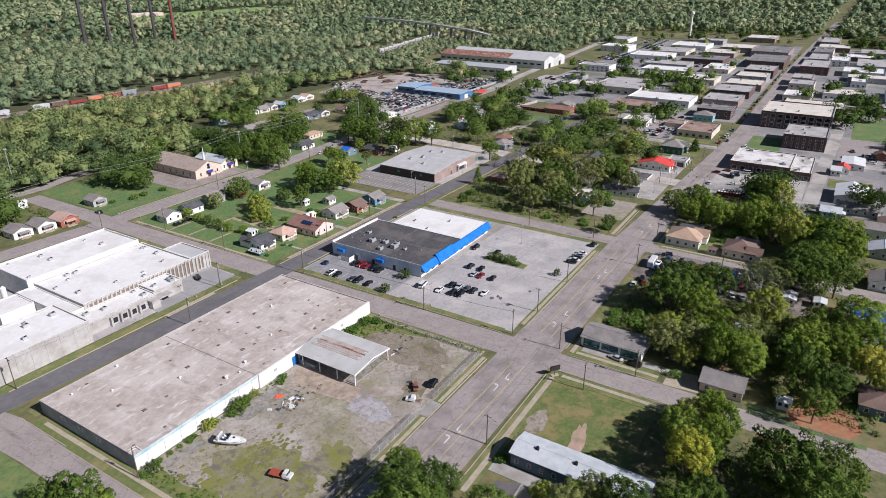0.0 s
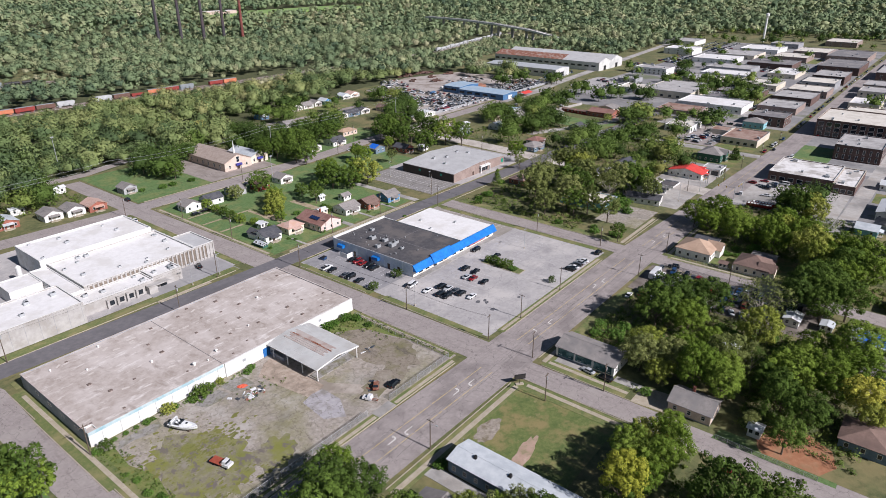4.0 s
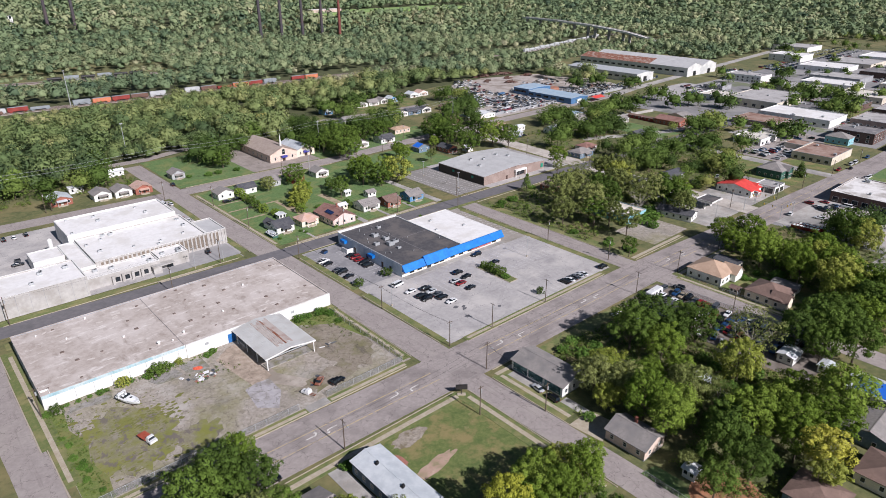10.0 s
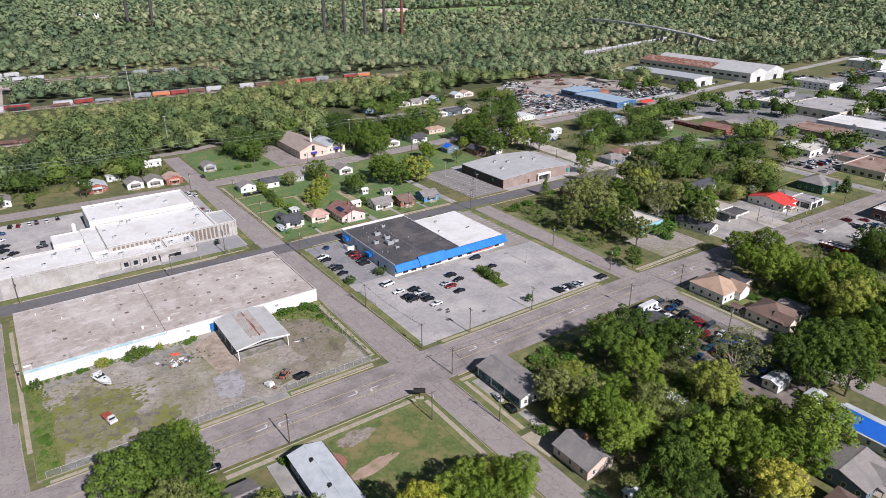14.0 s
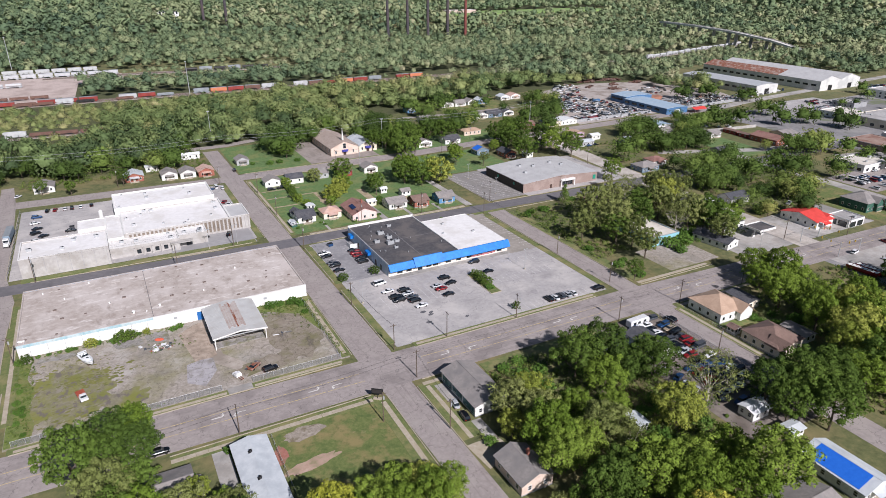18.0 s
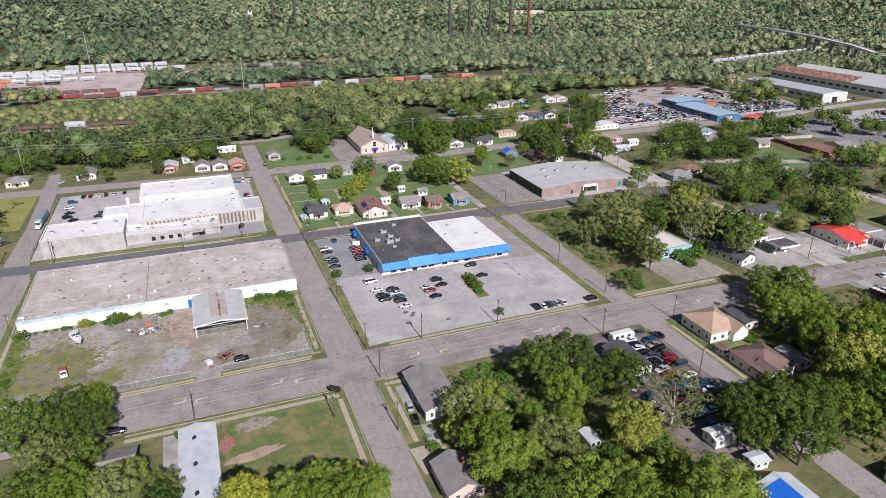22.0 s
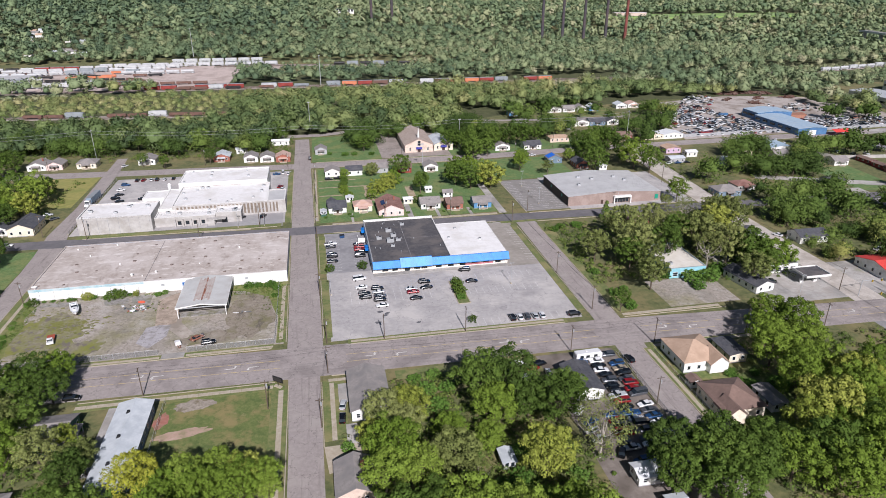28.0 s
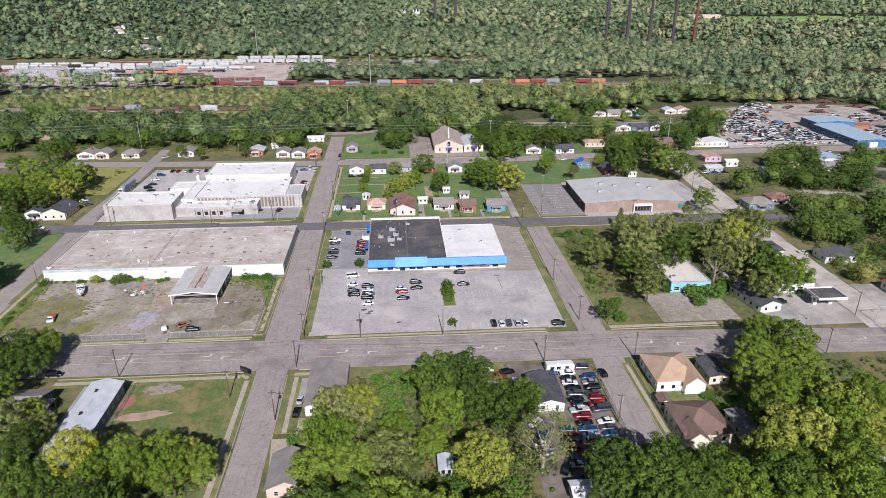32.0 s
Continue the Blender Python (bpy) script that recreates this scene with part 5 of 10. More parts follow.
    for yy in (80, 100.5):
        part("door_hood", boxes((lx(x0) - 1.6, lx(x0), ly(yy) - 1.8, ly(yy) + 1.8, 2.5, 3.8, 1.0)), M_blue, b, "blue door hood")
    part("enclosure", boxes((lx(x0) - 3.6, lx(x0) - 0.1, ly(94), ly(94.15), 0, 2.0), (lx(x0) - 3.6, lx(x0) - 3.45, ly(94.15), ly(98.5), 0, 2.0)), M_wall_white, b, "white bin enclosure")


shop()


# ---- the white factory ----
def factory():
    b = thing("factory", 0, 0, 0, "white factory with a stepped membrane roof and ribbed precast front", "factory")
    def block(name, x0, x1, y0, y1, h, wall, par=0.5):
        t = 0.35
        part("wall", boxes((x0, x1, y0, y0 + t, -0.2, h + par)), wall, b)
        part("wall", boxes((x0, x1, y1 - t, y1, -0.2, h + par)), wall, b)
        part("wall", boxes((x0, x0 + t, y0 + t, y1 - t, -0.2, h + par)), wall, b)
        part("wall", boxes((x1 - t, x1, y0 + t, y1 - t, -0.2, h + par)), wall, b)
        part("coping", boxes((x0 - 0.05, x1 + 0.05, y0 - 0.05, y0 + t + 0.05, h + par, h + par + 0.08), (x0 - 0.05, x1 + 0.05, y1 - t - 0.05, y1 + 0.05, h + par, h + par + 0.08), (x0 - 0.05, x0 + t + 0.05, y0 + t + 0.05, y1 - t - 0.05, h + par, h + par + 0.08), (x1 - t - 0.05, x1 + 0.05, y0 + t + 0.05, y1 - t - 0.05, h + par, h + par + 0.08)), M_frame, b)
        return part(name, boxes((x0 + t, x1 - t, y0 + t, y1 - t, h - 0.3, h)), M_roof_white, b)
    r1 = block("roof_west", -100.6, -68.6, 126.2, 146.6, 7.6, M_wall_beige)
    r2 = block("roof_main", -62.0, -17.0, 140.6, 172.0, 6.2, M_wall_beige)
    r3 = block("roof_rear", -64.0, -18.4, 172.1, 196.0, 8.0, M_wall_white)
    r4 = block("roof_grey", -16.9, -8.2, 140.6, 158.0, 6.4, M_wall_beige, 0.35)
    r4.data.materials[0] = M_roof_grey
    r5 = block("roof_front", -68.5, -41.0, 130.6, 140.5, 4.2, M_wall_beige, 0.35)
    r6 = block("roof_office", -40.9, -29.0, 131.6, 140.5, 4.9, M_wall_beige, 0.35)
    block("roof_dock", -80.0, -68.6, 160.0, 172.0, 5.0, M_wall_white, 0.2)
    block("roof_link", -68.5, -62.1, 140.6, 172.0, 5.4, M_wall_white, 0.2)
    for i in range(30):
        part("rib", shared(("factory_rib",), lambda: boxes((-0.28, 0.28, -0.35, 0, 0, 6.5)), M_wall_beige), M_wall_beige, b, at=(-60.5 + i * 1.75, 140.6, 0))
    for i in range(6):
        part("rib", shared(("factory_rib",), lambda: boxes((-0.28, 0.28, -0.35, 0, 0, 6.5)), M_wall_beige), M_wall_beige, b, at=(-16.2 + i * 1.5, 140.6, 0))
    for i in range(28):
        part("dark_bay", shared(("dark_bay",), lambda: boxes((-0.5, 0.5, -0.05, 0, 0.8, 5.9)), surf("weathered brown panel", ["6b6157", "786d62", "877c70"], 1, 0.8)), M_glass, b, at=(-59.6 + i * 1.75, 140.6, 0))
    for i in range(7):
        part("panel_joint", boxes((-0.06, 0.06, -0.04, 0, 0.1, 8.0)), M_wall_grey, b, at=(-96.5 + i * 4.5, 126.2, 0))
    for i in range(4):
        window(b, -57.5 + i * 3.6, 130.6, 1.5, 1.5, 1.6, "S", M_dark_metal)
        part("front_pier", boxes((-0.35, 0.35, -1.2, 0, 0, 3.4)), M_wall_beige, b, at=(-59.3 + i * 3.6, 130.6, 0))
    door(b, -37, 131.6, 0.05, 2.4, 2.5, "S", M_glass)
    part("entrance_frame", boxes((-44.5, -41.2, 128.2, 130.5, 0, 3.0), (-44.8, -36, 127.9, 131.5, 3.0, 3.3)), M_wall_beige, b, "projecting entrance")
    rng = random.Random(5)
    for r, x0, x1, y0, y1, h, n in ((r1, -98, -71, 129, 144, 7.6, 5), (r2, -60, -19, 143, 170, 6.2, 12), (r3, -62, -20, 174, 194, 8.0, 6), (r5, -66, -43, 132, 139, 4.2, 4), (r6, -39, -31, 133, 139, 4.9, 3)):
        for i in range(n):
            hvac(r, rng.uniform(x0, x1), rng.uniform(y0, y1), h, rng.uniform(0.5, 1.0))
    part("silo", tubes(((-70, 178, 0), (-70, 178, 6.5), 1.0, 1.0, 16), ((-70, 178, 6.5), (-70, 178, 7.2), 1.0, 0.3, 16)), M_frame, b, "white silo", smooth=False)


factory()


# ---- the brick hall ----
def hall():
    x0, x1, y0, y1 = 134.6, 186.0, 121.6, 160.0
    w, d = x1 - x0, y1 - y0
    b = thing("hall", (x0 + x1) / 2, (y0 + y1) / 2, 0, "wide low brick hall with a shallow grey metal roof", "hall")
    part("wall", gable_wall(w, d, 5.0, 6.6, "y"), M_brick, b)
    n = 26
    for i in range(n):
        for side in (-1, 1):
            bm = bmesh.new()
            xa, xb = (w / 2 + 0.3) * i / n, (w / 2 + 0.3) * (i + 1) / n - 0.03
            za, zb = 6.66 - 1.6 * i / n, 6.66 - 1.6 * (i + 1) / n
            v = [bm.verts.new((side * px, py, pz)) for px, py, pz in ((xa, -d / 2 - 0.2, za), (xb, -d / 2 - 0.2, zb), (xb, d / 2 + 0.2, zb), (xa, d / 2 + 0.2, za), (xa, -d / 2 - 0.2, za + 0.1), (xb, -d / 2 - 0.2, zb + 0.1), (xb, d / 2 + 0.2, zb + 0.1), (xa, d / 2 + 0.2, za + 0.1))]
            for f in ((0, 1, 2, 3), (4, 5, 6, 7), (0, 1, 5, 4), (1, 2, 6, 5), (2, 3, 7, 6), (3, 0, 4, 7)):
                bm.faces.new([v[k] for k in f])
            part("roof_sheet", bm, M_roof_grey, b)
    part("side_band", boxes((-w / 2 - 0.05, -w / 2, -d / 2, d / 2, 0, 4.6)), surf("dark brown cladding", ["3a342f", "463f39"], 1, 0.8), b, "dark side cladding")
    for y in (-10, 6):
        part("green_sign", boxes((-w / 2 - 0.14, -w / 2 - 0.06, y - 0.8, y + 0.8, 2.4, 3.8)), surf("green sign face", ["12806a", "1a8f78"], 1, 0.5), b, "green wall sign")
    part("green_sign", boxes((22.6, 24.4, -d / 2 - 0.3, -d / 2 - 0.02, 1.2, 3.6)), surf("green sign face", ["12806a"], 1, 0.5), b, "green wall sign")
    pr = part("portal", boxes((-1, 8.6, -d / 2 - 1.6, -d / 2 - 0.02, 3.4, 4.4), (-1, -0.5, -d / 2 - 1.6, -d / 2 - 1.1, 0, 3.4), (8.1, 8.6, -d / 2 - 1.6, -d / 2 - 1.1, 0, 3.4)), M_frame, b, "white entrance portal")
    for i in range(5):
        window(b, 0.6 + i * 1.6, -d / 2, 1.9, 1.3, 2.6, "S", M_dark_metal)
    door(b, -7, -d / 2, 0.05, 1.1, 2.2, "S", DOORS[0])
    for x, y in ((-10, 8), (-4, 3), (10, 6), (14, 0), (-14, -4)):
        hvac(b, x, y, 6.7 - abs(x) * 0.062, 0.9)


hall()


# ---- the church ----
def church():
    b = thing("church", 79, 262, 0, "tan brick church with a brown gable roof and white spire", "church")
    part("nave", gable_wall(19, 40, 5.2, 9.2, "y"), WALL["peach"], b, at=(-3, 0, 0))
    part("nave_roof", gable_roof(19, 40, 5.2, 9.2, "y", 0.6, 0.2), surf("worn church shingles", ["9c8d83", "a8998f", "b3a59b"], 1.0, 0.9, bump=0.3, bump_scale=5, stain="8f8076", stain_scale=0.3), b, at=(-3, 0, 0))
    part("annex", gable_wall(13, 24, 4.2, 7.0, "y"), WALL["cream"], b, at=(14, -6, 0))
    part("annex_roof", gable_roof(13, 24, 4.2, 7.0, "y", 0.5, 0.2), SHINGLE["metal"], b, at=(14, -6, 0))
    part("spire", tubes(((-3, -17, 8), (-3, -17, 12), 0.7, 0.6, 8), ((-3, -17, 12), (-3, -17, 17), 0.5, 0.05, 8)), M_frame, b, "white spire")
    for i in range(6):
        window(b, -12.5, -15 + i * 6, 2.4, 1.2, 2.2, "W")
    window(b, -3, -20, 6.0, 2.0, 3.2, "S")
    for x, y in ((-3, -20), (14, -18)):
        part("door_awning", boxes((x - 2, x + 2, y - 1.4, y - 0.02, 2.4, 3.6)), surf("purple canvas", ["3a3a8a", "45459a"], 1, 0.7), b, "purple door awning")
        door(b, x, y, 0.05, 1.8, 2.2, "S", DOORS[0])
    for x in (-9, 3, 10, 18):
        window(b, x, -20 if x < 6 else -18, 2.2, 1.0, 1.8, "S")


church()


# ---- houses ----
# upper street, north side, west of the side street
house(-158.5, 248, 10.5, 11, "white", "grey", "y", label="white house with a grey gable roof on the upper street", chimney=True)
house(-148.5, 247.5, 9, 10, "pink", "grey", "y", label="pale pink house with grey roof and small porch")
house(-130.5, 247.5, 11, 10, "cream", "grey", "x", "hip", label="cream brick house with a grey hipped roof")
house(-206, 293, 11, 9, "cream", "tan", "x", label="long cream house with a tan roof", far=True)
house(-96, 249, 10, 10, "white", "grey", "y", label="white house with deep shaded porch and grey roof")
house(-51, 248, 10, 10.5, "brick", "metal", "y", label="brick house with pale metal roof and porch")
house(-32.5, 242.5, 8.6, 9.5, "white", "grey", "y", label="white cottage with grey gable and fenced porch")
house(-22.5, 241, 8.6, 9.5, "white", "grey", "y", label="white cottage with grey gable roof")
house(-12.5, 239.5, 8.8, 9.5, "brick", "peach", "y", label="brick cottage with a reddish gable roof")
house(-15.5, 280, 11.5, 4.4, "white", "white", "x", rise=0.7, porch="", label="long white trailer with a shallow roof", name="trailer_home", far=True)
house(11.5, 252.5, 7.5, 8, "grey", "grey", "y", label="small grey house beside the big oak", far=True)
house(-40, 262, 7, 4, "white", "white", "x", rise=0.6, porch="", label="small white camper roof among trees", far=True)
# upper street, south side
house(17, 200.5, 8.6, 7.5, "white", "grey", "y", porch="N", label="white house with pale grey roof")
house(29.8, 200.5, 9.4, 7.5, "white", "dark", "x", porch="N", label="white house with dark shingles")
house(46, 203, 8.5, 8, "grey", "grey", "x", porch="N", label="grey house half hidden by trees")
house(76, 200.5, 8.6, 8, "white", "grey", "y", porch="S", label="white house with grey gable and two porches")
house(60, 200, 8, 7, "red", "brown", "x", porch="N", label="dark red house with brown roof")
# back street, north side
house(17.2, 138.4, 8.8, 10, "white", "dark", "x", "gable", wing=(-2.6, 4.6, 4.4, 6, "y"), label="white house with dark roof and a green awning")
house(30.0, 137.2, 9, 8, "cream", "peach", "x", "hip", label="cream house with a peach hipped roof")
house(43.2, 132.5, 12.4, 17, "pink", "maroon", "y", eave=3.2, rise=2.6, porch="", label="broad pale house with a worn red roof", chimney=True)
house(64.2, 135.4, 10, 9, "white", "grey", "x", "gable", label="white house with grey roof and shaded porch")
house(76.2, 132.4, 8.4, 9, "brick", "brown", "x", label="brick house with a brown roof")
house(90.6, 131.6, 9.2, 8.4, "blue", "grey", "x", label="blue house with white windows and grey roof")
house(76.5, 150, 5, 4.6, "white", "grey", "x", porch="", rise=1.0, eave=2.3, name="shed", label="small white shed with grey roof behind the houses", far=True)
house(67.6, 159, 3.4, 3.6, "white", "white", "x", porch="", rise=0.5, eave=2.2, name="shed", label="tiny white garden shed on a lawn", far=True)
house(24.2, 151, 3.6, 3.4, "white", "white", "y", porch="", rise=0.5, eave=2.2, name="shed", label="white garden shed with flat roof", far=True)
house(54, 143, 4.6, 4, "cream", "white", "x", porch="", rise=0.6, eave=2.2, name="shed", label="cream garden shed on the lawn", far=True)
# upper street, north side, east of the church
house(132, 240.5, 10, 10.5, "white", "grey", "y", label="white bungalow with pale grey gable")
house(153, 239.5, 12, 10, "white", "dark", "x", label="white house with a slate grey roof")
house(178, 254.5, 14, 9, "peach", "tan", "x", "hip", rise=1.2, porch="", label="low peach brick house with flat tan roof")
house(156, 203, 9, 8, "slate", "grey", "y", porch="N", tarp=True, label="grey-roofed house with a blue tarpaulin patch")
house(168.5, 190, 8, 11, "brick", "dark", "y", label="brick house with a charcoal roof")
house(179.5, 182, 5, 5, "white", "white", "y", porch="", eave=2.4, rise=0.7, name="shed", label="white garage with an open front", far=True)
house(206, 199, 7, 9, "pink", "grey", "y", label="pink house beside the pale street")
# far group near the woods
for _x, _y, _w, _wall, _roof, _ax, _lb in (
    (210, 352, 12, "white", "grey", "y", "white two-gabled house near the woods"), (223, 352, 11, "white", "grey", "x", "white house with porch near the woods"),
    (235, 353, 8, "white", "grey", "y", "small white gabled house near the woods"), (246, 353, 8, "blue", "metal", "y", "pale blue house near the woods"),
    (213, 299, 12, "white", "grey", "y", "white gabled house with a shed wing"), (226, 299, 13, "slate", "dark", "x", "slate blue house with dark roof"),
    (239, 299, 10, "white", "dark", "y", "white house with charcoal roof"), (274, 358, 10, "white", "metal", "y", "white house with pale metal roof"),
    (286, 359, 11, "white", "peach", "y", "tall white house with pinkish roof"), (75.5, 336, 7, "red", "maroon", "x", "small red house at the wood's edge"),
    (172, 346, 8, "blue", "metal", "x", "small blue roofed house among trees"), (196, 290, 8, "grey", "grey", "x", "grey house behind trees"),
    (166, 306, 9, "white", "grey", "x", "white house at the end of the lane"), (258, 292, 9, "pink", "brown", "y", "pale pink house by the trees")):
    house(_x, _y, _w, 9, _wall, _roof, _ax, far=True, porch="S", label=_lb)
# low shops by the salvage yard
house(248, 250, 14, 11, "cream", "white", "y", rise=1.4, porch="", label="cream shop with a white metal roof", name="shop_building")
house(262.5, 250, 15, 11, "white", "white", "y", rise=1.4, porch="", label="white shop with a shallow metal roof", name="shop_building")
house(226, 252, 12, 9, "brick", "brown", "x", porch="S", label="brick house with a long brown roof")
house(242, 212, 10.5, 9, "purple", "tan", "y", rise=1.0, porch="", label="small shop painted lilac with a tan roof", name="shop_building")
house(249, 199.5, 7.5, 6, "white", "white", "x", rise=0.8, porch="", label="low white building by the road", name="shop_building", far=True)
house(232, 188, 10, 7, "grey", "metal", "x", rise=0.7, porch="", label="open metal shed with parked cars", name="shed", far=True)
# west of the white factory
house(-136.5, 137, 9, 10, "white", "dark", "y", label="white house with charcoal roof and porch")
house(-126.5, 137.5, 11, 15, "cream", "dark", "y", eave=3.4, rise=2.4, porch="", label="brick and cream house with a long charcoal roof")
house(-156, 139, 9, 9, "grey", "grey", "x", "hip", label="grey hipped house among trees", far=True)
# around the far-east street
house(226, 124.5, 13.5, 10, "slate", "grey", "x", "hip", rise=2.2, label="slate house with a big grey hipped roof")
house(240.5, 131, 11, 9, "white", "maroon", "x", "hip", label="white house with a dark red roof")
house(225, 59, 14, 9, "white", "dark", "x", label="long white house with charcoal roof")
house(199, 67, 10, 10, "white", "dark", "y", "hip", label="white house with dark roof by the pale street")
house(171, 24, 8.6, 17, "white", "dark", "y", rise=1.6, label="long white house with a charcoal roof", porch="", rz=10)
house(231.5, 22, 12, 19, "white", "red", "x", "gable", eave=3.2, rise=2.2, wing=(6, -3, 8, 9, "y"), porch="S", label="white house with a bright red roof")
house(277, 22, 17, 14, "green", "grey", "x", "hip", eave=4.6, rise=3.2, wing=(0, -6, 5, 5, "y"), label="dark green two-storey house with many grey gables")
house(158, 92, 9, 9, "brick", "peach", "x", "hip", label="brick house with tan roof under trees")
# south side of the main road
house(120.5, -20.5, 13.2, 14, "white", "tan", "x", "hip", eave=3.6, rise=3.2, wing=(4.0, -6.0, 6, 6, "y"), porch="", label="white house with a large tan hipped roof")
house(133.6, -20.6, 6, 9.5, "cream", "dark", "y", rise=0.5, eave=2.8, porch="", label="cream outbuilding with a dark flat roof and blue door", name="outbuilding")
house(118.5, -44, 12.6, 13, "cream", "brown", "x", "hip", eave=3.4, rise=3.0, wing=(-3.6, -5.5, 5.5, 6, "y"), porch="", label="cream house with a brown hipped roof")
house(130.5, -45, 5, 9, "white", "grey", "y", rise=0.5, eave=2.4, porch="", label="narrow white shed with a grey roof", name="shed", far=True)
house(113.5, -33.5, 3, 3, "white", "brown", "y", rise=0.6, eave=2.1, porch="", label="little white garden shed", name="shed", far=True)
_flat = house(19, -21.5, 10.5, 19.5, "white", "grey", "y", eave=3.2, rise=1.7, porch="", label="white apartment block with a dark teal mural and grey roof", name="apartment_building")
for _a, _b, _z in ((-9.0, -3.2, 0.6), (-2.4, 3.0, 0.9), (3.6, 9.0, 0.5)):
    part("mural", boxes((-5.33, -5.26, _a, _b, _z, 3.1)), surf("teal mural paint", ["1f3d40", "2a5054", "3d6a6e"], 0.6, 0.8, stain="8fb0b4", stain_scale=0.5, stain_amount=0.5), _flat, "dark teal mural on the wall")
house(13, -55.5, 9, 11.5, "peach", "grey", "y", eave=3.0, rise=2.0, porch="", label="peach brick house with a worn grey roof by the street", chimney=True)
house(-43.8, -32.9, 8.4, 32.8, "slate", "metal", "y", eave=3.6, rise=0.9, porch="", label="long slate blue row building with a pale metal roof", name="row_building")
house(-64, -24, 11.5, 12, "green", "grey", "x", "gable", eave=3.0, rise=2.0, porch="E", label="dark green house with a grey roof")
house(-70, -52, 11, 12, "grey", "grey", "x", "hip", porch="E", label="grey house under the trees", far=True)
house(81, -27.5, 8, 14, "white", "dark", "y", eave=3.0, rise=1.2, porch="", label="white office with dark roof among scrap cars", name="office_building")
house(50.4, -54.6, 3, 5, "grey", "metal", "y", eave=2.2, rise=0.4, porch="", label="small grey shed among trees", name="shed", far=True)
house(12.9, -71.6, 3.4, 3.2, "white", "white", "y", eave=2.3, rise=0.4, porch="", label="small white shed beside bare red clay", name="shed", far=True)
house(26, -95, 11, 11, "slate", "brown", "x", "hip", label="grey house with brown roof on the south street", far=True)
house(81, -92, 10, 16, "white", "metal", "y", label="white house with a blue tarpaulin roof", tarp=True)
house(62, -96, 13, 13, "slate", "grey", "x", wing=(3, -5, 6, 6, "y"), label="slate house with grey gables", far=True)
house(46, -104, 12, 12, "cream", "brown", "x", "hip", label="cream house with a brown hipped roof", far=True)
house(82, -66.0, 6.4, 4.8, "white", "white", "x", porch="", eave=2.6, rise=0.6, label="small white outbuilding with flat roof", name="outbuilding")
house(84.2, -76.2, 4.4, 3.6, "white", "metal", "x", porch="", eave=2.1, rise=0.3, label="white carport roof over bare ground", name="carport", far=True)


# ---- trees ----
def icosahedron():
    """Corners of a unit icosahedron standing on a point, and its faces but for the five lowest."""
    vs = [(0, 0, 1)]
    for z, o in ((0.4472, 0.0), (-0.4472, 0.6283)):
        vs += [(0.8944 * math.cos(o + 1.2566 * k), 0.8944 * math.sin(o + 1.2566 * k), z) for k in range(5)]
    vs.append((0, 0, -1))
    fs = []
    for k in range(5):
        n = (k + 1) % 5
        fs += [(0, 1 + k, 1 + n), (1 + k, 6 + k, 1 + n), (1 + n, 6 + k, 6 + n)]
    return np.array(vs), np.array(fs)


ICO = icosahedron()


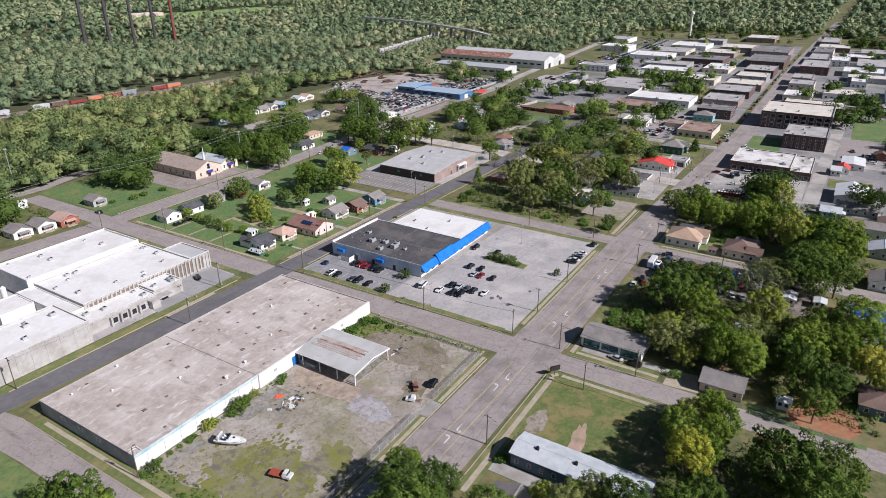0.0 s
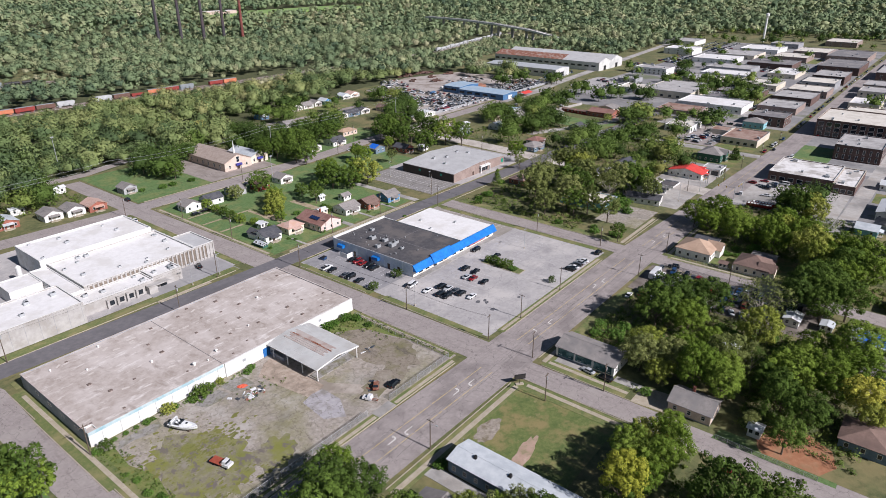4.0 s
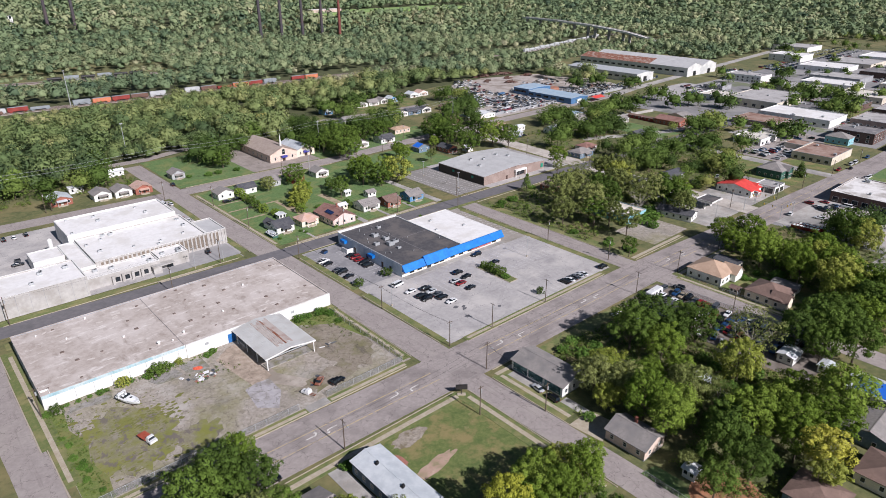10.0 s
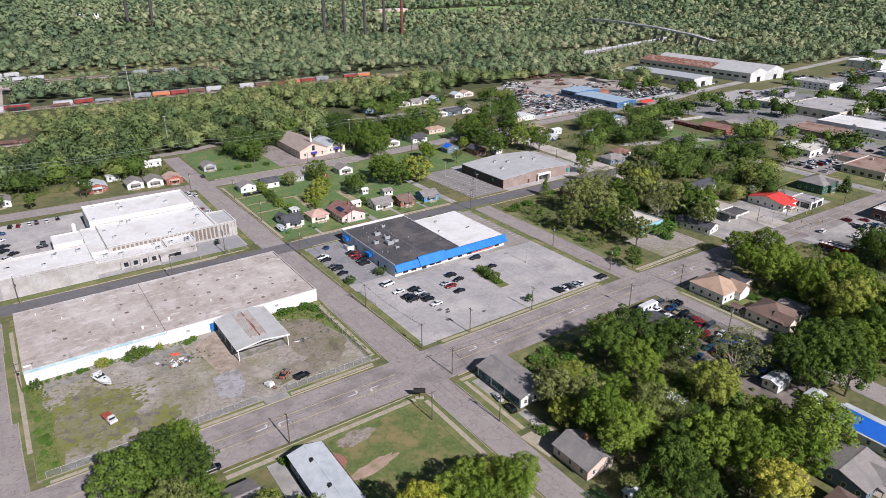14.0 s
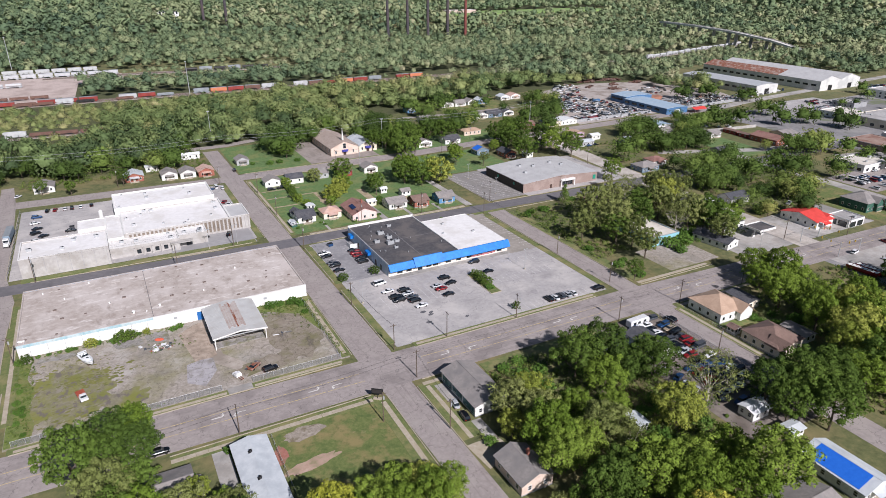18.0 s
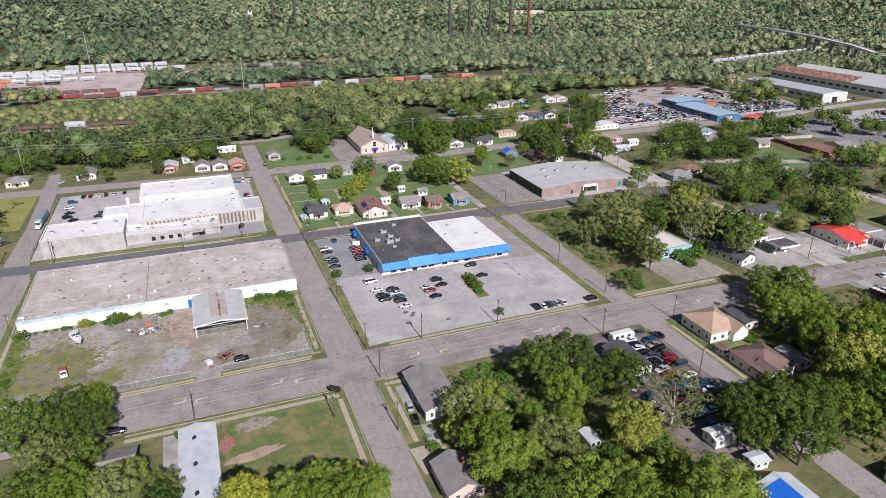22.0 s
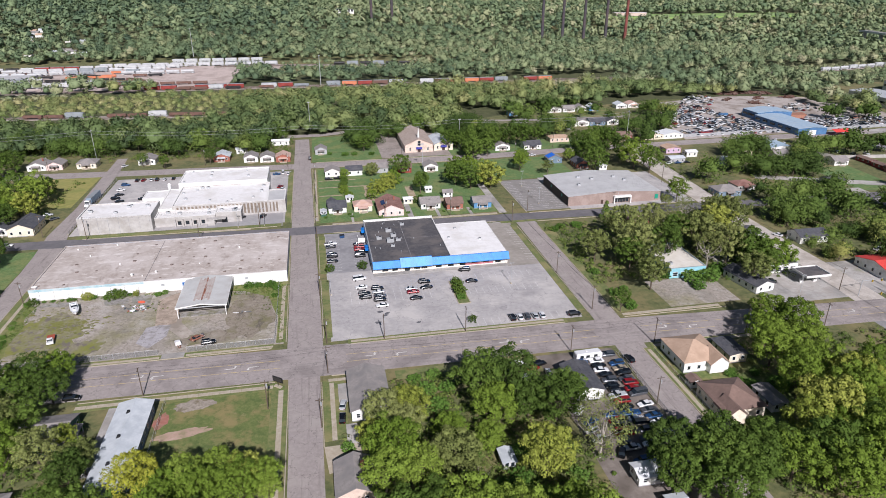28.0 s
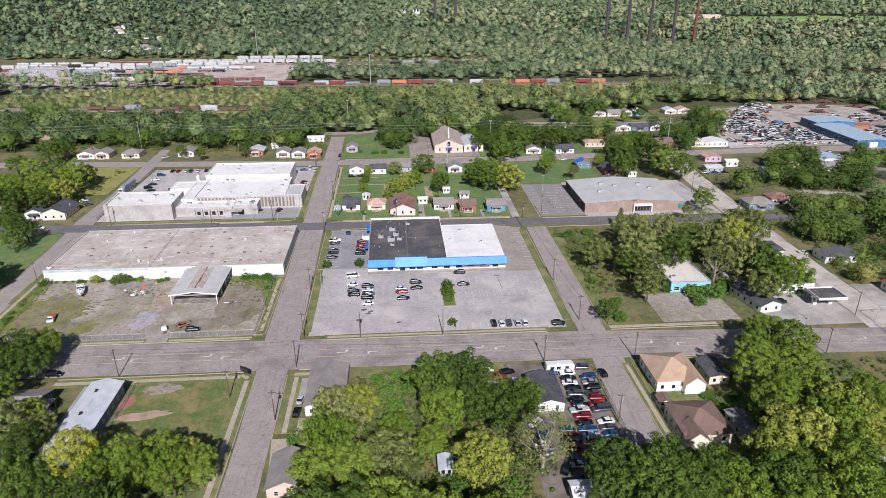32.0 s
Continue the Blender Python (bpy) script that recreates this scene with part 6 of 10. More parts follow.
def leaf_mesh(name, centres, radii, cards, size, material, seed, up=0.25, squash=0.85, hues=None, rough=0.28, soft=0.5, cull=False, shell=(0.55, 1.08), solid=False, lift=0.0, hubs=None):
    """Many small bent leaf clusters spread over lumps; one mesh. hues: one number for each lump; a negative size goes with the lump's radius; solid: a dense knobbly core in each lump, or a list of middles, radii and hues of cores; lift turns the shading towards the sky; hubs: the middle of the crown that each lump belongs to."""
    rng = np.random.default_rng(seed)
    cards, size = cards * 2, size * 0.8
    c = np.repeat(np.asarray(centres, float), cards, axis=0)
    r = np.repeat(np.asarray(radii, float), cards)
    n = len(c)
    d = rng.normal(size=(n, 3))
    d /= np.linalg.norm(d, axis=1)[:, None]
    turn = (d[:, 2] < -0.25) & (rng.random(n) < 0.75)  # most leaves grow towards the light
    d[turn, 2] *= -1
    p = c + d * (r * rng.uniform(*shell, n))[:, None] * np.array((1, 1, squash))
    if cull:
        # drop most leaves that lie deep inside another lump
        C, Rr = np.asarray(centres, float), np.asarray(radii, float)
        q = np.linalg.norm((p[:, None, :] - C[None]) / np.array((1, 1, squash)), axis=2) / Rr[None]
        deep = (q < 0.78).sum(axis=1) - (np.linalg.norm((p - c) / np.array((1, 1, squash)), axis=1) / r < 0.78)
        keep = (deep < 1) | (rng.random(n) < 0.12)
        c, r, d, p = c[keep], r[keep], d[keep], p[keep]
        n = len(c)
    nrm = d + rng.normal(size=(n, 3)) * rough + np.array((0, 0, up))
    nrm /= np.linalg.norm(nrm, axis=1)[:, None]
    ref = rng.normal(size=(n, 3))
    a = np.cross(nrm, ref)
    a /= np.linalg.norm(a, axis=1)[:, None]
    b = np.cross(nrm, a)
    s = ((size if size > 0 else -size * r) * rng.uniform(0.6, 1.35, n))[:, None]
    k = rng.uniform(0.5, 0.95, (n, 1))
    v = np.stack((p - a * s, p + a * s * 0.6 - b * s * k + nrm * s * 0.12, p + a * s * 0.5 + b * s * k - nrm * s * 0.15), axis=1).reshape(-1, 3)
    # leaves shade softly with the lump that they belong to
    hub = c if hubs is None else np.repeat(np.asarray(hubs, float), cards, axis=0)
    vn = v - np.repeat(hub, 3, axis=0)
    vn /= np.linalg.norm(vn, axis=1)[:, None]
    vn = vn * soft + np.repeat(nrm, 3, axis=0) * (1 - soft) + np.array((0, 0, lift))
    tri = np.arange(3 * n, dtype=np.int32)
    face_hues = None if hues is None else np.repeat(np.asarray(hues, np.float32), cards)
    if solid:
        ico_v, ico_f = ICO
        core_at, core_r, core_hue = (centres, radii, hues) if solid is True else solid
        m = len(core_at)
        grow = rng.uniform(0.5, 1.0, (m, 12, 1)) * np.asarray(core_r, float)[:, None, None]
        turn = rng.uniform(0, 6.28, m)
        ct, st = np.cos(turn)[:, None], np.sin(turn)[:, None]
        w = np.stack((ico_v[None, :, 0] * ct - ico_v[None, :, 1] * st, ico_v[None, :, 0] * st + ico_v[None, :, 1] * ct, np.broadcast_to(ico_v[None, :, 2], (m, 12))), axis=2)
        core = np.asarray(core_at, float)[:, None, :] + w * grow * np.array((1, 1, squash))
        tri = np.concatenate((tri, (ico_f[None] + (3 * n + 12 * np.arange(m))[:, None, None]).ravel().astype(np.int32)))
        v, vn = np.concatenate((v, core.reshape(-1, 3))), np.concatenate((vn, (w + np.array((0, 0, lift))).reshape(-1, 3)))
        if hues is not None:
            face_hues = np.concatenate((face_hues, np.repeat(np.asarray(core_hue, np.float32), len(ico_f))))
    vn /= np.linalg.norm(vn, axis=1)[:, None]
    me = bpy.data.meshes.new(name)
    me.vertices.add(len(v))
    me.vertices.foreach_set("co", v.astype(np.float32).ravel())
    me.loops.add(len(tri))
    me.loops.foreach_set("vertex_index", tri)
    me.polygons.add(len(tri) // 3)
    me.polygons.foreach_set("loop_start", np.arange(0, len(tri), 3, dtype=np.int32))
    me.update(calc_edges=True)
    me.normals_split_custom_set_from_vertices(vn.astype(np.float32))
    if hues is not None:
        at = me.attributes.new("hue", "FLOAT", "FACE")
        at.data.foreach_set("value", face_hues)
    me.materials.append(material)
    return me


def crown_lumps(seed, kind, n=52):
    """Clumps of a crown of unit radius about z = 0, spread over an uneven dome: middles and radii."""
    rng = random.Random(seed)
    cs, rs = [], []
    if kind == "conifer":
        for i in range(16):
            h = i / 16
            for k in range(5 if h < 0.7 else 2):
                a = rng.uniform(0, 6.28)
                q = (1 - h) * 0.62
                cs.append((q * math.cos(a), q * math.sin(a), 0.1 + h * 2.6))
                rs.append(0.16 + 0.24 * (1 - h))
        return cs, rs
    off = Vector((seed * 3.7, seed * 1.3, 0.0))
    turn = rng.uniform(0, 6.28)
    for i in range(n):
        h = 0.98 - 1.84 * (i + 0.5) / n + rng.uniform(-0.05, 0.05)
        a = turn + 2.39996 * i + rng.uniform(-0.3, 0.3)
        q = math.sqrt(max(0.0, 1 - h * h))
        d = Vector((q * math.cos(a), q * math.sin(a), h))
        reach = 0.76 + 0.36 * noise.noise(d * 1.5 + off) + rng.uniform(-0.13, 0.12)
        cs.append((d.x * reach * 1.04, d.y * reach * 1.04, d.z * reach * (0.88 if h > 0 else 1.0)))
        rs.append(rng.uniform(0.13, 0.24))
    for i in range(max(3, n // 5)):
        a, q = rng.uniform(0, 6.28), rng.uniform(0.0, 0.42)
        cs.append((q * math.cos(a), q * math.sin(a), rng.uniform(-0.3, 0.4)))
        rs.append(rng.uniform(0.26, 0.38))
    return cs, rs


def limbs(seed, h, spread, n=7, r=0.26):
    """Trunk base radius r, with n limbs that fork."""
    rng = random.Random(seed)
    bm = bmesh.new()
    tube(bm, (0, 0, -0.2), (0, 0, h * 0.32), r, r * 0.8, 8)
    tube(bm, (0, 0, h * 0.32), (rng.uniform(-0.3, 0.3), rng.uniform(-0.3, 0.3), h * 0.8), r * 0.8, r * 0.2, 7)
    for i in range(n):
        a = i * 6.28 / n + rng.uniform(-0.3, 0.3)
        z0 = h * rng.uniform(0.25, 0.5)
        e = (spread * rng.uniform(0.5, 0.8) * math.cos(a), spread * rng.uniform(0.5, 0.8) * math.sin(a), h * rng.uniform(0.55, 0.85))
        tube(bm, (0, 0, z0), e, r * 0.42, r * 0.14, 6)
        for k in range(2):
            f = (e[0] + rng.uniform(-1, 1) * spread * 0.3, e[1] + rng.uniform(-1, 1) * spread * 0.3, e[2] + rng.uniform(0.05, 0.22) * h)
            tube(bm, e, f, r * 0.15, r * 0.05, 5)
    return bm


KINDS = {"m": ("mid", "broad green shade tree"), "d": ("dark", "dense dark green tree"), "l": ("light", "leafy tree with yellow-green crown"), "y": ("yellow", "tall tree turning bright yellow"), "o": ("olive", "thinning tree with olive leaves"), "s": ("shrub", "bright green bush"), "c": ("dark", "dark pointed evergreen tree"), "b": ("olive", "half-bare tree with pale dead limbs")}
_count = [0]
AFAR = {}


def plant(text, place="", z=0.0):
    """Trees from words of x,y,crown radius,kind."""
    for word in text.split():
        x, y, r, k, *mid = word.split(",")
        x, y, r = float(x), float(y), float(r)
        if r > 8.3:  # a broad crown is a clump of three trees
            q = r * 0.6
            a = (x * 1.7 + y) % 6.28
            plant(" ".join("%.1f,%.1f,%.1f,%s,%.1f" % (x + q * 0.85 * math.cos(a + j * 2.1), y + q * 0.85 * math.sin(a + j * 2.1), q * (1.06 - 0.08 * j), k, (float(mid[0]) if mid else 10.4) - 0.9 * j) for j in range(3)), place, z)
            continue
        _count[0] += 1
        i = _count[0]
        leaf, words = KINDS[k]
        shape = i * 5 % 6
        if x > 205 or y > 255 or x < -190:
            AFAR.setdefault(leaf, []).append((x, y, z, r, k, float(mid[0]) if mid else min(11.5, 1.05 * r + 2.8), i))
            continue
        if k == "s":
            t = thing("bush", x, y, z, words + (" " + place if place else ""), "bush", "bushes", "", i * 67 % 360)
            key = ("bush", shape)
            if key not in SHARED:
                cs, rs = crown_lumps(100 + shape, "")
                SHARED[key] = leaf_mesh("foliage", [(a, b, c * 0.75 + 0.5) for a, b, c in cs], rs, 20, 0.09, LEAF["shrub"], shape, cull=True)
            part("foliage", SHARED[key], LEAF["shrub"], t, at=Matrix.Diagonal((r, r, r * 0.8, 1)))
            part("stem", shared(("stem", shape), lambda: limbs(shape, 1.2, 0.8, 5, 0.06), M_bark), M_bark, t)
            continue
        mid = float(mid[0]) if mid else min(11.5, 1.05 * r + 2.8)
        height = mid + 0.75 * r
        t = thing("tree", x, y, z, words + (" " + place if place else ""), "tree", "trees of the town", "", i * 67 % 360)
        if k == "c":
            key = ("conifer", shape)
            if key not in SHARED:
                cs, rs = crown_lumps(shape, "conifer")
                SHARED[key] = leaf_mesh("crown", cs, rs, 60, 0.06, LEAF["dark"], shape, 0.1, cull=True)
            part("crown", SHARED[key], LEAF["dark"], t, at=pose(0, 0, 0.8) @ Matrix.Diagonal((r, r, r * 0.95, 1)))
            part("trunk", shared(("trunk_c",), lambda: tubes(((0, 0, -0.2), (0, 0, 9), 0.22, 0.05, 8)), M_bark), M_bark, t)
            continue
        near = y < 12 and x < 200
        cards = (22 if near else 12) if k == "b" else (46 if near else 30)
        size = (0.036 if near else 0.05) if k == "b" else (0.053 if near else 0.07)
        key = ("crown", leaf, shape, k == "b", near)
        if key not in SHARED:
            cs, rs = crown_lumps(shape * 7 + len(leaf), "", 74 if near else 48)
            SHARED[key] = leaf_mesh("crown", cs, rs, cards, size, LEAF[leaf], shape, cull=True, soft=0.3, rough=0.36, shell=(0.66, 1.12))
        part("crown", SHARED[key], LEAF[leaf], t, at=pose(0, 0, max(0.55 * r, mid)) @ Matrix.Diagonal((r * (0.98 + 0.05 * (i % 4)), r * (0.98 + 0.05 * (i % 5)), r * (0.9 + 0.06 * (i * 7 % 6)), 1)))
        mat = M_bark_pale if k == "b" else M_bark
        tr = shared(("trunk", shape, k == "b"), lambda: limbs(shape, 10, 4.4 if k != "b" else 5.4, 7 if k != "b" else 12, 0.3), mat)
        part("trunk", tr, mat, t, at=Matrix.Diagonal((r / 5.5, r / 5.5, height / 13, 1)))



FAR_HUE = {"dark": 0.08, "mid": 0.26, "olive": 0.42, "light": 0.56, "yellow": 0.85, "shrub": 0.30}


def distant_trees():
    """The trees too far off to pick apart, one object for each of two distances."""
    for name, far in (("distant_trees", False), ("farthest_trees", True)):
        rng = random.Random(8)
        cs, rs, hs = [], [], []
        cores = [], [], []
        for leaf, items in AFAR.items():
            for x, y, z, r, k, mid, i in items:
                if far != (x > 345 or y > 330):
                    continue
                r *= 1.0 if k == "s" else 1.16
                lc, lr = crown_lumps(i % 9 * 7 + len(leaf), "conifer" if k == "c" else "", 14 if far else 30)
                a = i * 1.17
                sz = 0.8 if k == "s" else 1.0
                z0 = 0.5 * r if k == "s" else 0.5 if k == "c" else max(0.7 * r, 0.72 * mid)
                hue = FAR_HUE[leaf] + rng.uniform(-0.12, 0.12)
                if k != "c":
                    cores[0].append((x, y, z + z0))
                    cores[1].append(0.8 * r * sz)
                    cores[2].append(max(0.0, min(1.0, hue)))
                for (px, py, pz), q in zip(lc, lr):
                    cs.append((x + r * (px * math.cos(a) - py * math.sin(a)), y + r * (px * math.sin(a) + py * math.cos(a)), z + z0 + pz * r * sz))
                    rs.append(q * r * (1.7 if far else 1.45))
                    hs.append(min(1.0, max(0.0, hue + rng.uniform(-0.02, 0.02))))
        me = leaf_mesh(name, cs, rs, 7 if far else 13, -0.4 if far else -0.27, M_tree_far, 5, hues=hs, soft=0.3, rough=0.5, shell=(0.6, 1.25), solid=cores, lift=0.1)
        tagged(new(name, me), "scattered far trees of mixed green foliage", "trees", "", "stuff")
    bm = bmesh.new()
    for items in AFAR.values():
        for x, y, z, r, k, mid, i in items:
            if k != "s":
                tube(bm, (x, y, z - 0.2), (x, y, z + 0.8 * mid), 0.25, 0.1, 5)
    tagged(part("distant_trunks", bm, M_bark), "bare trunks under far trees", "trees", "", "stuff")


def undergrowth(name, regions, gap, seed, label, lo=0.6, hi=2.2, cards=26, size=0.34):
    """Low tangled growth under the trees of a block: rectangles in plan."""
    rng = np.random.default_rng(seed)
    cs, rs = [], []
    for x0, x1, y0, y1, keep in regions:
        for i in range(int((x1 - x0) / gap)):
            for j in range(int((y1 - y0) / gap)):
                if rng.random() < keep:
                    r = rng.uniform(lo, hi)
                    cs.append((x0 + (i + rng.random()) * gap, y0 + (j + rng.random()) * gap, r * 0.5))
                    rs.append(r)
    me = leaf_mesh(name, cs, rs, cards, size, LEAF["under"], seed, 0.4, 0.7, soft=0.7, rough=0.2)
    tagged(new(name, me), label, "undergrowth", "", "stuff")


# ---- the trees of the town ----
plant("49,-30,7.2,d,11 58,-31,7.0,d,11.5 51,-40,5.6,m,8 61,-39,5.2,d,7.5 58.5,-60.5,6.5,l,8.5 68,-42,7.0,d,9.5 74,-34,4.6,d,6.5 74,-57,8.0,b,11.5 37,-57,6.0,o,8 41,-63,3.6,b,7 23.5,-57,9.8,m,9.5 22,-36,5.6,o,7.2 29,-35,5.2,l,7 26,-44,5.4,o,7.4 18,-43,3.6,l,5.5 47,-49,4.2,m,4.8 38,-44,4.2,m,5.2 42,-52,3.0,s 55,-52,2.8,s 60,-53,2.4,s 52,-61,3.2,s 47,-64,3.4,s 57,-68,3.0,s", "in the overgrown block")
plant("37,-74,7.2,m,8 30,-71,5.4,d,7 47,-75,5.6,m,7 58,-77,5.3,m,6.5 43,-83,6.2,m 50,-89,6.1,m 36,-86,4.8,m 36,-92,5.7,y 31,-95,3.7,l 21,-75,6.2,d 20,-82,5.7,d 9,-79,4.4,d 89,-70,10.4,d,10.5 100,-66,6.6,d,9.5 106,-71,6.8,d,9.5 94,-80,6.6,d,10 13,-70,2.1,o 33,-16,2.4,s 39,-15,2.6,s 36,-22,3.0,s 42,-22,2.8,s 38,-30,3.2,s 41,-37,3.0,s 33,-26,2.2,s 62,-48,2.3,s 66,-63,2.6,s 12,-42,2.0,s", "in the overgrown block")
plant("-52,-46,5,d -35,-55,5.4,y,12.5 -30,-57,4.6,m,9 -40,-60,5,d,6 -48,-57,5.2,d,6.5 -55,-53,4.4,d,6 -25,-53,5.4,m,8.5 -18,-50,4.8,m,7 -12,-52,4.4,l,6.5 -13,-58,5,m,8.5 -21,-58,5,m,8.5 -7,-55.5,3.6,m,8.5 -7,-56,3.0,m,5 -55,-37,3.4,o,5 -59,-21,2.7,s -48,-14,2,s", "behind the row building")
plant("155,-13,11,m,8 157,-24,6.5,m,6.5 141,-30,6.6,m 149,-39,7.4,m,6.5 157,-51,10.5,l,7.5 147,-56,7.6,m 164,-44,6,m 135,-61,7.6,l 127,-64,6.2,l 111,-69,6.5,d 114,-75,6.5,m 101,-73,5.6,d 124,-75,7.4,d 134,-71,8.4,m 143,-72,8.6,d 135,-79,7.5,m 138,-46,6.5,m 138,-39,3.5,s 106,-74,4.9,d", "in the roadside wooded block")
plant("128.4,-27,1.3,s 128.8,-29.6,1.5,s 128.2,-32,1.3,s 128.6,-34.6,1.6,s 128.2,-37.4,1.4,s 131,-37,2.1,s 135,-32,1.8,s 127,-31,1.6,s", "in the roadside wooded block")
plant("120,54,6.0,o 141,72,7.6,o 131,44,6.3,d 131,26,5.9,o 135,50,8.1,o 145,57,7.3,b 151,51,7.2,d 157,78,6.3,o 163,63,7.0,d 170,61,7.6,o 163,40,7.1,b 183,67,7.3,l 173,42,7.9,o 179,38,7.3,d 171,21,6.3,o 112,12,3.5,d 117,14,2.5,s 151,31,4.3,s 158,30,4.8,s 166,36,3.7,s 150,24,3.1,s 142,35,2.4,s", "on the overgrown plot")
plant("181,28,5.1,d 116,44,2.3,s 136,39,5.9,o 166,78,5.9,b 182,90,5.3,b 194,87,5.8,o 128,93,2.8,s 120,94,2.3,s", "on the overgrown plot")
plant("237,27,6.4,d", "among the eastern houses")
plant("168,56,7.5,o 194,78,4.5,m 180,35,6.6,d 180,49,6.5,b 182,45,3.3,s 165,35,3.1,s 156,30,2.2,s 186,99,3.7,b 181,107,3.1,o 204,168,7.3,d 197,191,8.3,d 200,220,7.2,d 236,233,6.0,d 244,265,7.2,d 282,290,6.8,d", "among the eastern houses")
plant("57,195,6.4,d,6.5 46,169,5.6,l,3.8 40,162,4.8,l,3.4 51,176,4.6,m,4 67,173,4.2,d,3.6 85,168,7.8,d,8 92,160,6.0,d,7 103,159,7.4,l,8.5 100,166,6.6,m,8 40,194,4.2,o,4.6 133,199,4.0,m 24,196,2.8,m,2.6 23,187,2.4,m,2.2 23,180,2.6,d,2.4 22,172,2.6,d,2.4 22,165,2.5,m,2.2 24,157,2.2,m,2 36,152,3.0,m,2.8 58,142,2.0,d,2 129,187,4.8,m 96,182,5.0,m 165,200,3.2,m 175,210,4.5,d 143,177,3.4,o", "among the lawns")
plant("38,124,1.4,s 26,149,1.8,s 12,134,1.5,s 23,130,1.1,s 11,128,1.1,s 24,127,1.0,s 52,127,1.2,s 70,126,1.0,s 84,126,0.9,s 31,146,1.6,s 62,150,1.7,s 46,152,2.0,s", "among the lawns")
plant("38,262,8.2,d,9 48,268,8.0,d,10 34,276,8.2,d,10 45,283,8.2,d,11.5 40,252,6.0,d,6.5 27,243,2.6,s 33,243,2.4,s 44,242,2.2,s 17,247,1.8,s 105,325,9.1,y 108,266,10.5,c 117,248,10.1,c 122,293,10.3,d 133,273,9.9,d 137,241,7.7,d 106,224,5.2,d 118,223,5.2,d 171,261,8.2,d 174,320,10.1,m 211,353,8.9,d 170,343,9.6,m 185,220,10.7,d 202,234,8.7,d 160,249,5.6,d", "near the church and northern houses")
plant("231,260,7.7,d 266,273,11.7,d 242,246,6.7,d 285,324,10.9,m 293,312,8.8,l", "near the church and northern houses")
plant("-151,155,10.4,m -141,154,10.3,m -146,181,8.0,d -133,170,7.7,m -130,151,6.1,l -178,201,6.3,d -173,228,7.4,d -169,240,5.9,d -148,135,7.3,d -124,101,4.2,d -124,90,4.6,d -135,138,5.9,d -231,308,8.9,m -216,264,8.2,d -133,185,5.1,d -160,184,7.5,m -131,106,4.9,d -164,160,8.6,m -186,259,5.3,d -175,295,12.0,m -152,275,10.6,d -134,266,9.4,m", "on the western side")
plant("-128,300,10.9,d -172,313,9.5,m -104,281,9.5,d -82,262,9.0,d -67,270,8.3,m -53,263,5.7,m -49,295,9.5,d -28,260,8.0,m -37,259,6.4,l -20,293,8.5,m -15,323,8.1,d -97,239,3.2,d -83,232,3.1,d -183,286,9.2,b -120,267,5.9,d -57,238,3.9,d -245,361,10.8,m -228,359,10.7,o", "on the western side")
plant("-26,-80,12.8,d 60,-87,7.8,m", "south of the overgrown block")
plant("101,244,9.7,d 110,233,7.6,c 98,271,9.0,d 128,243,9.9,d 107,216,5.9,d 123,274,9.2,d 103,312,9.7,y 104,262,5.5,c 112,256,5.0,c 100,270,6,d 88,176,5.9,m 63,157,4.9,d 180,200,10.8,d 171,173,7.3,d 134,198,4.4,d 178,279,6.6,d 65,284,9.0,d 83,298,7.6,m 122,307,8.9,d", "near the northern houses")
plant("154,276,8.6,d 148,243,7.3,d 65,351,10.2,d 83,353,9.4,m", "near the northern houses")
plant("145,99,3.7,c 116,91,2.2,s 121,94,1.8,s 128,95,2.4,s 151,100,2.2,s 116,25,2.6,s 118,17,2.2,s 121,28,1.8,s", "on the overgrown plot")
plant("-73,-6,9.4,d,8.5 -83,-9,7.2,d -68,1,4.4,m -76,-23,6.1,o -70,-22,4.9,d -77,-35,6.5,d -70,-36,6.4,m -62,-36,5.1,o -51,-39,3.5,o", "beside the dark green house")
plant("-116,54,6.2,d -114,50,4.6,m -119,59,5.4,d -120,54,4.7,m", "by the street")
plant("-53,-35,2.5,m -58,-29,2.7,l", "by the street")
plant("204,-42,12,d,8 198,-50,7.5,l,6 123,-82,6.7,m 205,-89,8.4,d 480,63,9.3,m 500,-78,16.5,d 415,-72,11.3,d 447,-63,9.8,d 449,-87,12.0,d 515,-38,7.2,m", "between the downtown streets")
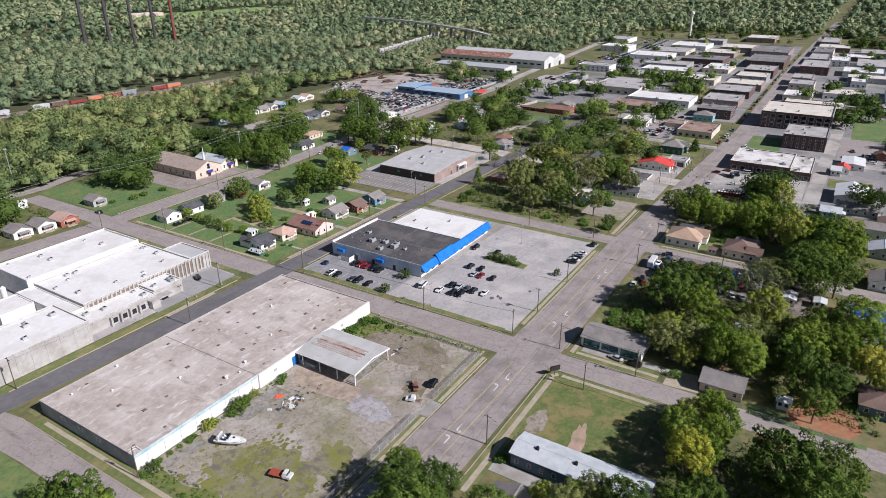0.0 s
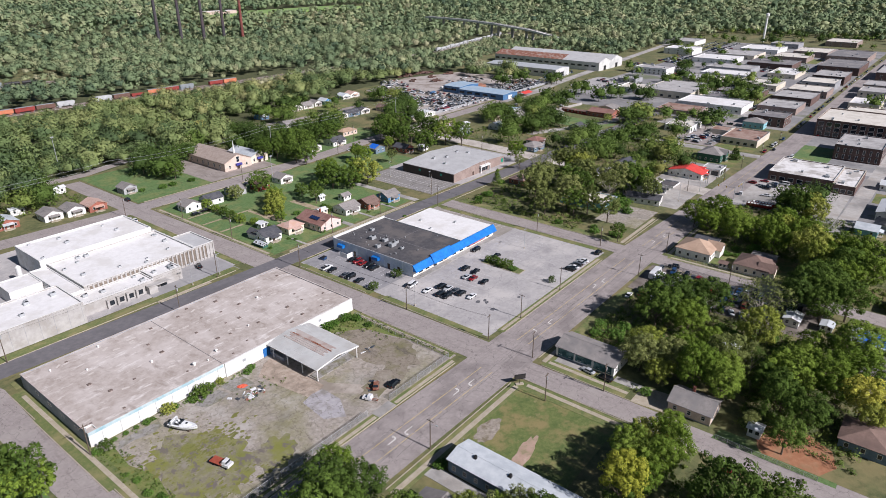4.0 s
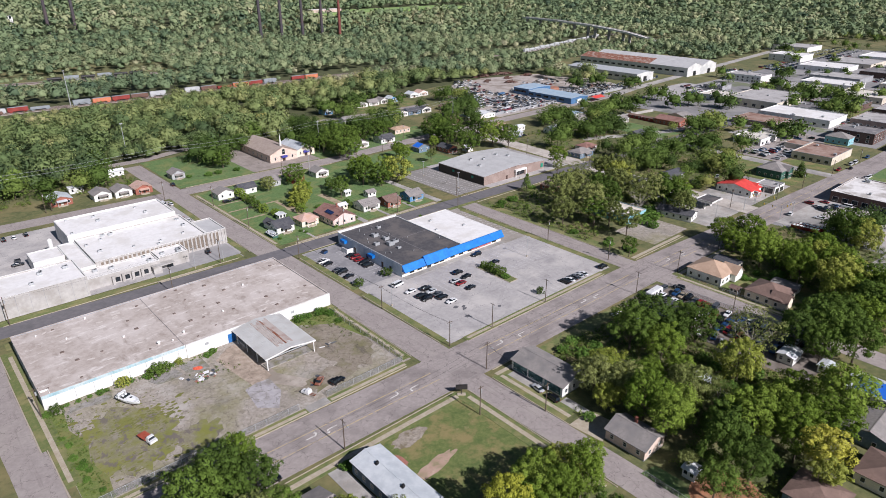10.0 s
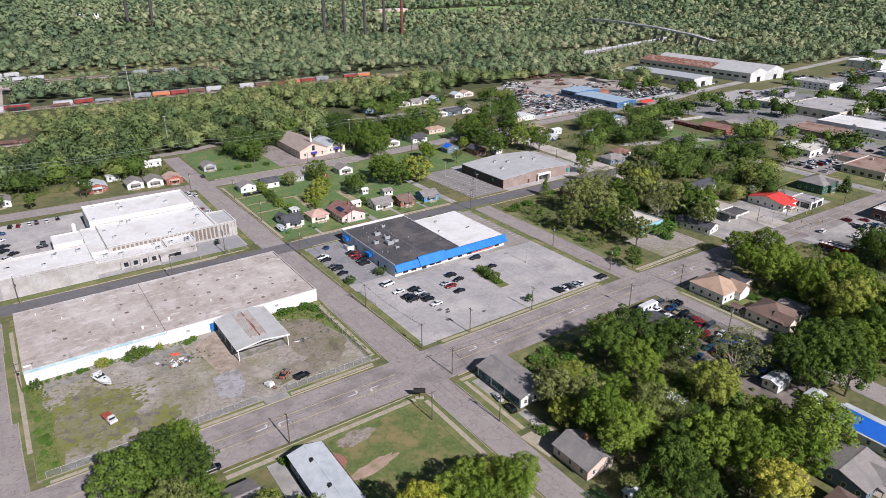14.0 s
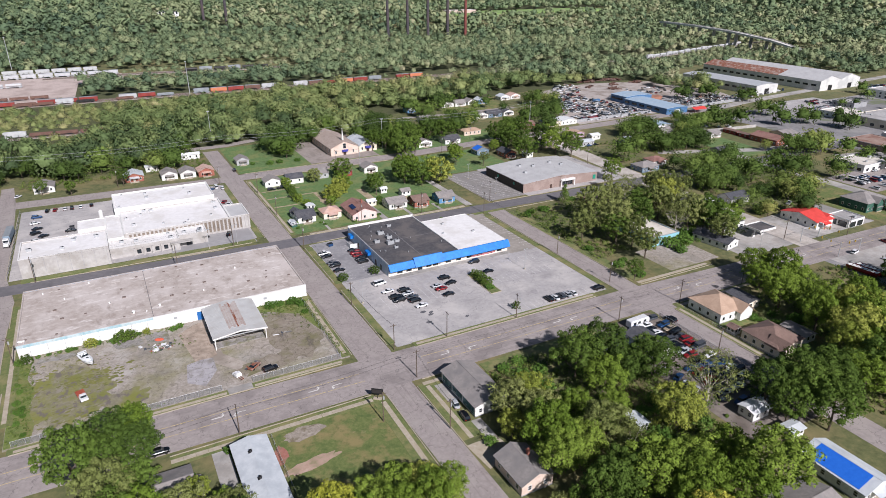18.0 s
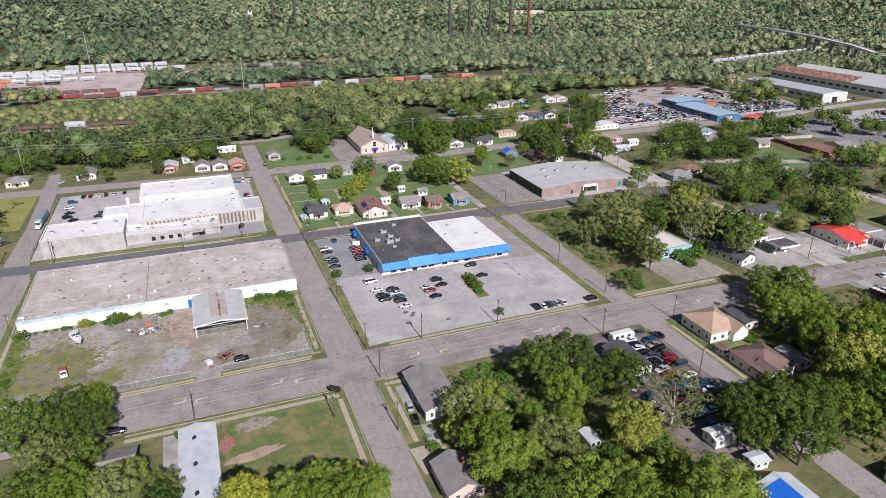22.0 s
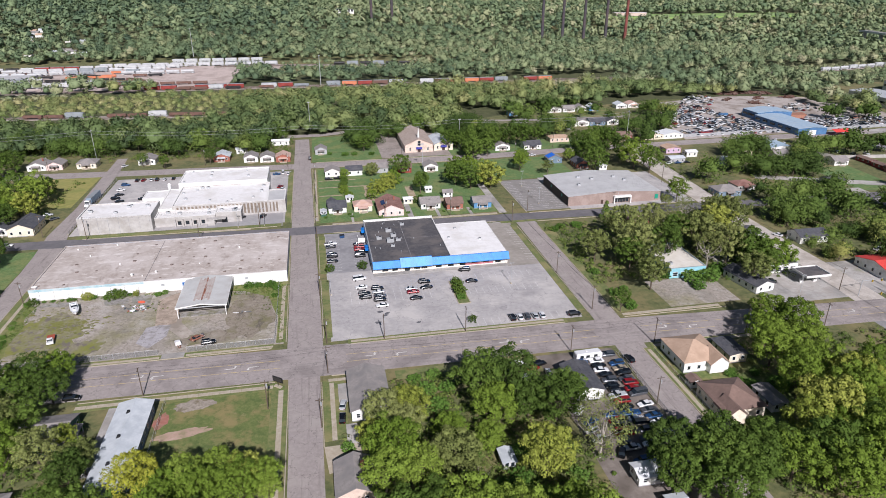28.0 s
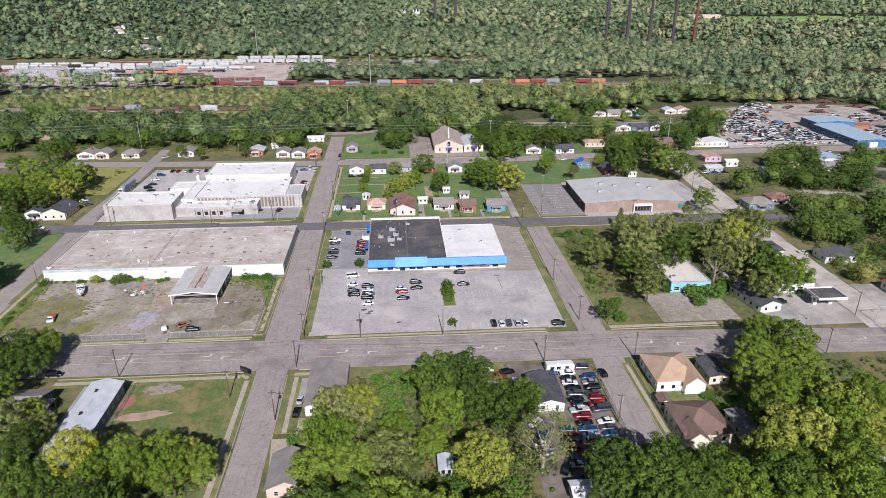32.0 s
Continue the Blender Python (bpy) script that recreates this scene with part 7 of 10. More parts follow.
plant("272,152,10.5,d 298,153,10.5,d 259,162,10.5,m 295,198,10.5,m 424,280,9.5,d 453,277,10.5,d 465,245,9.5,d 368,196,7.4,m 381,186,10.5,d 430,195,10.5,m 407,164,7.4,d 431,160,10.5,d 442,134,10.5,d 342,106,11,m 355,100,9,l 367,107,10.5,l 261,50,13.5,l,9 311,58,7.4,m 255,42,6.6,m 297,79,14,d,9 263,78,8.2,m 279,108,6.9,m 238,79,10.5,m 240,69,4.8,d 241,102,6.5,o 263,111,6.1,m 241,116,5.2,d 197,82,6.4,o 195,71,6.6,o 230,80,10.5,m 259,103,9.5,m 266,84,9,m 291,147,12,d 269,149,10,d 229,146,8,m 292,191,10,d 277,194,10,m 346,188,10,m 357,179,9,d 199,178,8,m 378,54,12,d,7 191,36,8,m,6 221,39,4.6,s 234,56,6,s 216,-48,7,d 393,68,5,s 383,80,5,s 222,52,4,s 229,43,5,s 246,62,4,s 252,58,5,s 356,52,5.5,m 367,87,5.9,m 359,71,4.9,m 193,117,5.5,m 549,114,10.5,m 529,94,10.5,d 554,91,10.5,m 534,73,10.5,m 516,56,7.7,d 639,169,10.5,d 386,72,4.2,m 240,54,4.6,d 221,35,3.7,y 283,10,2.9,c 223,43,2.8,s 329,119,3.4,l 227,80,4.8,o 198,89,4.6,m", "among the eastern houses")
plant("1190,-48,26.2,d 1047,-82,26.6,d 566,-54,6.5,d 563,143,8.0,d 1015,342,17.6,d 883,268,9.7,d 1006,156,10.5,d", "between the downtown streets")


# ---- woodland, far and uncountable ----
_hrng = random.Random(77)
HILL = [(hx + _hrng.gauss(0, 15), hy + _hrng.gauss(0, 14)) for hx, hy, hn in ((-402, 930, 3), (-352, 890, 4), (-335, 815, 4), (-398, 968, 3), (-322, 800, 2)) for _ in range(hn)]


def cleared(x, y):
    """Places in the woods that are open: tracks, yards, fields, roads."""
    if y < 262 and x < 320 and y > -140 and x > -230:
        return True
    if 504 < y < 537 and -140 < x < 560:
        return True
    if 383 < y < 415 and -310 < x < -60:
        return True
    if 540 < y < 642 and -900 < x < -76 or 642 <= y < 748 and -900 < x < -30 or 668 < y < 706 and -30 <= x < 150:
        return True
    if 262 <= y < 300 and (-24 < x < 48 or 112 < x < 300) or 262 <= y < 290 and 48 <= x <= 112 or 262 <= y < 270 and -130 < x <= -24 or 120 < x < 320 and y < 366:
        return True
    if x < -120 and y < 275:
        return x > -240
    if x >= 260 and y < 392 and x < 560:
        return not (452 < x < 496 and 288 < y)
    if 540 < x < 700 and 205 < y < 425:
        return True
    if x > 540 and y < 300 - 0.02 * x and y > -160 and x < 1150:
        return True
    if 560 < x < 1000 and 1035 < y < 1120:
        return True
    if -560 < x < -250 and 740 < y < 1010 and any(abs(x - hx) < 9 and -22 < y - hy < 7 for hx, hy in HILL):
        return True
    d = abs(y - (470 + 0.34 * (x - 500)))
    if 500 < x < 900 and d < 9:
        return True
    return abs(y - main_y(min(x, 1560))) < 16


def scrub(x, y):
    """Low growth before the tracks and clearings."""
    return 452 < y < 540 and -140 < x < 330 or 336 < y < 384 and -310 < x < -60 or 414 < y < 505 and -330 < x < -20 or 592 < y < 720 and -40 < x < 165 or 985 < y < 1035 and 560 < x < 1000 or 430 < y < 560 and 540 < x < 900


def woodland(name, near, far, gap, lumps, cards, size, lo, hi, seed):
    """A belt of woods between two distances from the town's south edge; each tree is a few lumps of one hue."""
    rng = np.random.default_rng(seed)
    cs, rs, hs, mids = [], [], [], []
    cores = [], [], []
    cx, cy = 0.0, -100.0
    n = int(far // gap)
    for iy in range(-int(600 // gap), n):
        for ix in range(-n, n):
            x, y = cx + (ix + rng.random()) * gap, cy + (iy + rng.random()) * gap
            q = math.hypot(x - cx, y - cy)
            if not near <= q < far or math.atan2(y - cy, x - cx) > 2.36 or math.atan2(y - cy, x - cx) < -0.16 or cleared(x, y):
                continue
            low = scrub(x, y)
            r = rng.uniform(2.8, 5.2) if low else lo + (hi - lo) * rng.random() ** 1.4
            patch = noise.noise((x * 0.006, y * 0.006, 3.0)) + 0.6 * noise.noise((x * 0.03, y * 0.03, 7.0))
            if patch > 0.55 and not low:
                r *= 0.6
            hgt = r * 0.5 if low else rng.uniform(0.72, 1.5) * (r + 2.6)
            z = land(x, y)
            hue = 0.5 + 0.34 * patch + rng.normal() * 0.16 + (0.15 if low else 0.0)
            hue -= 0.26 * min(1.0, max(0.0, (150 - x) / 420)) * min(1.0, max(0.0, (y - 720) / 160))
            if y < 440 and x < 330 and not low:
                hue -= 0.26 if y < 345 and -210 < x < 70 else 0.08
                r *= 1.15
            hue = min(1.0, max(0.0, hue))
            turn = rng.uniform(0, 6.28)
            wide = r * (0.30 if lumps > 12 else 0.40 if lumps > 6 else 0.52 if lumps > 3 else 0.7)
            for k in range(lumps):
                # clumps over an uneven dome: one on top, the rest round it and lower
                up = 1 - 1.25 * (k + 0.5) / lumps
                a = turn + 2.4 * k + rng.uniform(-0.3, 0.3)
                reach = (r - 0.7 * wide) * rng.uniform(0.78, 1.12)
                b = reach * math.sqrt(max(0.0, 1 - up * up))
                cs.append((x + b * math.cos(a), y + b * math.sin(a), z + hgt + up * reach * 0.85 - 0.3 * r))
                rs.append(wide * rng.uniform(0.8, 1.25))
                hs.append(min(1.0, max(0.0, hue + rng.normal() * 0.02)))
                mids.append((x, y, z + hgt - 0.45 * r))
            cores[0].append((x, y, z + hgt - 0.35 * r))
            cores[1].append(r * 0.86)
            cores[2].append(hue)
    # belts beyond 600 m take the leaves with haze in their colour
    me = leaf_mesh("woodland", cs, rs, cards, -size, M_wood_near if near < 600 else M_wood_hazed, seed, 0.3, 0.9, hs, 0.28, 0.66, shell=(0.6, 1.15), solid=cores, lift=0.12, hubs=mids)
    ob = new(name, me)
    return tagged(ob, "dense mixed green and yellowing woodland", "woods", "", "stuff")


woodland("woodland_near", 330, 640, 9.2, 18, 9, 0.36, 3.4, 8.0, 11)
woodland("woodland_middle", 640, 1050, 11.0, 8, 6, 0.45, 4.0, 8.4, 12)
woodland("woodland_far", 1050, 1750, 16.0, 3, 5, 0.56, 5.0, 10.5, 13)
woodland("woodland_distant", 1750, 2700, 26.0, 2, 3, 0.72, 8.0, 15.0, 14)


# more trees between the downtown blocks, and growth under the trees
_rng = random.Random(63)
for _x0, _x1, _y0, _y1, _n in ((300, 345, 170, 215, 8), (120, 200, 262, 300, 14), (196, 300, 300, 366, 8), (440, 700, 40, 220, 26), (480, 1000, -140, -50, 34), (232, 380, -145, -98, 22), (700, 1000, 60, 260, 22), (1000, 1500, 20, 260, 60), (1000, 1500, -200, -40, 50), (-180, -120, 108, 120, 4), (110, 330, -170, -104, 40), (470, 545, 42, 110, 12), (462, 520, -92, -62, 12), (1090, 1360, -100, 240, 60), (1120, 1500, 200, 420, 60)):
    plant(" ".join("%.0f,%.0f,%.1f,%s" % (_rng.uniform(_x0, _x1), _rng.uniform(_y0, _y1), _rng.uniform(3, 6.5), _rng.choice("mmddol")) for _ in range(_n)))
undergrowth("undergrowth", ((26, 72, -72, -14, 0.95), (12, 40, -95, -66, 0.8), (136, 200, -80, -16, 0.6), (113, 150, 34, 100, 0.4), (150, 200, 26, 96, 0.5), (-36, -8, -80, -47, 0.8), (-90, -54, -80, -30, 0.6), (113, 136, -95, -62, 0.7), (52, 73, -78, -48, 0.7), (73, 78, -64, -50, 0.4), (10, 14, -40, -12, 0.15)), 2.2, 41, "tangled weeds and low bushes under the trees")
undergrowth("yard_weeds", ((-27, -7, 51, 60, 0.55), (-14, -7, 36, 51, 0.25), (-99, -93, 16, 58, 0.5), (-93, -50, 57.4, 60, 0.6), (-62, -47, 44, 52, 0.2), (-8, -6, 14, 58, 0.3), (-98, -60, 13.6, 15.5, 0.5)), 0.9, 47, "rank weeds along the edges of the yard", 0.18, 0.7, 9, 0.2)
undergrowth("undergrowth_north", ((-190, -116, 250, 330, 0.5), (-108, -6, 252, 330, 0.5), (100, 150, 262, 330, 0.5), (-175, -120, 130, 212, 0.3), (219, 300, 60, 190, 0.3), (219, 262, 37, 60, 0.5)), 2.8, 42, "rough weeds and bushes behind the houses")
distant_trees()


# ---- downtown shops ----
M_tar = surf("weathered tar roof", ["6a686a", "767476", "838082"], 0.4, 0.9, stain="97938f", stain_scale=0.1, stain_amount=0.7)
M_pale_roof = surf("pale shop roof", ["c9c3b8", "d3cec4", "dbd7cf"], 0.4, 0.8, stain="b5aea2", stain_scale=0.12)
M_grey_roof = surf("grey gravel roof", ["a19f9e", "adabaa", "b9b7b5"], 0.5, 0.9, stain="777472", stain_scale=0.12)
M_rust_roof = surf("rust streaked roof", ["8d7468", "9c8478", "a8958b"], 0.4, 0.8, stain="7a5648", stain_scale=0.12, stain_amount=0.8)
M_cream_wall = surf("cream shop wall", ["c5bba9", "cfc6b6", "d8d0c2"], 0.8, 0.85, stain="ada391", stain_scale=0.2)
flat_building("school_block", 386, 436, -64, -16, 11.6, M_brick_dark, M_pale_roof, "three-storey dark brick block with tall white windows", windows=(("W", 3, 9, 3.2, 2.5, 1.2), ("S", 3, 7, 3.0, 2.4, 1.2)), roof_units=4, seed=1, parapet=0.8, coping=M_cream_wall)
flat_building("school_annex", 436.5, 468, -70, -26, 9.5, M_brick_dark, M_pale_roof, "dark brick annex with a cream roof", windows=(("W", 2, 8, 2.6, 2.2, 1.2), ("S", 2, 6, 2.6, 2.2, 1.2)), roof_units=3, seed=2, coping=M_cream_wall)
flat_building("brick_office", 325, 362, -64, -38, 9.2, M_brick_dark, M_grey_roof, "dark brick office block with narrow white fins", windows=(("W", 2, 7, 1.0, 2.6, 1.2), ("S", 2, 8, 1.2, 2.4, 1.2)), roof_units=5, seed=3)
M_patched = surf("patched white roof", ["d0cecb", "dcdad8", "e4e3e1"], 0.5, 0.75, stain="a8a39d", stain_scale=0.12, stain_amount=0.9, more=(("8f8a85", 0.35, 0.58, 0.66, 0.8, (1, 0.4, 1)),))
flat_building("long_store", 252, 288, -50, -17, 5.2, M_brick_dark, M_patched, "long dark brick store with a patched white roof", "shop", windows=(("W", 1, 7, 2.6, 2.2, 0.8),), roof_units=7, seed=4, parapet=0.4, coping=M_frame)
flat_building("store_wing", 249, 288, -61, -50, 4.5, M_brick_dark, M_patched, "lower wing of the brick store with a pale roof", "shop", windows=(("W", 1, 3, 2.2, 1.8, 0.8),), roof_units=3, seed=14, parapet=0.4, coping=M_cream_wall)
flat_building("dark_shop", 397, 422, 7, 33, 7.0, M_brick_dark, M_tar, "dark two-storey brick shop", "shop", windows=(("W", 2, 4, 1.6, 1.8, 1.0), ("S", 2, 4, 1.6, 1.8, 1.0)), roof_units=2, seed=5)
flat_building("rusty_shop", 322, 356, 7, 31, 4.4, M_cream_wall, M_rust_roof, "low cream shop with a rust-streaked roof", "shop", windows=(("W", 1, 5, 2.2, 1.8, 0.8),), roof_units=2, seed=6)
flat_building("white_roof_store", 427, 463, 46, 100, 5.4, M_wall_white, M_roof_white, "long store with a bright white roof", "shop", windows=(("W", 1, 8, 2.0, 1.4, 1.6),), roof_units=3, seed=7)
flat_building("pinkish_shed", 395, 424, 72, 106, 3.8, M_brick, M_rust_roof, "broad low brick shed with a pinkish rust-streaked roof", "shed", parapet=0.2)
flat_building("cream_depot", 462, 528, 100, 146, 6.4, M_cream_wall, M_grey_roof, "broad cream depot with a grey roof", "depot", windows=(("W", 1, 6, 3.0, 2.2, 1.2), ("S", 1, 7, 2.6, 2.2, 1.2)), roof_units=6, seed=8)
flat_building("rusty_annex", 347, 361, 33.5, 46, 3.2, M_cream_wall, M_rust_roof, "low cream store room with a rust-streaked roof", "shed", parapet=0.2)
flat_building("white_workshop", 336, 362, 57, 76, 4.2, M_wall_white, M_pale_roof, "low white workshop with a pale flat roof", "workshop", windows=(("W", 1, 4, 2.4, 1.8, 0.8), ("S", 1, 4, 2.4, 1.8, 0.8)), roof_units=2, seed=41)
# broad dark panes stand in for the shaded inside of the garage's open bays
flat_building("open_garage", 240.5, 252.5, 6.5, 17.5, 3.6, M_wall_white, M_grey_roof, "white garage with wide dark bays and a grey roof", "garage", windows=(("W", 1, 2, 4.2, 2.7, 0.15), ("S", 1, 2, 4.4, 2.7, 0.15)), roof_units=1, seed=42, parapet=0.4)
house(387, 25, 11, 15, "teal", "grey", "x", "hip", rise=3.0, label="pale blue building with a grey hipped roof", eave=4.4, porch="", name="shop_building")
_rng = random.Random(21)
_tones = [("brick", M_brick), ("dark brick", M_brick_dark), ("cream", M_cream_wall), ("white", M_wall_white), ("grey block", M_wall_grey)]
_roofs = [("dark tar", M_tar), ("grey gravel", M_grey_roof), ("white", M_roof_white), ("pale", M_pale_roof), ("rusty", M_rust_roof)]


def row_shop(x0, x1, y0, y1, h, wall, roof):
    """A downtown shop: two storeys of windows when tall enough."""
    wn, wm = _tones[wall]
    rn, rm = _roofs[roof]
    two = 2 if h > 6 else 1
    cols = max(2, int((y1 - y0) / 4.5)) if x0 < 600 else 3
    flat_building("downtown_shop", x0, x1, y0, y1, h, wm, rm, "%s shop with a flat %s roof downtown" % (wn, rn), "shop", group="downtown shops", windows=(("W", two, min(cols, 7), 1.7, 1.6, 1.0),), roof_units=_rng.randint(1, 4), seed=int(x0 + y0))


for _s in ("548,584,4,38,5.8,0,3 652,706,52,80,4.5,2,2 641,688,4,34,8.0,1,1 722,800,2,44,8.0,1,0 870,926,58,100,6.6,0,3 832,915,8,54,7.6,0,0 960,998,112,150,6.0,4,1 1028,1088,46,88,7.0,0,3",
           "696,764,-46,-17,8.6,1,1 604,640,-36,-17,8.0,0,1 568,600,-40,-18,7.2,2,1 1014,1100,-44,-20,7.0,0,1 784,832,-64,-44,7.2,3,2 756,832,-104,-72,6.0,4,1 510,545,-42,-19,5.0,2,2 625,657,-84,-70,5.6,3,2 902,958,-104,-74,5.5,4,1 784,850,-40,-19,7.4,1,1 872,940,-42,-19,7.0,2,0 946,1000,-60,-20,6.0,1,3",
           "592,618,172,210,6.8,3,1 522,541,178,198,3.9,4,1 470,500,150,176,4.0,3,3 560,600,110,150,4.6,2,1 610,645,90,140,5.0,3,2 660,700,100,150,5.0,4,1 720,770,70,120,6.0,1,0 730,780,140,190,5.0,3,2 800,850,70,110,6.0,0,3 790,830,210,250,7.5,3,2 790,850,130,180,5.0,2,1 870,930,120,170,5.5,3,2 905,958,246,306,6.0,3,1",
           "452,490,10,40,5.0,0,1 470,498,60,92,4.6,4,0 505,540,52,90,5.0,1,0 560,600,50,90,5.0,2,3 500,540,8,40,6.0,1,1 600,636,6,36,6.5,4,3 540,575,-84,-50,5.0,3,3 480,515,-88,-56,4.4,2,1 660,690,-110,-66,5.0,4,3 700,745,-100,-60,5.5,3,2 850,890,-90,-56,5.0,1,2 470,505,-130,-98,4.5,0,1 540,600,-135,-100,5.0,3,2 640,700,-140,-118,5.0,4,2"):
    for _w in _s.split():
        _v = [float(q) for q in _w.split(",")]
        row_shop(*_v[:5], int(_v[5]), int(_v[6]))
# houses and sheds on the alley south of the main road
house(227, -82, 24, 15, "white", "white", "x", eave=3.8, rise=2.2, porch="", label="white hall with a pale gable roof on the alley", name="shop_building")
house(272, -72.8, 6, 5, "white", "white", "y", porch="", eave=3.2, label="tall narrow white shed", name="shed")
house(280.5, -76, 9, 7, "white", "red", "x", porch="", label="white shed with a red roof", name="shed")
house(298, -81, 20, 12, "white", "white", "x", rise=0.8, porch="", label="low white building with a flat roof", name="shop_building")
house(204, -85, 9, 18, "grey", "grey", "y", label="grey house with a long roof")
house(192, -74, 8, 9, "teal", "metal", "y", label="small teal house among trees", far=True)
house(172, -94, 10, 12, "white", "grey", "y", label="white two-storey house on the alley", eave=4.8, far=True)
house(188, -100, 10, 12, "white", "brown", "x", label="white house with a brown roof", far=True)
house(150, -96, 11, 11, "grey", "metal", "x", label="grey house with metal roof", far=True)
house(115, -96, 11, 10, "white", "grey", "x", label="white house with grey roof near the tarpaulin house", far=True)
house(326, -96, 9, 8, "brick", "brown", "x", label="small brick house by the green", far=True)
house(354, 134, 16, 21, "brick", "maroon", "y", eave=3.6, rise=2.0, label="brick house with a dark maroon roof", porch="")
house(376, 140, 13, 14, "cream", "grey", "x", label="cream house with grey roof", far=True)
house(330, 165, 10, 9, "white", "grey", "x", label="white house among the trees", far=True)

for _x, _y in ((350, 150), (351, 164)):
    house(_x, _y, 5, 12, "red", "brown", "y", eave=2.3, rise=0.6, porch="", far=True, name="trailer_home", label="long low brown trailer on a grass plot")
house(304, 186, 10, 9, "white", "grey", "x", label="white house beside the open lawn", far=True)
house(284, 196, 10, 10, "cream", "brown", "y", label="cream house with a brown gable roof", far=True)
house(262, 178, 9, 9, "white", "metal", "x", label="white house with a pale metal roof", far=True)
house(296, 128, 10, 9, "grey", "dark", "x", label="grey house with a charcoal roof under trees", far=True)
house(249, 92, 9, 9, "white", "dark", "y", label="small white house with charcoal roof under trees", far=True)

# ---- salvage yard buildings and steel sheds ----
def metal_shed(x0, x1, y0, y1, eave, rise, wall, roof, label, gables=1, rust=False, name="metal_shed"):
    """A long gabled steel shed, its ridge along y; roof of separate sheets."""
    s = thing(name, (x0 + x1) / 2, (y0 + y1) / 2, 0, label, "shed")
    w, d = (x1 - x0) / gables, y1 - y0
    for g in range(gables):
        ox = -(x1 - x0) / 2 + w * (g + 0.5)
        part("wall", gable_wall(w - 0.02, d, eave, eave + rise, "y"), wall, s, at=(ox, 0, 0))
        n = max(6, round(d / 6))
        for i in range(n):
            ya, yb = -d / 2 - 0.3 + (d + 0.6) * i / n, -d / 2 - 0.3 + (d + 0.6) * (i + 1) / n - 0.05
            for side in (-1, 1):
                bm = bmesh.new()
                xa, xb = ox, ox + side * (w / 2 + 0.2)
                v = [bm.verts.new(p) for p in ((xa, ya, eave + rise + 0.05), (xb, ya, eave + 0.02), (xb, yb, eave + 0.02), (xa, yb, eave + rise + 0.05), (xa, ya, eave + rise + 0.2), (xb, ya, eave + 0.17), (xb, yb, eave + 0.17), (xa, yb, eave + rise + 0.2))]
                for f in ((0, 1, 2, 3), (4, 5, 6, 7), (0, 1, 5, 4), (1, 2, 6, 5), (2, 3, 7, 6), (3, 0, 4, 7)):
                    bm.faces.new([v[k] for k in f])
                part("roof_sheet", bm, M_rust if rust and g == 0 and side == -1 and i > n * 0.3 else roof, s)
    for i in range(max(3, int(d / 9))):
        y = -d / 2 + 4 + i * 9
        window(s, -(x1 - x0) / 2, -y if -d / 2 < -y < d / 2 else 0, eave * 0.55, 5.4, 1.6, "W", M_dark_metal)
    for g in range(gables):
        door(s, -(x1 - x0) / 2 + w * (g + 0.5), -d / 2, 0, min(6, w * 0.4), min(5, eave * 0.7), "S", M_dark_metal if wall is not M_blue_deep else M_frame, "sliding_door")
    return s


M_steel_wall = surf("pale steel cladding", ["c9c9c6", "d3d3d0", "dbdbd8"], 0.5, 0.6, 0.1, stain="a3a6a7", stain_scale=0.1)
metal_shed(576, 640, 246, 392, 9.5, 4.5, M_steel_wall, M_roof_grey, "huge steel shed with twin gables and rust-red roof sheets", 2, True)
metal_shed(502, 533, 262, 354, 8.5, 1.4, M_steel_wall, surf("pale grey sheet roof", ["b3b7ba", "bec2c4", "c8cbcd"], 0.3, 0.5, 0.2), "long pale steel shed beside the huge shed", 1)
metal_shed(360, 391, 287, 307, 6.0, 1.0, M_blue_deep, M_blue_pale, "blue metal shed in the salvage yard", 1)
metal_shed(357, 381, 235, 286, 5.0, 0.8, M_blue_deep, M_blue_pale, "long low blue metal shed by the road", 1)
metal_shed(303, 319, 192, 208, 4.6, 1.0, M_wall_white, M_blue_pale, "white shed with a pale blue metal roof", 1)
flat_building("teal_building", 143, 158.5, 33.5, 58, 4.0, WALL["teal"], M_pale_roof, "small teal painted shop with a pale flat roof", "shop", windows=(("S", 1, 4, 2.0, 1.6, 0.9),), roof_units=1, seed=31, parapet=0.3)
flat_building("filling_station", 183.5, 197.5, 30, 39, 3.4, M_wall_white, M_tar, "white filling station kiosk with a dark roof", "filling station", windows=(("S", 1, 4, 2.2, 1.6, 0.8),), parapet=0.3, roof_units=1, seed=32)
_can = thing("pump_canopy", 195.5, 20.5, 0, "white flat pump canopy with a dark deck", "canopy")
part("deck", boxes((-5.2, 5.2, -4.2, 4.2, 4.2, 4.4)), M_roof_dark, _can)
part("fascia", boxes((-5.4, 5.4, -4.4, -4.2, 4.0, 4.9), (-5.4, 5.4, 4.2, 4.4, 4.0, 4.9), (-5.4, -5.2, -4.2, 4.2, 4.0, 4.9), (5.2, 5.4, -4.2, 4.2, 4.0, 4.9)), M_wall_white, _can)
for _x in (-3, 3):
    part("column", boxes((_x - 0.25, _x + 0.25, -0.25, 0.25, -0.1, 4.2)), M_wall_white, _can)
    _p = part("pump", boxes((_x - 1.2, _x - 0.5, -0.35, 0.35, 0, 1.7)), M_frame, _can)
    part("pump_screen", boxes((_x - 1.1, _x - 0.6, -0.37, -0.352, 1.1, 1.5)), M_glass, _p)


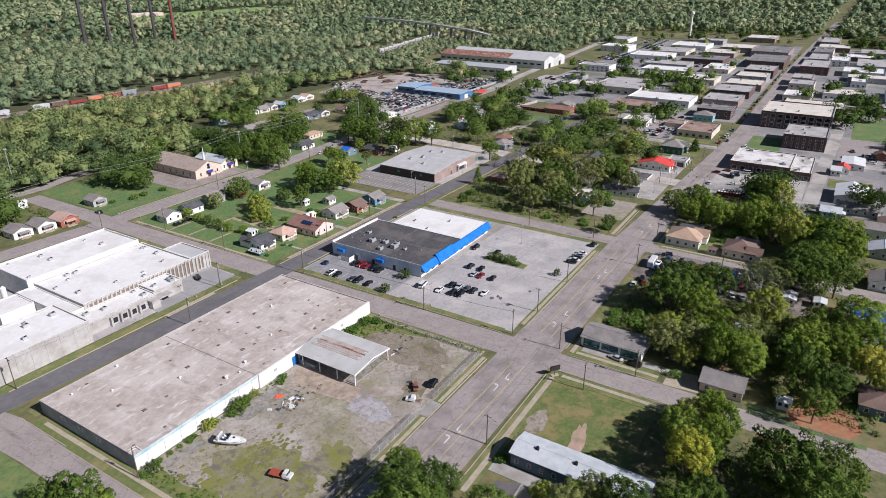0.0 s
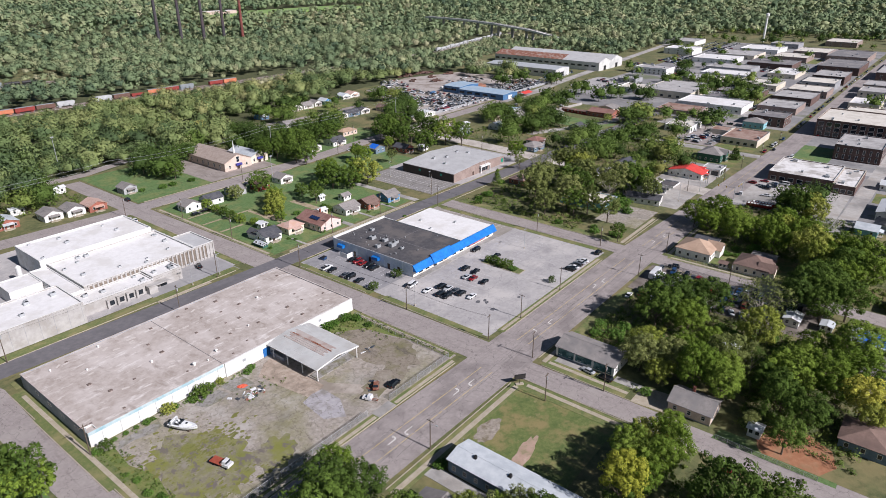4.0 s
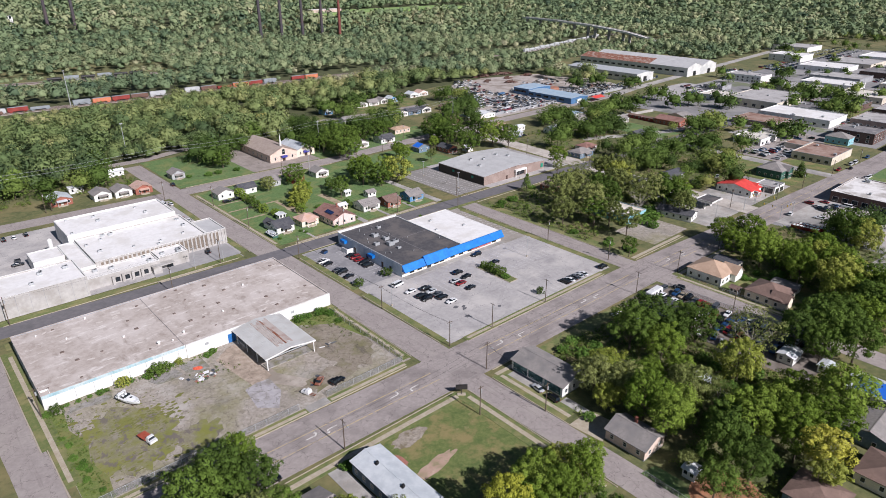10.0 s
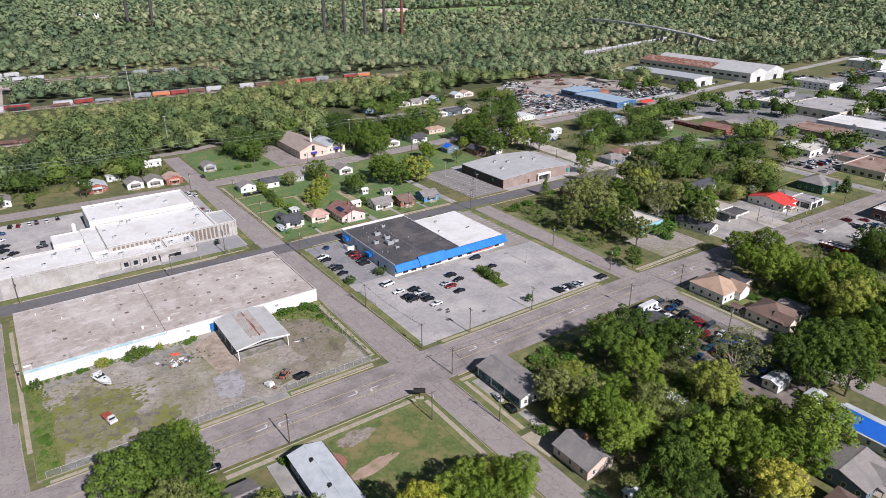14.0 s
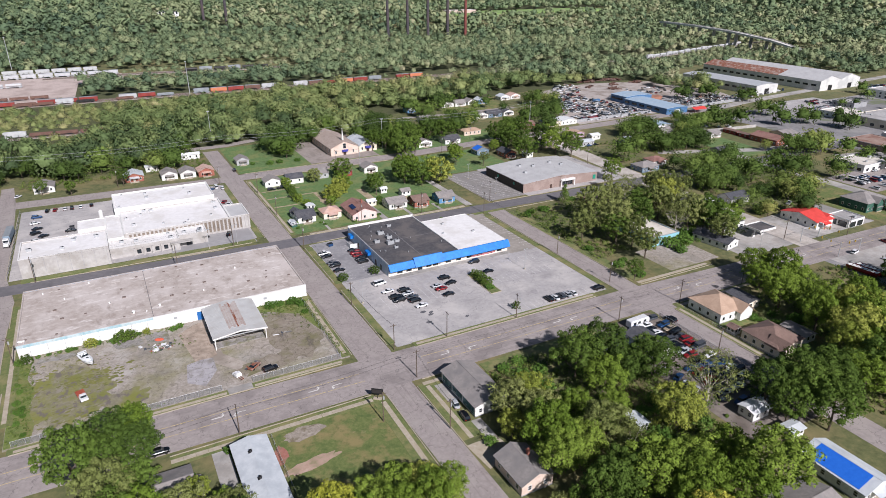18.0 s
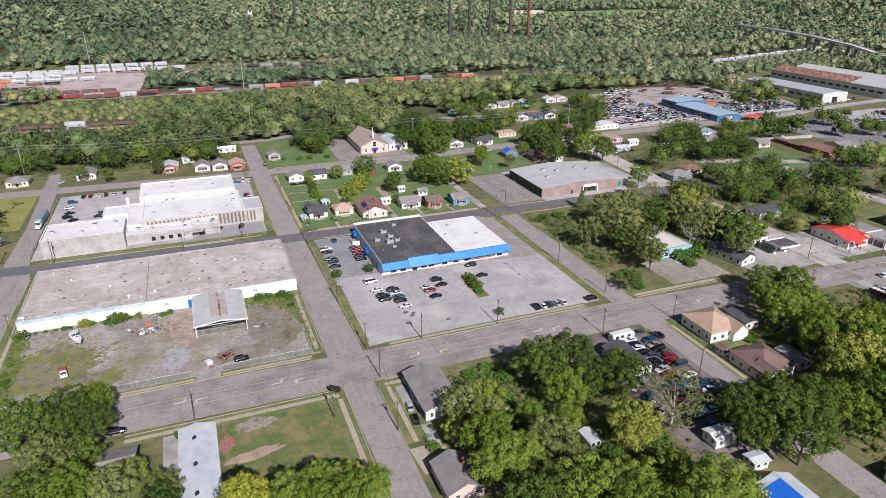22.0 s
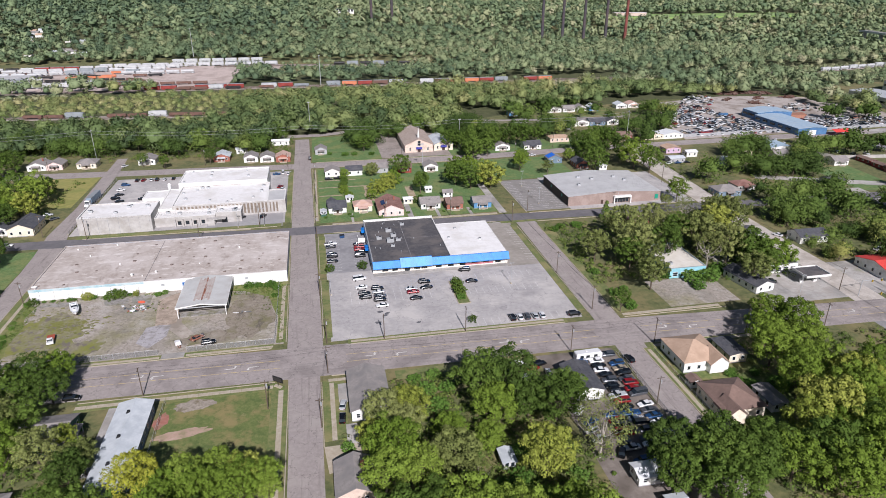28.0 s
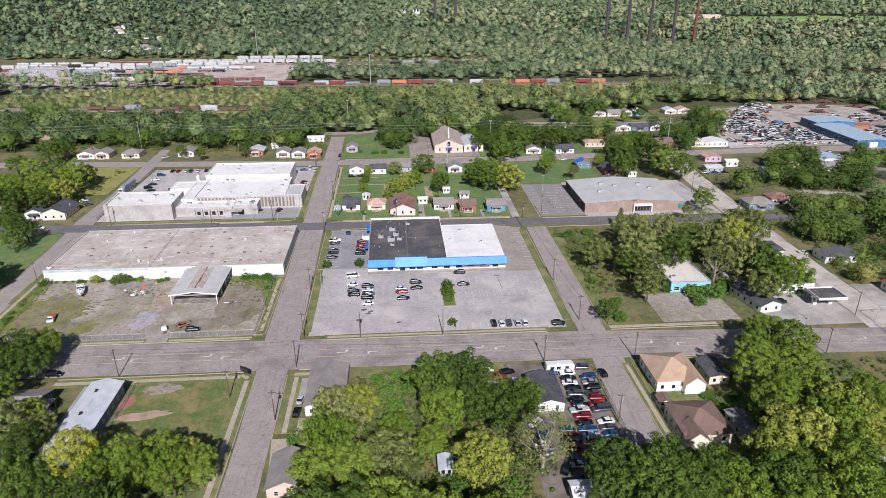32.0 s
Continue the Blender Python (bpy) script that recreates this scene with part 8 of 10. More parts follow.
# ---- railway ----
def track(name, pts, label, rails=1, width=8.0):
    """A ballast bed with pairs of rails."""
    n = len(pts)
    b = setting(name, ribbon(pts, width, 0.35, 0, 0.5), M_ballast, label, "railway")
    for k in range(rails):
        o = (k - (rails - 1) / 2) * 4.6
        for s in (-0.75, 0.75):
            part("rail", ribbon(pts, 0.14, 0.53, o + s, 0.18), M_rail, b)


track("railway_near", [(-330, 530), (-160, 527), (0, 524), (150, 518), (300, 514), (440, 512), (540, 516)], "stony railway bed with two tracks through the woods", 3, 15)
track("railway_west", [(-300, 411), (-200, 402), (-129, 393), (-60, 391)], "old siding behind the trees", 2, 12)
track("railway_curve", [(540, 516), (600, 512), (664, 528), (760, 552), (871, 578), (1000, 600)], "curved branch line through the woods", 1, 7)
track("railway_field", [(-110, 690), (0, 688), (60, 676), (150, 668)], "pale track bed beyond the trees", 2, 16)
slab("rail_yard", [(-900, 745), (-900, 540), (-230, 536), (-80, 538), (-76, 640), (-30, 650), (-30, 742), (-260, 758)], 0.08, surf("pinkish yard gravel", ["b0a098", "bcada6", "c6b9b2"], 0.4, 0.95, bump=0.3, bump_scale=4, stain="8d7d74", stain_scale=0.06), "broad pinkish gravel rail yard", "rail yard")
RAIL_PAINT = {
    "red": surf("freight red paint", ["7a2d28", "8a3630", "98453e"], 0.6, 0.7, stain="5f2320", stain_scale=0.3),
    "orange": surf("faded orange freight paint", ["b5694a", "c07756", "c98a6c"], 0.6, 0.7, stain="a55e42", stain_scale=0.3),
    "white": surf("white freight paint", ["a6a9aa", "b4b6b7", "c0c2c3"], 0.6, 0.65, stain="8f9294", stain_scale=0.3),
    "grey": surf("grey freight paint", ["7d8488", "888f93", "94999d"], 0.6, 0.65, stain="6a7074", stain_scale=0.3),
    "black": surf("black tank paint", ["1b1b1d", "262628"], 0.6, 0.5, stain="3a3836", stain_scale=0.3),
    "brown": surf("brown freight paint", ["5d443b", "6b5046", "7b6156"], 0.6, 0.75, stain="4b362f", stain_scale=0.3),
}
RAIL_WORDS = {"box": "boxcar", "hopper": "covered hopper wagon", "tank": "tank wagon", "gondola": "open gondola wagon"}
_wagon = {}


def under(bm):
    """Underframe and two bogies, below any wagon body."""
    box(bm, -7.9, 7.9, -0.6, 0.6, 0.72, 1.12)
    for x in (-5.4, 5.4):
        box(bm, x - 1.2, x + 1.2, -1.0, 1.0, 0.0, 0.74)
    return bm


def wagon(kind, paint):
    c = thing("freight_" + {"box": "boxcar", "hopper": "hopper", "tank": "tank_car", "gondola": "gondola"}[kind], 0, 0, -60, paint + " " + RAIL_WORDS[kind] + " standing on the track", "freight car", "freight cars")
    pm = RAIL_PAINT[paint]
    if kind == "box":
        part("body", shared(("box_body", paint), lambda: under(boxes((-7.6, 7.6, -1.5, 1.5, 1.1, 4.3))), pm), pm, c)
        part("roof", shared(("box_roof",), lambda: boxes((-7.7, 7.7, -1.55, 1.55, 4.3, 4.55, 0.8)), RAIL_PAINT["grey"]), pm, c)
        part("door", shared(("box_door", paint), lambda: boxes((-1.4, 1.4, -1.58, -1.5, 1.2, 4.1)), pm), pm, c)
    elif kind == "hopper":
        def hop():
            bm = boxes((-7.2, 7.2, -1.5, 1.5, 2.2, 4.4))
            for x in (-4.6, 0, 4.6):
                box(bm, x - 1.9, x + 1.9, -1.3, 1.3, 1.0, 2.2)
            return under(bm)
        part("body", shared(("hop_body", paint), hop, pm), pm, c)
        part("roof", shared(("hop_roof", paint), lambda: boxes((-7.3, 7.3, -1.4, 1.4, 4.4, 4.75, 0.7)), pm), pm, c)
    elif kind == "tank":
        part("body", shared(("tank_body", paint), lambda: under(tubes(((-7, 0, 2.6), (7, 0, 2.6), 1.45, 1.45, 14), ((0, 0, 4.0), (0, 0, 4.5), 0.5, 0.5, 8))), pm), pm, c)
    else:
        part("body", shared(("gon_body", paint), lambda: under(boxes((-7.4, 7.4, -1.5, -1.35, 1.1, 2.7), (-7.4, 7.4, 1.35, 1.5, 1.1, 2.7), (-7.4, -7.25, -1.35, 1.35, 1.1, 2.7), (7.25, 7.4, -1.35, 1.35, 1.1, 2.7), (-7.4, 7.4, -1.5, 1.5, 0.95, 1.1))), pm), pm, c)
    return c


def stand(kind, paint, x, y, rz=0.0, z=0.52):
    key = (kind, paint)
    if key not in _wagon:
        _wagon[key] = wagon(kind, paint)
        _wagon[key].matrix_basis = pose(x, y, z, 0, 0, rz)
    else:
        copy_thing(_wagon[key], pose(x, y, z, 0, 0, rz))


def train(text, x, y, dx, dy):
    """Wagons in a row: words of kind initial and paint; - leaves a gap."""
    rz = math.degrees(math.atan2(dy, dx))
    step = 16.4 / math.hypot(dx, dy)
    for i, w in enumerate(text.split()):
        if w != "-":
            stand({"b": "box", "h": "hopper", "t": "tank", "g": "gondola"}[w[0]], w[2:], x + dx * step * i, y + dy * step * i, rz)


train("b.red b.red g.brown b.red b.red b.red - b.white b.red g.grey - h.grey b.orange b.red b.brown h.white - h.white b.brown g.red b.orange b.red h.grey - b.red b.orange", -150, 527.5, 1, -0.03)
train("g.brown g.brown h.white g.black - g.brown", -120, 522.0, 1, -0.03)
train("g.brown g.brown h.grey - g.brown g.brown h.white g.brown g.brown g.brown", -216, 402, 1, -0.09)
train("h.white h.white h.white h.white h.white h.white h.white h.white h.white b.white b.white b.white b.white", -238, 704, 1, -0.02)
train("t.white t.white t.white t.white t.white t.black t.white b.red b.red b.red h.white h.white - h.white h.white h.white h.white", -420, 690, 1, -0.0)
train("t.white t.white - t.black t.white h.white h.white h.white h.white h.grey h.grey t.white t.white t.white h.white", -400, 672, 1, -0.0)
train("g.red g.brown - g.brown h.white h.white h.grey h.grey - g.orange h.grey h.white", -360, 652, 1, 0)
train("b.red - g.brown g.black - g.brown g.black g.orange - g.brown g.black", -330, 625, 1, 0)
train("h.grey h.grey h.grey h.white g.black g.black g.brown g.black g.black g.brown", -330, 598, 1, -0.02)
train("t.black h.grey t.black h.grey t.black t.black", 44, 680, 1, -0.11)
_pts = [(612, 515), (628, 519), (644, 523), (660, 527), (676, 531), (692, 535), (708, 539), (724, 543), (740, 547), (756, 551), (772, 555), (790, 559), (808, 563), (826, 567), (844, 571), (862, 576)]
for _x, _y in _pts:
    stand("tank" if _x % 3 else "hopper", "white", _x, _y, 14)
# more wagons on the many tracks of the yard
_rng = random.Random(55)
for _y, _x, _e, _mix in ((738, -160, -60, "h.white b.white"), (716, -470, -260, "t.white h.white - - b.red"), (662, -620, -400, "h.white b.white - b.red"), (642, -560, -120, "t.white t.white h.white - g.brown b.red"), (616, -250, -110, "g.brown g.black - - g.orange"), (580, -470, -120, "h.grey g.brown - h.white - g.black"), (560, -420, -100, "b.brown g.brown - - h.grey h.white")):
    while _x < _e:
        _w = _rng.choice(_mix.split())
        for _k in range(_rng.randint(2, 5)):
            if _w != "-" and _x < _e:
                stand({"b": "box", "h": "hopper", "t": "tank", "g": "gondola"}[_w[0]], _w[2:], _x, _y, _rng.uniform(-0.4, 0.4))
            _x += 16.4
flat_building("yard_shed", -392, -326, 604, 618, 7, M_wall_grey, M_roof_grey, "long silver rail yard shed with a pale roof", "shed", parapet=0.3)
flat_building("yard_shed", -322, -284, 604, 616, 6, M_wall_grey, M_roof_grey, "low grey rail yard shed with a metal roof", "shed", parapet=0.3)
flat_building("yard_office", -240, -214, 560, 570, 6, M_wall_grey, M_roof_grey, "grey metal rail yard shed", "shed", parapet=0.3, windows=(("S", 1, 6, 3, 2, 1.5),))

# ---- far landmarks ----
M_stack = surf("sooty chimney brick", ["38363a", "434045", "504b4e"], 0.3, 0.9, stain="5a4a4a", stain_scale=0.05)
M_stack_red = surf("red banded chimney", ["6d3a34", "7c453e", "8a544c"], 0.3, 0.9, stain="4a302d", stain_scale=0.05)
for _x, _y, _h, _m in ((368, 840, 110, M_stack), (397, 828, 110, M_stack), (428, 818, 112, M_stack), (468, 826, 112, M_stack), (501, 825, 114, M_stack_red), (116, 1008, 112, M_stack), (151, 1003, 112, M_stack)):
    _z = land(_x, _y)
    _s = thing("chimney_stack", _x, _y, _z, "tall sooty chimney stack above the woods", "chimney", "power station stacks")
    part("shaft", tubes(((0, 0, -1), (0, 0, _h), 2.5, 1.7, 16)), _m, _s)
    part("rim", tubes(((0, 0, _h), (0, 0, _h + 1.2), 1.9, 1.9, 16)), M_dark_metal, _s)
for _x, _y, _z0, _h, _r in ((17, 502, 0, 33, 0.4), (-140, 735, 8, 34, 0.4), (104, 245, 0, 20, 0.2), (5, 320, 0, 21, 0.22), (72, 204, 0, 15, 0.16)):
    _s = thing("mast", _x, _y, _z0, "tall slender pale mast among the trees", "mast", "masts")
    part("shaft", tubes(((0, 0, -0.5), (0, 0, _h), _r, _r * 0.6, 10)), M_metal, _s)
    part("lamp_head", boxes((-0.9, 0.9, -0.4, 0.4, _h, _h + 0.5)), M_metal, _s)
_t = thing("water_tower", 1031, 178, 0, "slender white water tower over downtown", "tower")
part("shaft", tubes(((0, 0, -1), (0, 0, 38), 2.0, 1.4, 14)), M_frame, _t)
part("tank", tubes(((0, 0, 38), (0, 0, 40), 1.4, 2.9, 18), ((0, 0, 40), (0, 0, 43), 2.9, 2.9, 18), ((0, 0, 43), (0, 0, 44.5), 2.9, 0.8, 18)), M_frame, _t)
_zb = land(633, 1072)
flat_building("field_barn", 600, 668, 1072, 1092, 7 + _zb, surf("pinkish barn wall", ["b9a399", "c5b1a8"], 0.3, 0.8), M_roof_white, "long low pinkish barn in a far field", "barn", parapet=0.2)
slab("far_field", [(560, 1036), (1000, 1036), (1000, 1120), (560, 1120)], _zb + 1.5, surf("bright far field", ["6d8a4c", "7d9858", "8ca566"], 0.05, 0.95), "bright green far field", "field", 20)
flat_building("white_block", 60, 94, 1130, 1150, land(76, 1140) + 13, M_wall_white, M_pale_roof, "pale block of a far building above the woods", windows=(("S", 1, 6, 3, 5, 38),), parapet=0.6)
# the long viaduct
M_bridge = surf("bright bridge concrete", ["cfccc6", "d8d5d0", "e0ded9"], 0.3, 0.85, stain="b9b4ac", stain_scale=0.08)
_v = thing("viaduct", 0, 0, 0, "long pale concrete viaduct crossing the woods", "bridge")
_line = [(852, 735), (846, 650), (838, 569), (824, 490), (806, 425)]
_zs = [25, 24, 21, 16, 9]
for (xa, ya), (xb, yb), za, zb2 in zip(_line, _line[1:], _zs, _zs[1:]):
    bm = bmesh.new()
    for o0, o1, t0, t1 in ((-5.5, 5.5, -1.4, 0), (-5.8, -5.3, -1.4, 1.2), (5.3, 5.8, 0, 1.1)):
        vs = [bm.verts.new((x + o, y, z + t)) for x, y, z in ((xa, ya, za), (xb, yb, zb2)) for o in (o0, o1) for t in (t0, t1)]
        for f in ((0, 1, 3, 2), (4, 6, 7, 5), (0, 4, 5, 1), (2, 3, 7, 6), (0, 2, 6, 4), (1, 5, 7, 3)):
            bm.faces.new([vs[i] for i in f])
    part("span", bm, M_bridge, _v)
    for k in (0.1, 0.5, 0.9):
        x, y, z = xa + (xb - xa) * k, ya + (yb - ya) * k, za + (zb2 - za) * k
        part("pier", boxes((x - 3, x + 3, y - 0.8, y + 0.8, -1, z - 1.2)), M_palec, _v)
# far houses on the hillside
_rng = random.Random(77)
for i, (x, y) in enumerate(HILL):
    h = thing("hill_house", x, y, land(x, y), "small pale house among hillside trees", "house", "hillside houses")
    w = _rng.uniform(9, 14)
    part("wall", shared(("hw", int(w)), lambda: gable_wall(w, 9, 3.4, 5.4, "x"), WALL["white"]), WALL["white"], h)
    part("roof", shared(("hr", int(w), i % 3), lambda: gable_roof(w, 9, 3.4, 5.4, "x"), [SHINGLE["metal"], SHINGLE["grey"], SHINGLE["tan"]][i % 3]), SHINGLE["grey"], h)


# ---- vehicles ----
PAINT = {
    "black": surf("black car paint", ["0f1012", "16171a"], 2, 0.25, 0.2, coat=0.6),
    "white": surf("white car paint", ["d2d4d5", "dddedf"], 2, 0.3, coat=0.6),
    "grey": surf("grey car paint", ["55585c", "61646a"], 2, 0.3, 0.4, coat=0.6),
    "silver": surf("silver car paint", ["b0b4b7", "bec1c4"], 2, 0.35, 0.1, coat=0.5),
    "red": surf("red car paint", ["7c1519", "8c1b1f"], 2, 0.3, 0.1, coat=0.6),
    "blue": surf("blue car paint", ["22456e", "2a507c"], 2, 0.3, 0.3, coat=0.6),
    "tan": surf("tan car paint", ["9a8d7a", "a89b88"], 2, 0.4, 0.2, coat=0.5),
    "rust": M_rust,
}
FORMS = {
    # length, half width, belt height, bonnet height, roof height, cabin from, to, roof from, to
    "sedan": (4.7, 0.90, 0.92, 0.86, 1.44, -1.65, 1.05, -0.95, 0.35),
    "suv": (4.7, 0.94, 1.08, 1.04, 1.74, -2.2, 1.05, -1.9, 0.45),
    "van": (5.4, 0.98, 1.25, 1.15, 2.15, -2.6, 1.9, -2.5, 1.2),
    "pickup": (5.5, 0.97, 1.06, 1.06, 1.80, -0.7, 1.2, -0.45, 0.6),
}


def loft(sections):
    bm = bmesh.new()
    rings = []
    for x, zb, zt, hw in sections:
        half = [(hw * 0.9, zb), (hw, zb + 0.22), (hw * 0.98, zt - 0.16), (hw * 0.86, zt)]
        ring = [(x, y, z) for y, z in half] + [(x, -y, z) for y, z in reversed(half)]
        rings.append([bm.verts.new(p) for p in ring])
    for a, b in zip(rings, rings[1:]):
        for i in range(8):
            bm.faces.new((a[i], a[(i + 1) % 8], b[(i + 1) % 8], b[i]))
    bm.faces.new(rings[0])
    bm.faces.new(list(reversed(rings[-1])))
    return bm


def car_body(form):
    L, hw, belt, hood, roof, *_ = FORMS[form]
    e = L / 2
    if form == "pickup":
        bm = loft([(-e, 0.5, 0.98, hw * 0.93), (-e + 0.1, 0.42, belt, hw), (-0.8, 0.34, belt, hw), (1.0, 0.34, belt, hw), (e - 0.35, 0.36, hood, hw * 0.97), (e, 0.46, hood - 0.2, hw * 0.88)])
        return bm
    return loft([(-e, 0.5, belt - 0.14, hw * 0.86), (-e + 0.3, 0.36, belt - 0.02, hw * 0.97), (-1.4, 0.3, belt, hw), (1.0, 0.3, belt, hw), (e - 0.5, 0.32, hood - 0.06, hw * 0.96), (e - 0.12, 0.36, hood - 0.22, hw * 0.9), (e, 0.42, hood - 0.34, hw * 0.8)])


def car_glass(form):
    L, hw, belt, hood, roof, ca, cb, ra, rb = FORMS[form]
    bm = bmesh.new()
    lo = [bm.verts.new((x, y, belt - 0.06)) for x, y in ((ca, -hw * 0.88), (cb, -hw * 0.84), (cb, hw * 0.84), (ca, hw * 0.88))]
    hi = [bm.verts.new((x, y, roof - 0.06)) for x, y in ((ra, -hw * 0.72), (rb, -hw * 0.7), (rb, hw * 0.7), (ra, hw * 0.72))]
    bm.faces.new(hi)
    bm.faces.new(list(reversed(lo)))
    for i in range(4):
        bm.faces.new((lo[i], lo[(i + 1) % 4], hi[(i + 1) % 4], hi[i]))
    return bm


def car_roof(form):
    L, hw, belt, hood, roof, ca, cb, ra, rb = FORMS[form]
    bm = boxes((ra - 0.04, rb + 0.04, -hw * 0.73, hw * 0.73, roof - 0.07, roof, 0.94))
    return bm


def far_body(form):
    """Body and roof in one, for the packed scrap cars."""
    L, hw, belt, hood, roof, ca, cb, ra, rb = FORMS[form]
    bm = car_body(form)
    box(bm, ra - 0.04, rb + 0.04, -hw * 0.73, hw * 0.73, roof - 0.07, roof)
    return bm


def wheel():
    return tubes(((0, -0.11, 0), (0, 0.11, 0), 0.33, 0.33, 14))


def car(form, paint, far=False):
    """One vehicle at the origin, nose along +x."""
    L, hw, belt, hood, roof, ca, cb, ra, rb = FORMS[form]
    words = {"sedan": "sedan parked on the asphalt", "suv": "sport utility vehicle parked on the asphalt", "van": "passenger van parked on the asphalt", "pickup": "pickup truck parked in the open"}[form]
    if far:
        words = {"sedan": "scrapped sedan", "suv": "scrapped utility vehicle", "van": "scrapped van", "pickup": "scrapped pickup truck"}[form] + " packed among others on bare dirt"
    c = thing("scrap_car" if far else "car", 0, 0, -50, paint + " " + words, "van" if form == "van" else "truck" if form == "pickup" else "car", "scrap cars" if far else "parked vehicles")
    pm = PAINT[paint]
    part("body", shared(("body", form, paint, far), lambda: far_body(form) if far else car_body(form), pm), pm, c)
    part("glasshouse", shared(("glasshouse", form), lambda: car_glass(form), M_glass), M_glass, c)
    if far:
        return c
    part("roof", shared(("car_roof", form, paint), lambda: car_roof(form), pm), pm, c)
    if form == "pickup":
        part("cargo_bed", shared(("bed",), lambda: boxes((-2.65, -0.85, -0.8, 0.8, belt + 0.002, belt + 0.01)), M_dark_metal), M_dark_metal, c)
    for x in (-L / 2 + 0.95, L / 2 - 0.95):
        for s in (-1, 1):
            part("wheel", shared(("tyre",), wheel, M_rubber), M_rubber, c, at=(x, s * (hw - 0.1), 0.33))
    for s in (-1, 1):
        part("headlight", shared(("headlight",), lambda: boxes((-0.16, 0.04, -0.2, 0.2, -0.08, 0.08)), M_lamp_clear), M_lamp_clear, c, at=(L / 2 - 0.1, s * hw * 0.62, hood - 0.3))
        part("tail_light", shared(("tail_light",), lambda: boxes((-0.03, 0.08, -0.16, 0.16, -0.1, 0.1)), M_lamp_red), M_lamp_red, c, at=(-L / 2 + 0.02, s * hw * 0.68, belt - 0.24))
    part("bumper", shared(("bumper", form), lambda: boxes((L / 2 - 0.12, L / 2 + 0.05, -hw * 0.8, hw * 0.8, 0.36, 0.52)), M_dark_metal), M_dark_metal, c)
    return c


_proto = {}


def park(form, paint, x, y, rz, far=False, z=0.04):
    key = (form, paint, far)
    if key not in _proto:
        _proto[key] = car(form, paint, far)
        _proto[key].matrix_basis = pose(x, y, z, 0, 0, rz)
        return _proto[key]
    return copy_thing(_proto[key], pose(x, y, z, 0, 0, rz))




# ---- parked vehicles ----
def lot(text):
    for w in text.split():
        f, c, x, y, r = w.split(",")
        park(f, c, float(x), float(y), float(r), z=0.045)


# shop car park
lot("pickup,white,12.2,93.3,4 sedan,black,12.2,90.0,184 sedan,grey,12.3,82.4,2 suv,black,12.5,79.6,180 sedan,black,12.4,74.6,3 sedan,black,24.4,90.8,0 suv,red,24.4,87.6,178 sedan,red,24.4,84.8,1 suv,black,24.3,81.2,180 suv,black,24.2,77.9,0")
lot("van,white,22.2,55.7,8 sedan,white,22.4,48.2,180 suv,black,23.1,42.5,2 suv,black,23.3,39.6,180 suv,black,28.3,46.0,0 sedan,silver,28.4,43.1,180 sedan,grey,28.7,39.8,3 suv,black,28.4,36.7,0 sedan,white,28.8,32.2,182")
lot("suv,black,46.9,48.3,0 sedan,black,47.0,43.5,184 sedan,silver,41.1,43.5,0 sedan,red,41.3,40.6,180 sedan,black,41.8,35.5,4 suv,black,64.8,56.0,176 sedan,black,65.3,45.5,0")
lot("suv,black,72.6,14.6,92 sedan,white,75.3,14.4,90 suv,grey,77.9,14.4,88 sedan,silver,80.8,14.3,92 sedan,white,83.5,14.2,86 suv,black,95.0,13.0,0")
# yard, factory and streets
lot("suv,black,-29.9,17.8,8 sedan,rust,-33.9,21.4,40 sedan,black,-29.3,135.5,60 suv,black,-19.2,135.6,70")
lot("sedan,black,-94.6,172.3,30 sedan,white,-97.6,167.6,30 suv,black,-97.9,177.5,30 sedan,black,-97.5,183.7,20 suv,blue,-98.3,201.3,0 sedan,silver,-95.3,163.6,30 sedan,white,-98.7,192.4,10 sedan,black,-93.9,209.5,80 sedan,red,-90.5,209.3,80 sedan,white,-86.0,209.0,90 suv,black,-83.0,208.7,90 sedan,white,-78.9,208.5,90 sedan,black,-74.1,209.3,90 sedan,black,-83.6,174.3,0")
lot("van,white,-11.8,209.2,90 sedan,white,-8.9,206.5,90 sedan,blue,-15.5,207.0,0 sedan,red,-12.6,182.0,60 sedan,white,-10.9,177.5,60 sedan,silver,-46.6,210.0,0 sedan,silver,-124.2,157.3,20 sedan,white,-108.4,242.0,60 sedan,white,-128.0,118.7,0")
lot("suv,black,11.2,-29.9,85 sedan,grey,-119.3,151.0,40 sedan,black,180.3,23.1,150 sedan,white,214.7,65.2,120 suv,black,100.9,-17.6,100 pickup,black,20.1,191.7,0 suv,black,14.6,191.0,0 sedan,black,-53.4,-43.7,70 suv,black,4.0,238.2,90 sedan,white,147.6,219.1,0")
lot("sedan,red,246.2,-16.8,90 sedan,silver,236.2,-16.9,60 suv,black,234.1,-21.9,0 sedan,blue,244.3,-23.4,0 sedan,black,250.8,-26.7,90 sedan,white,220.0,-24.0,100 pickup,grey,250.3,-34.8,90 sedan,black,250.6,-42.7,90 sedan,red,228.9,-38.2,90 sedan,white,322.4,52.6,0 sedan,black,313.9,46.1,0 suv,grey,313.7,56.4,0 sedan,black,323.6,-3.7,0")
lot("sedan,silver,11.6,-24.0,80 pickup,red,-5.9,-70.4,90 suv,black,-64.0,-6.2,0 sedan,white,230,46,90 pickup,silver,247,42,20 sedan,white,118,238,90 sedan,grey,60,212,0 sedan,tan,206,238,80 sedan,blue,232,184,0 sedan,black,238,184,0 sedan,white,226,184,0")
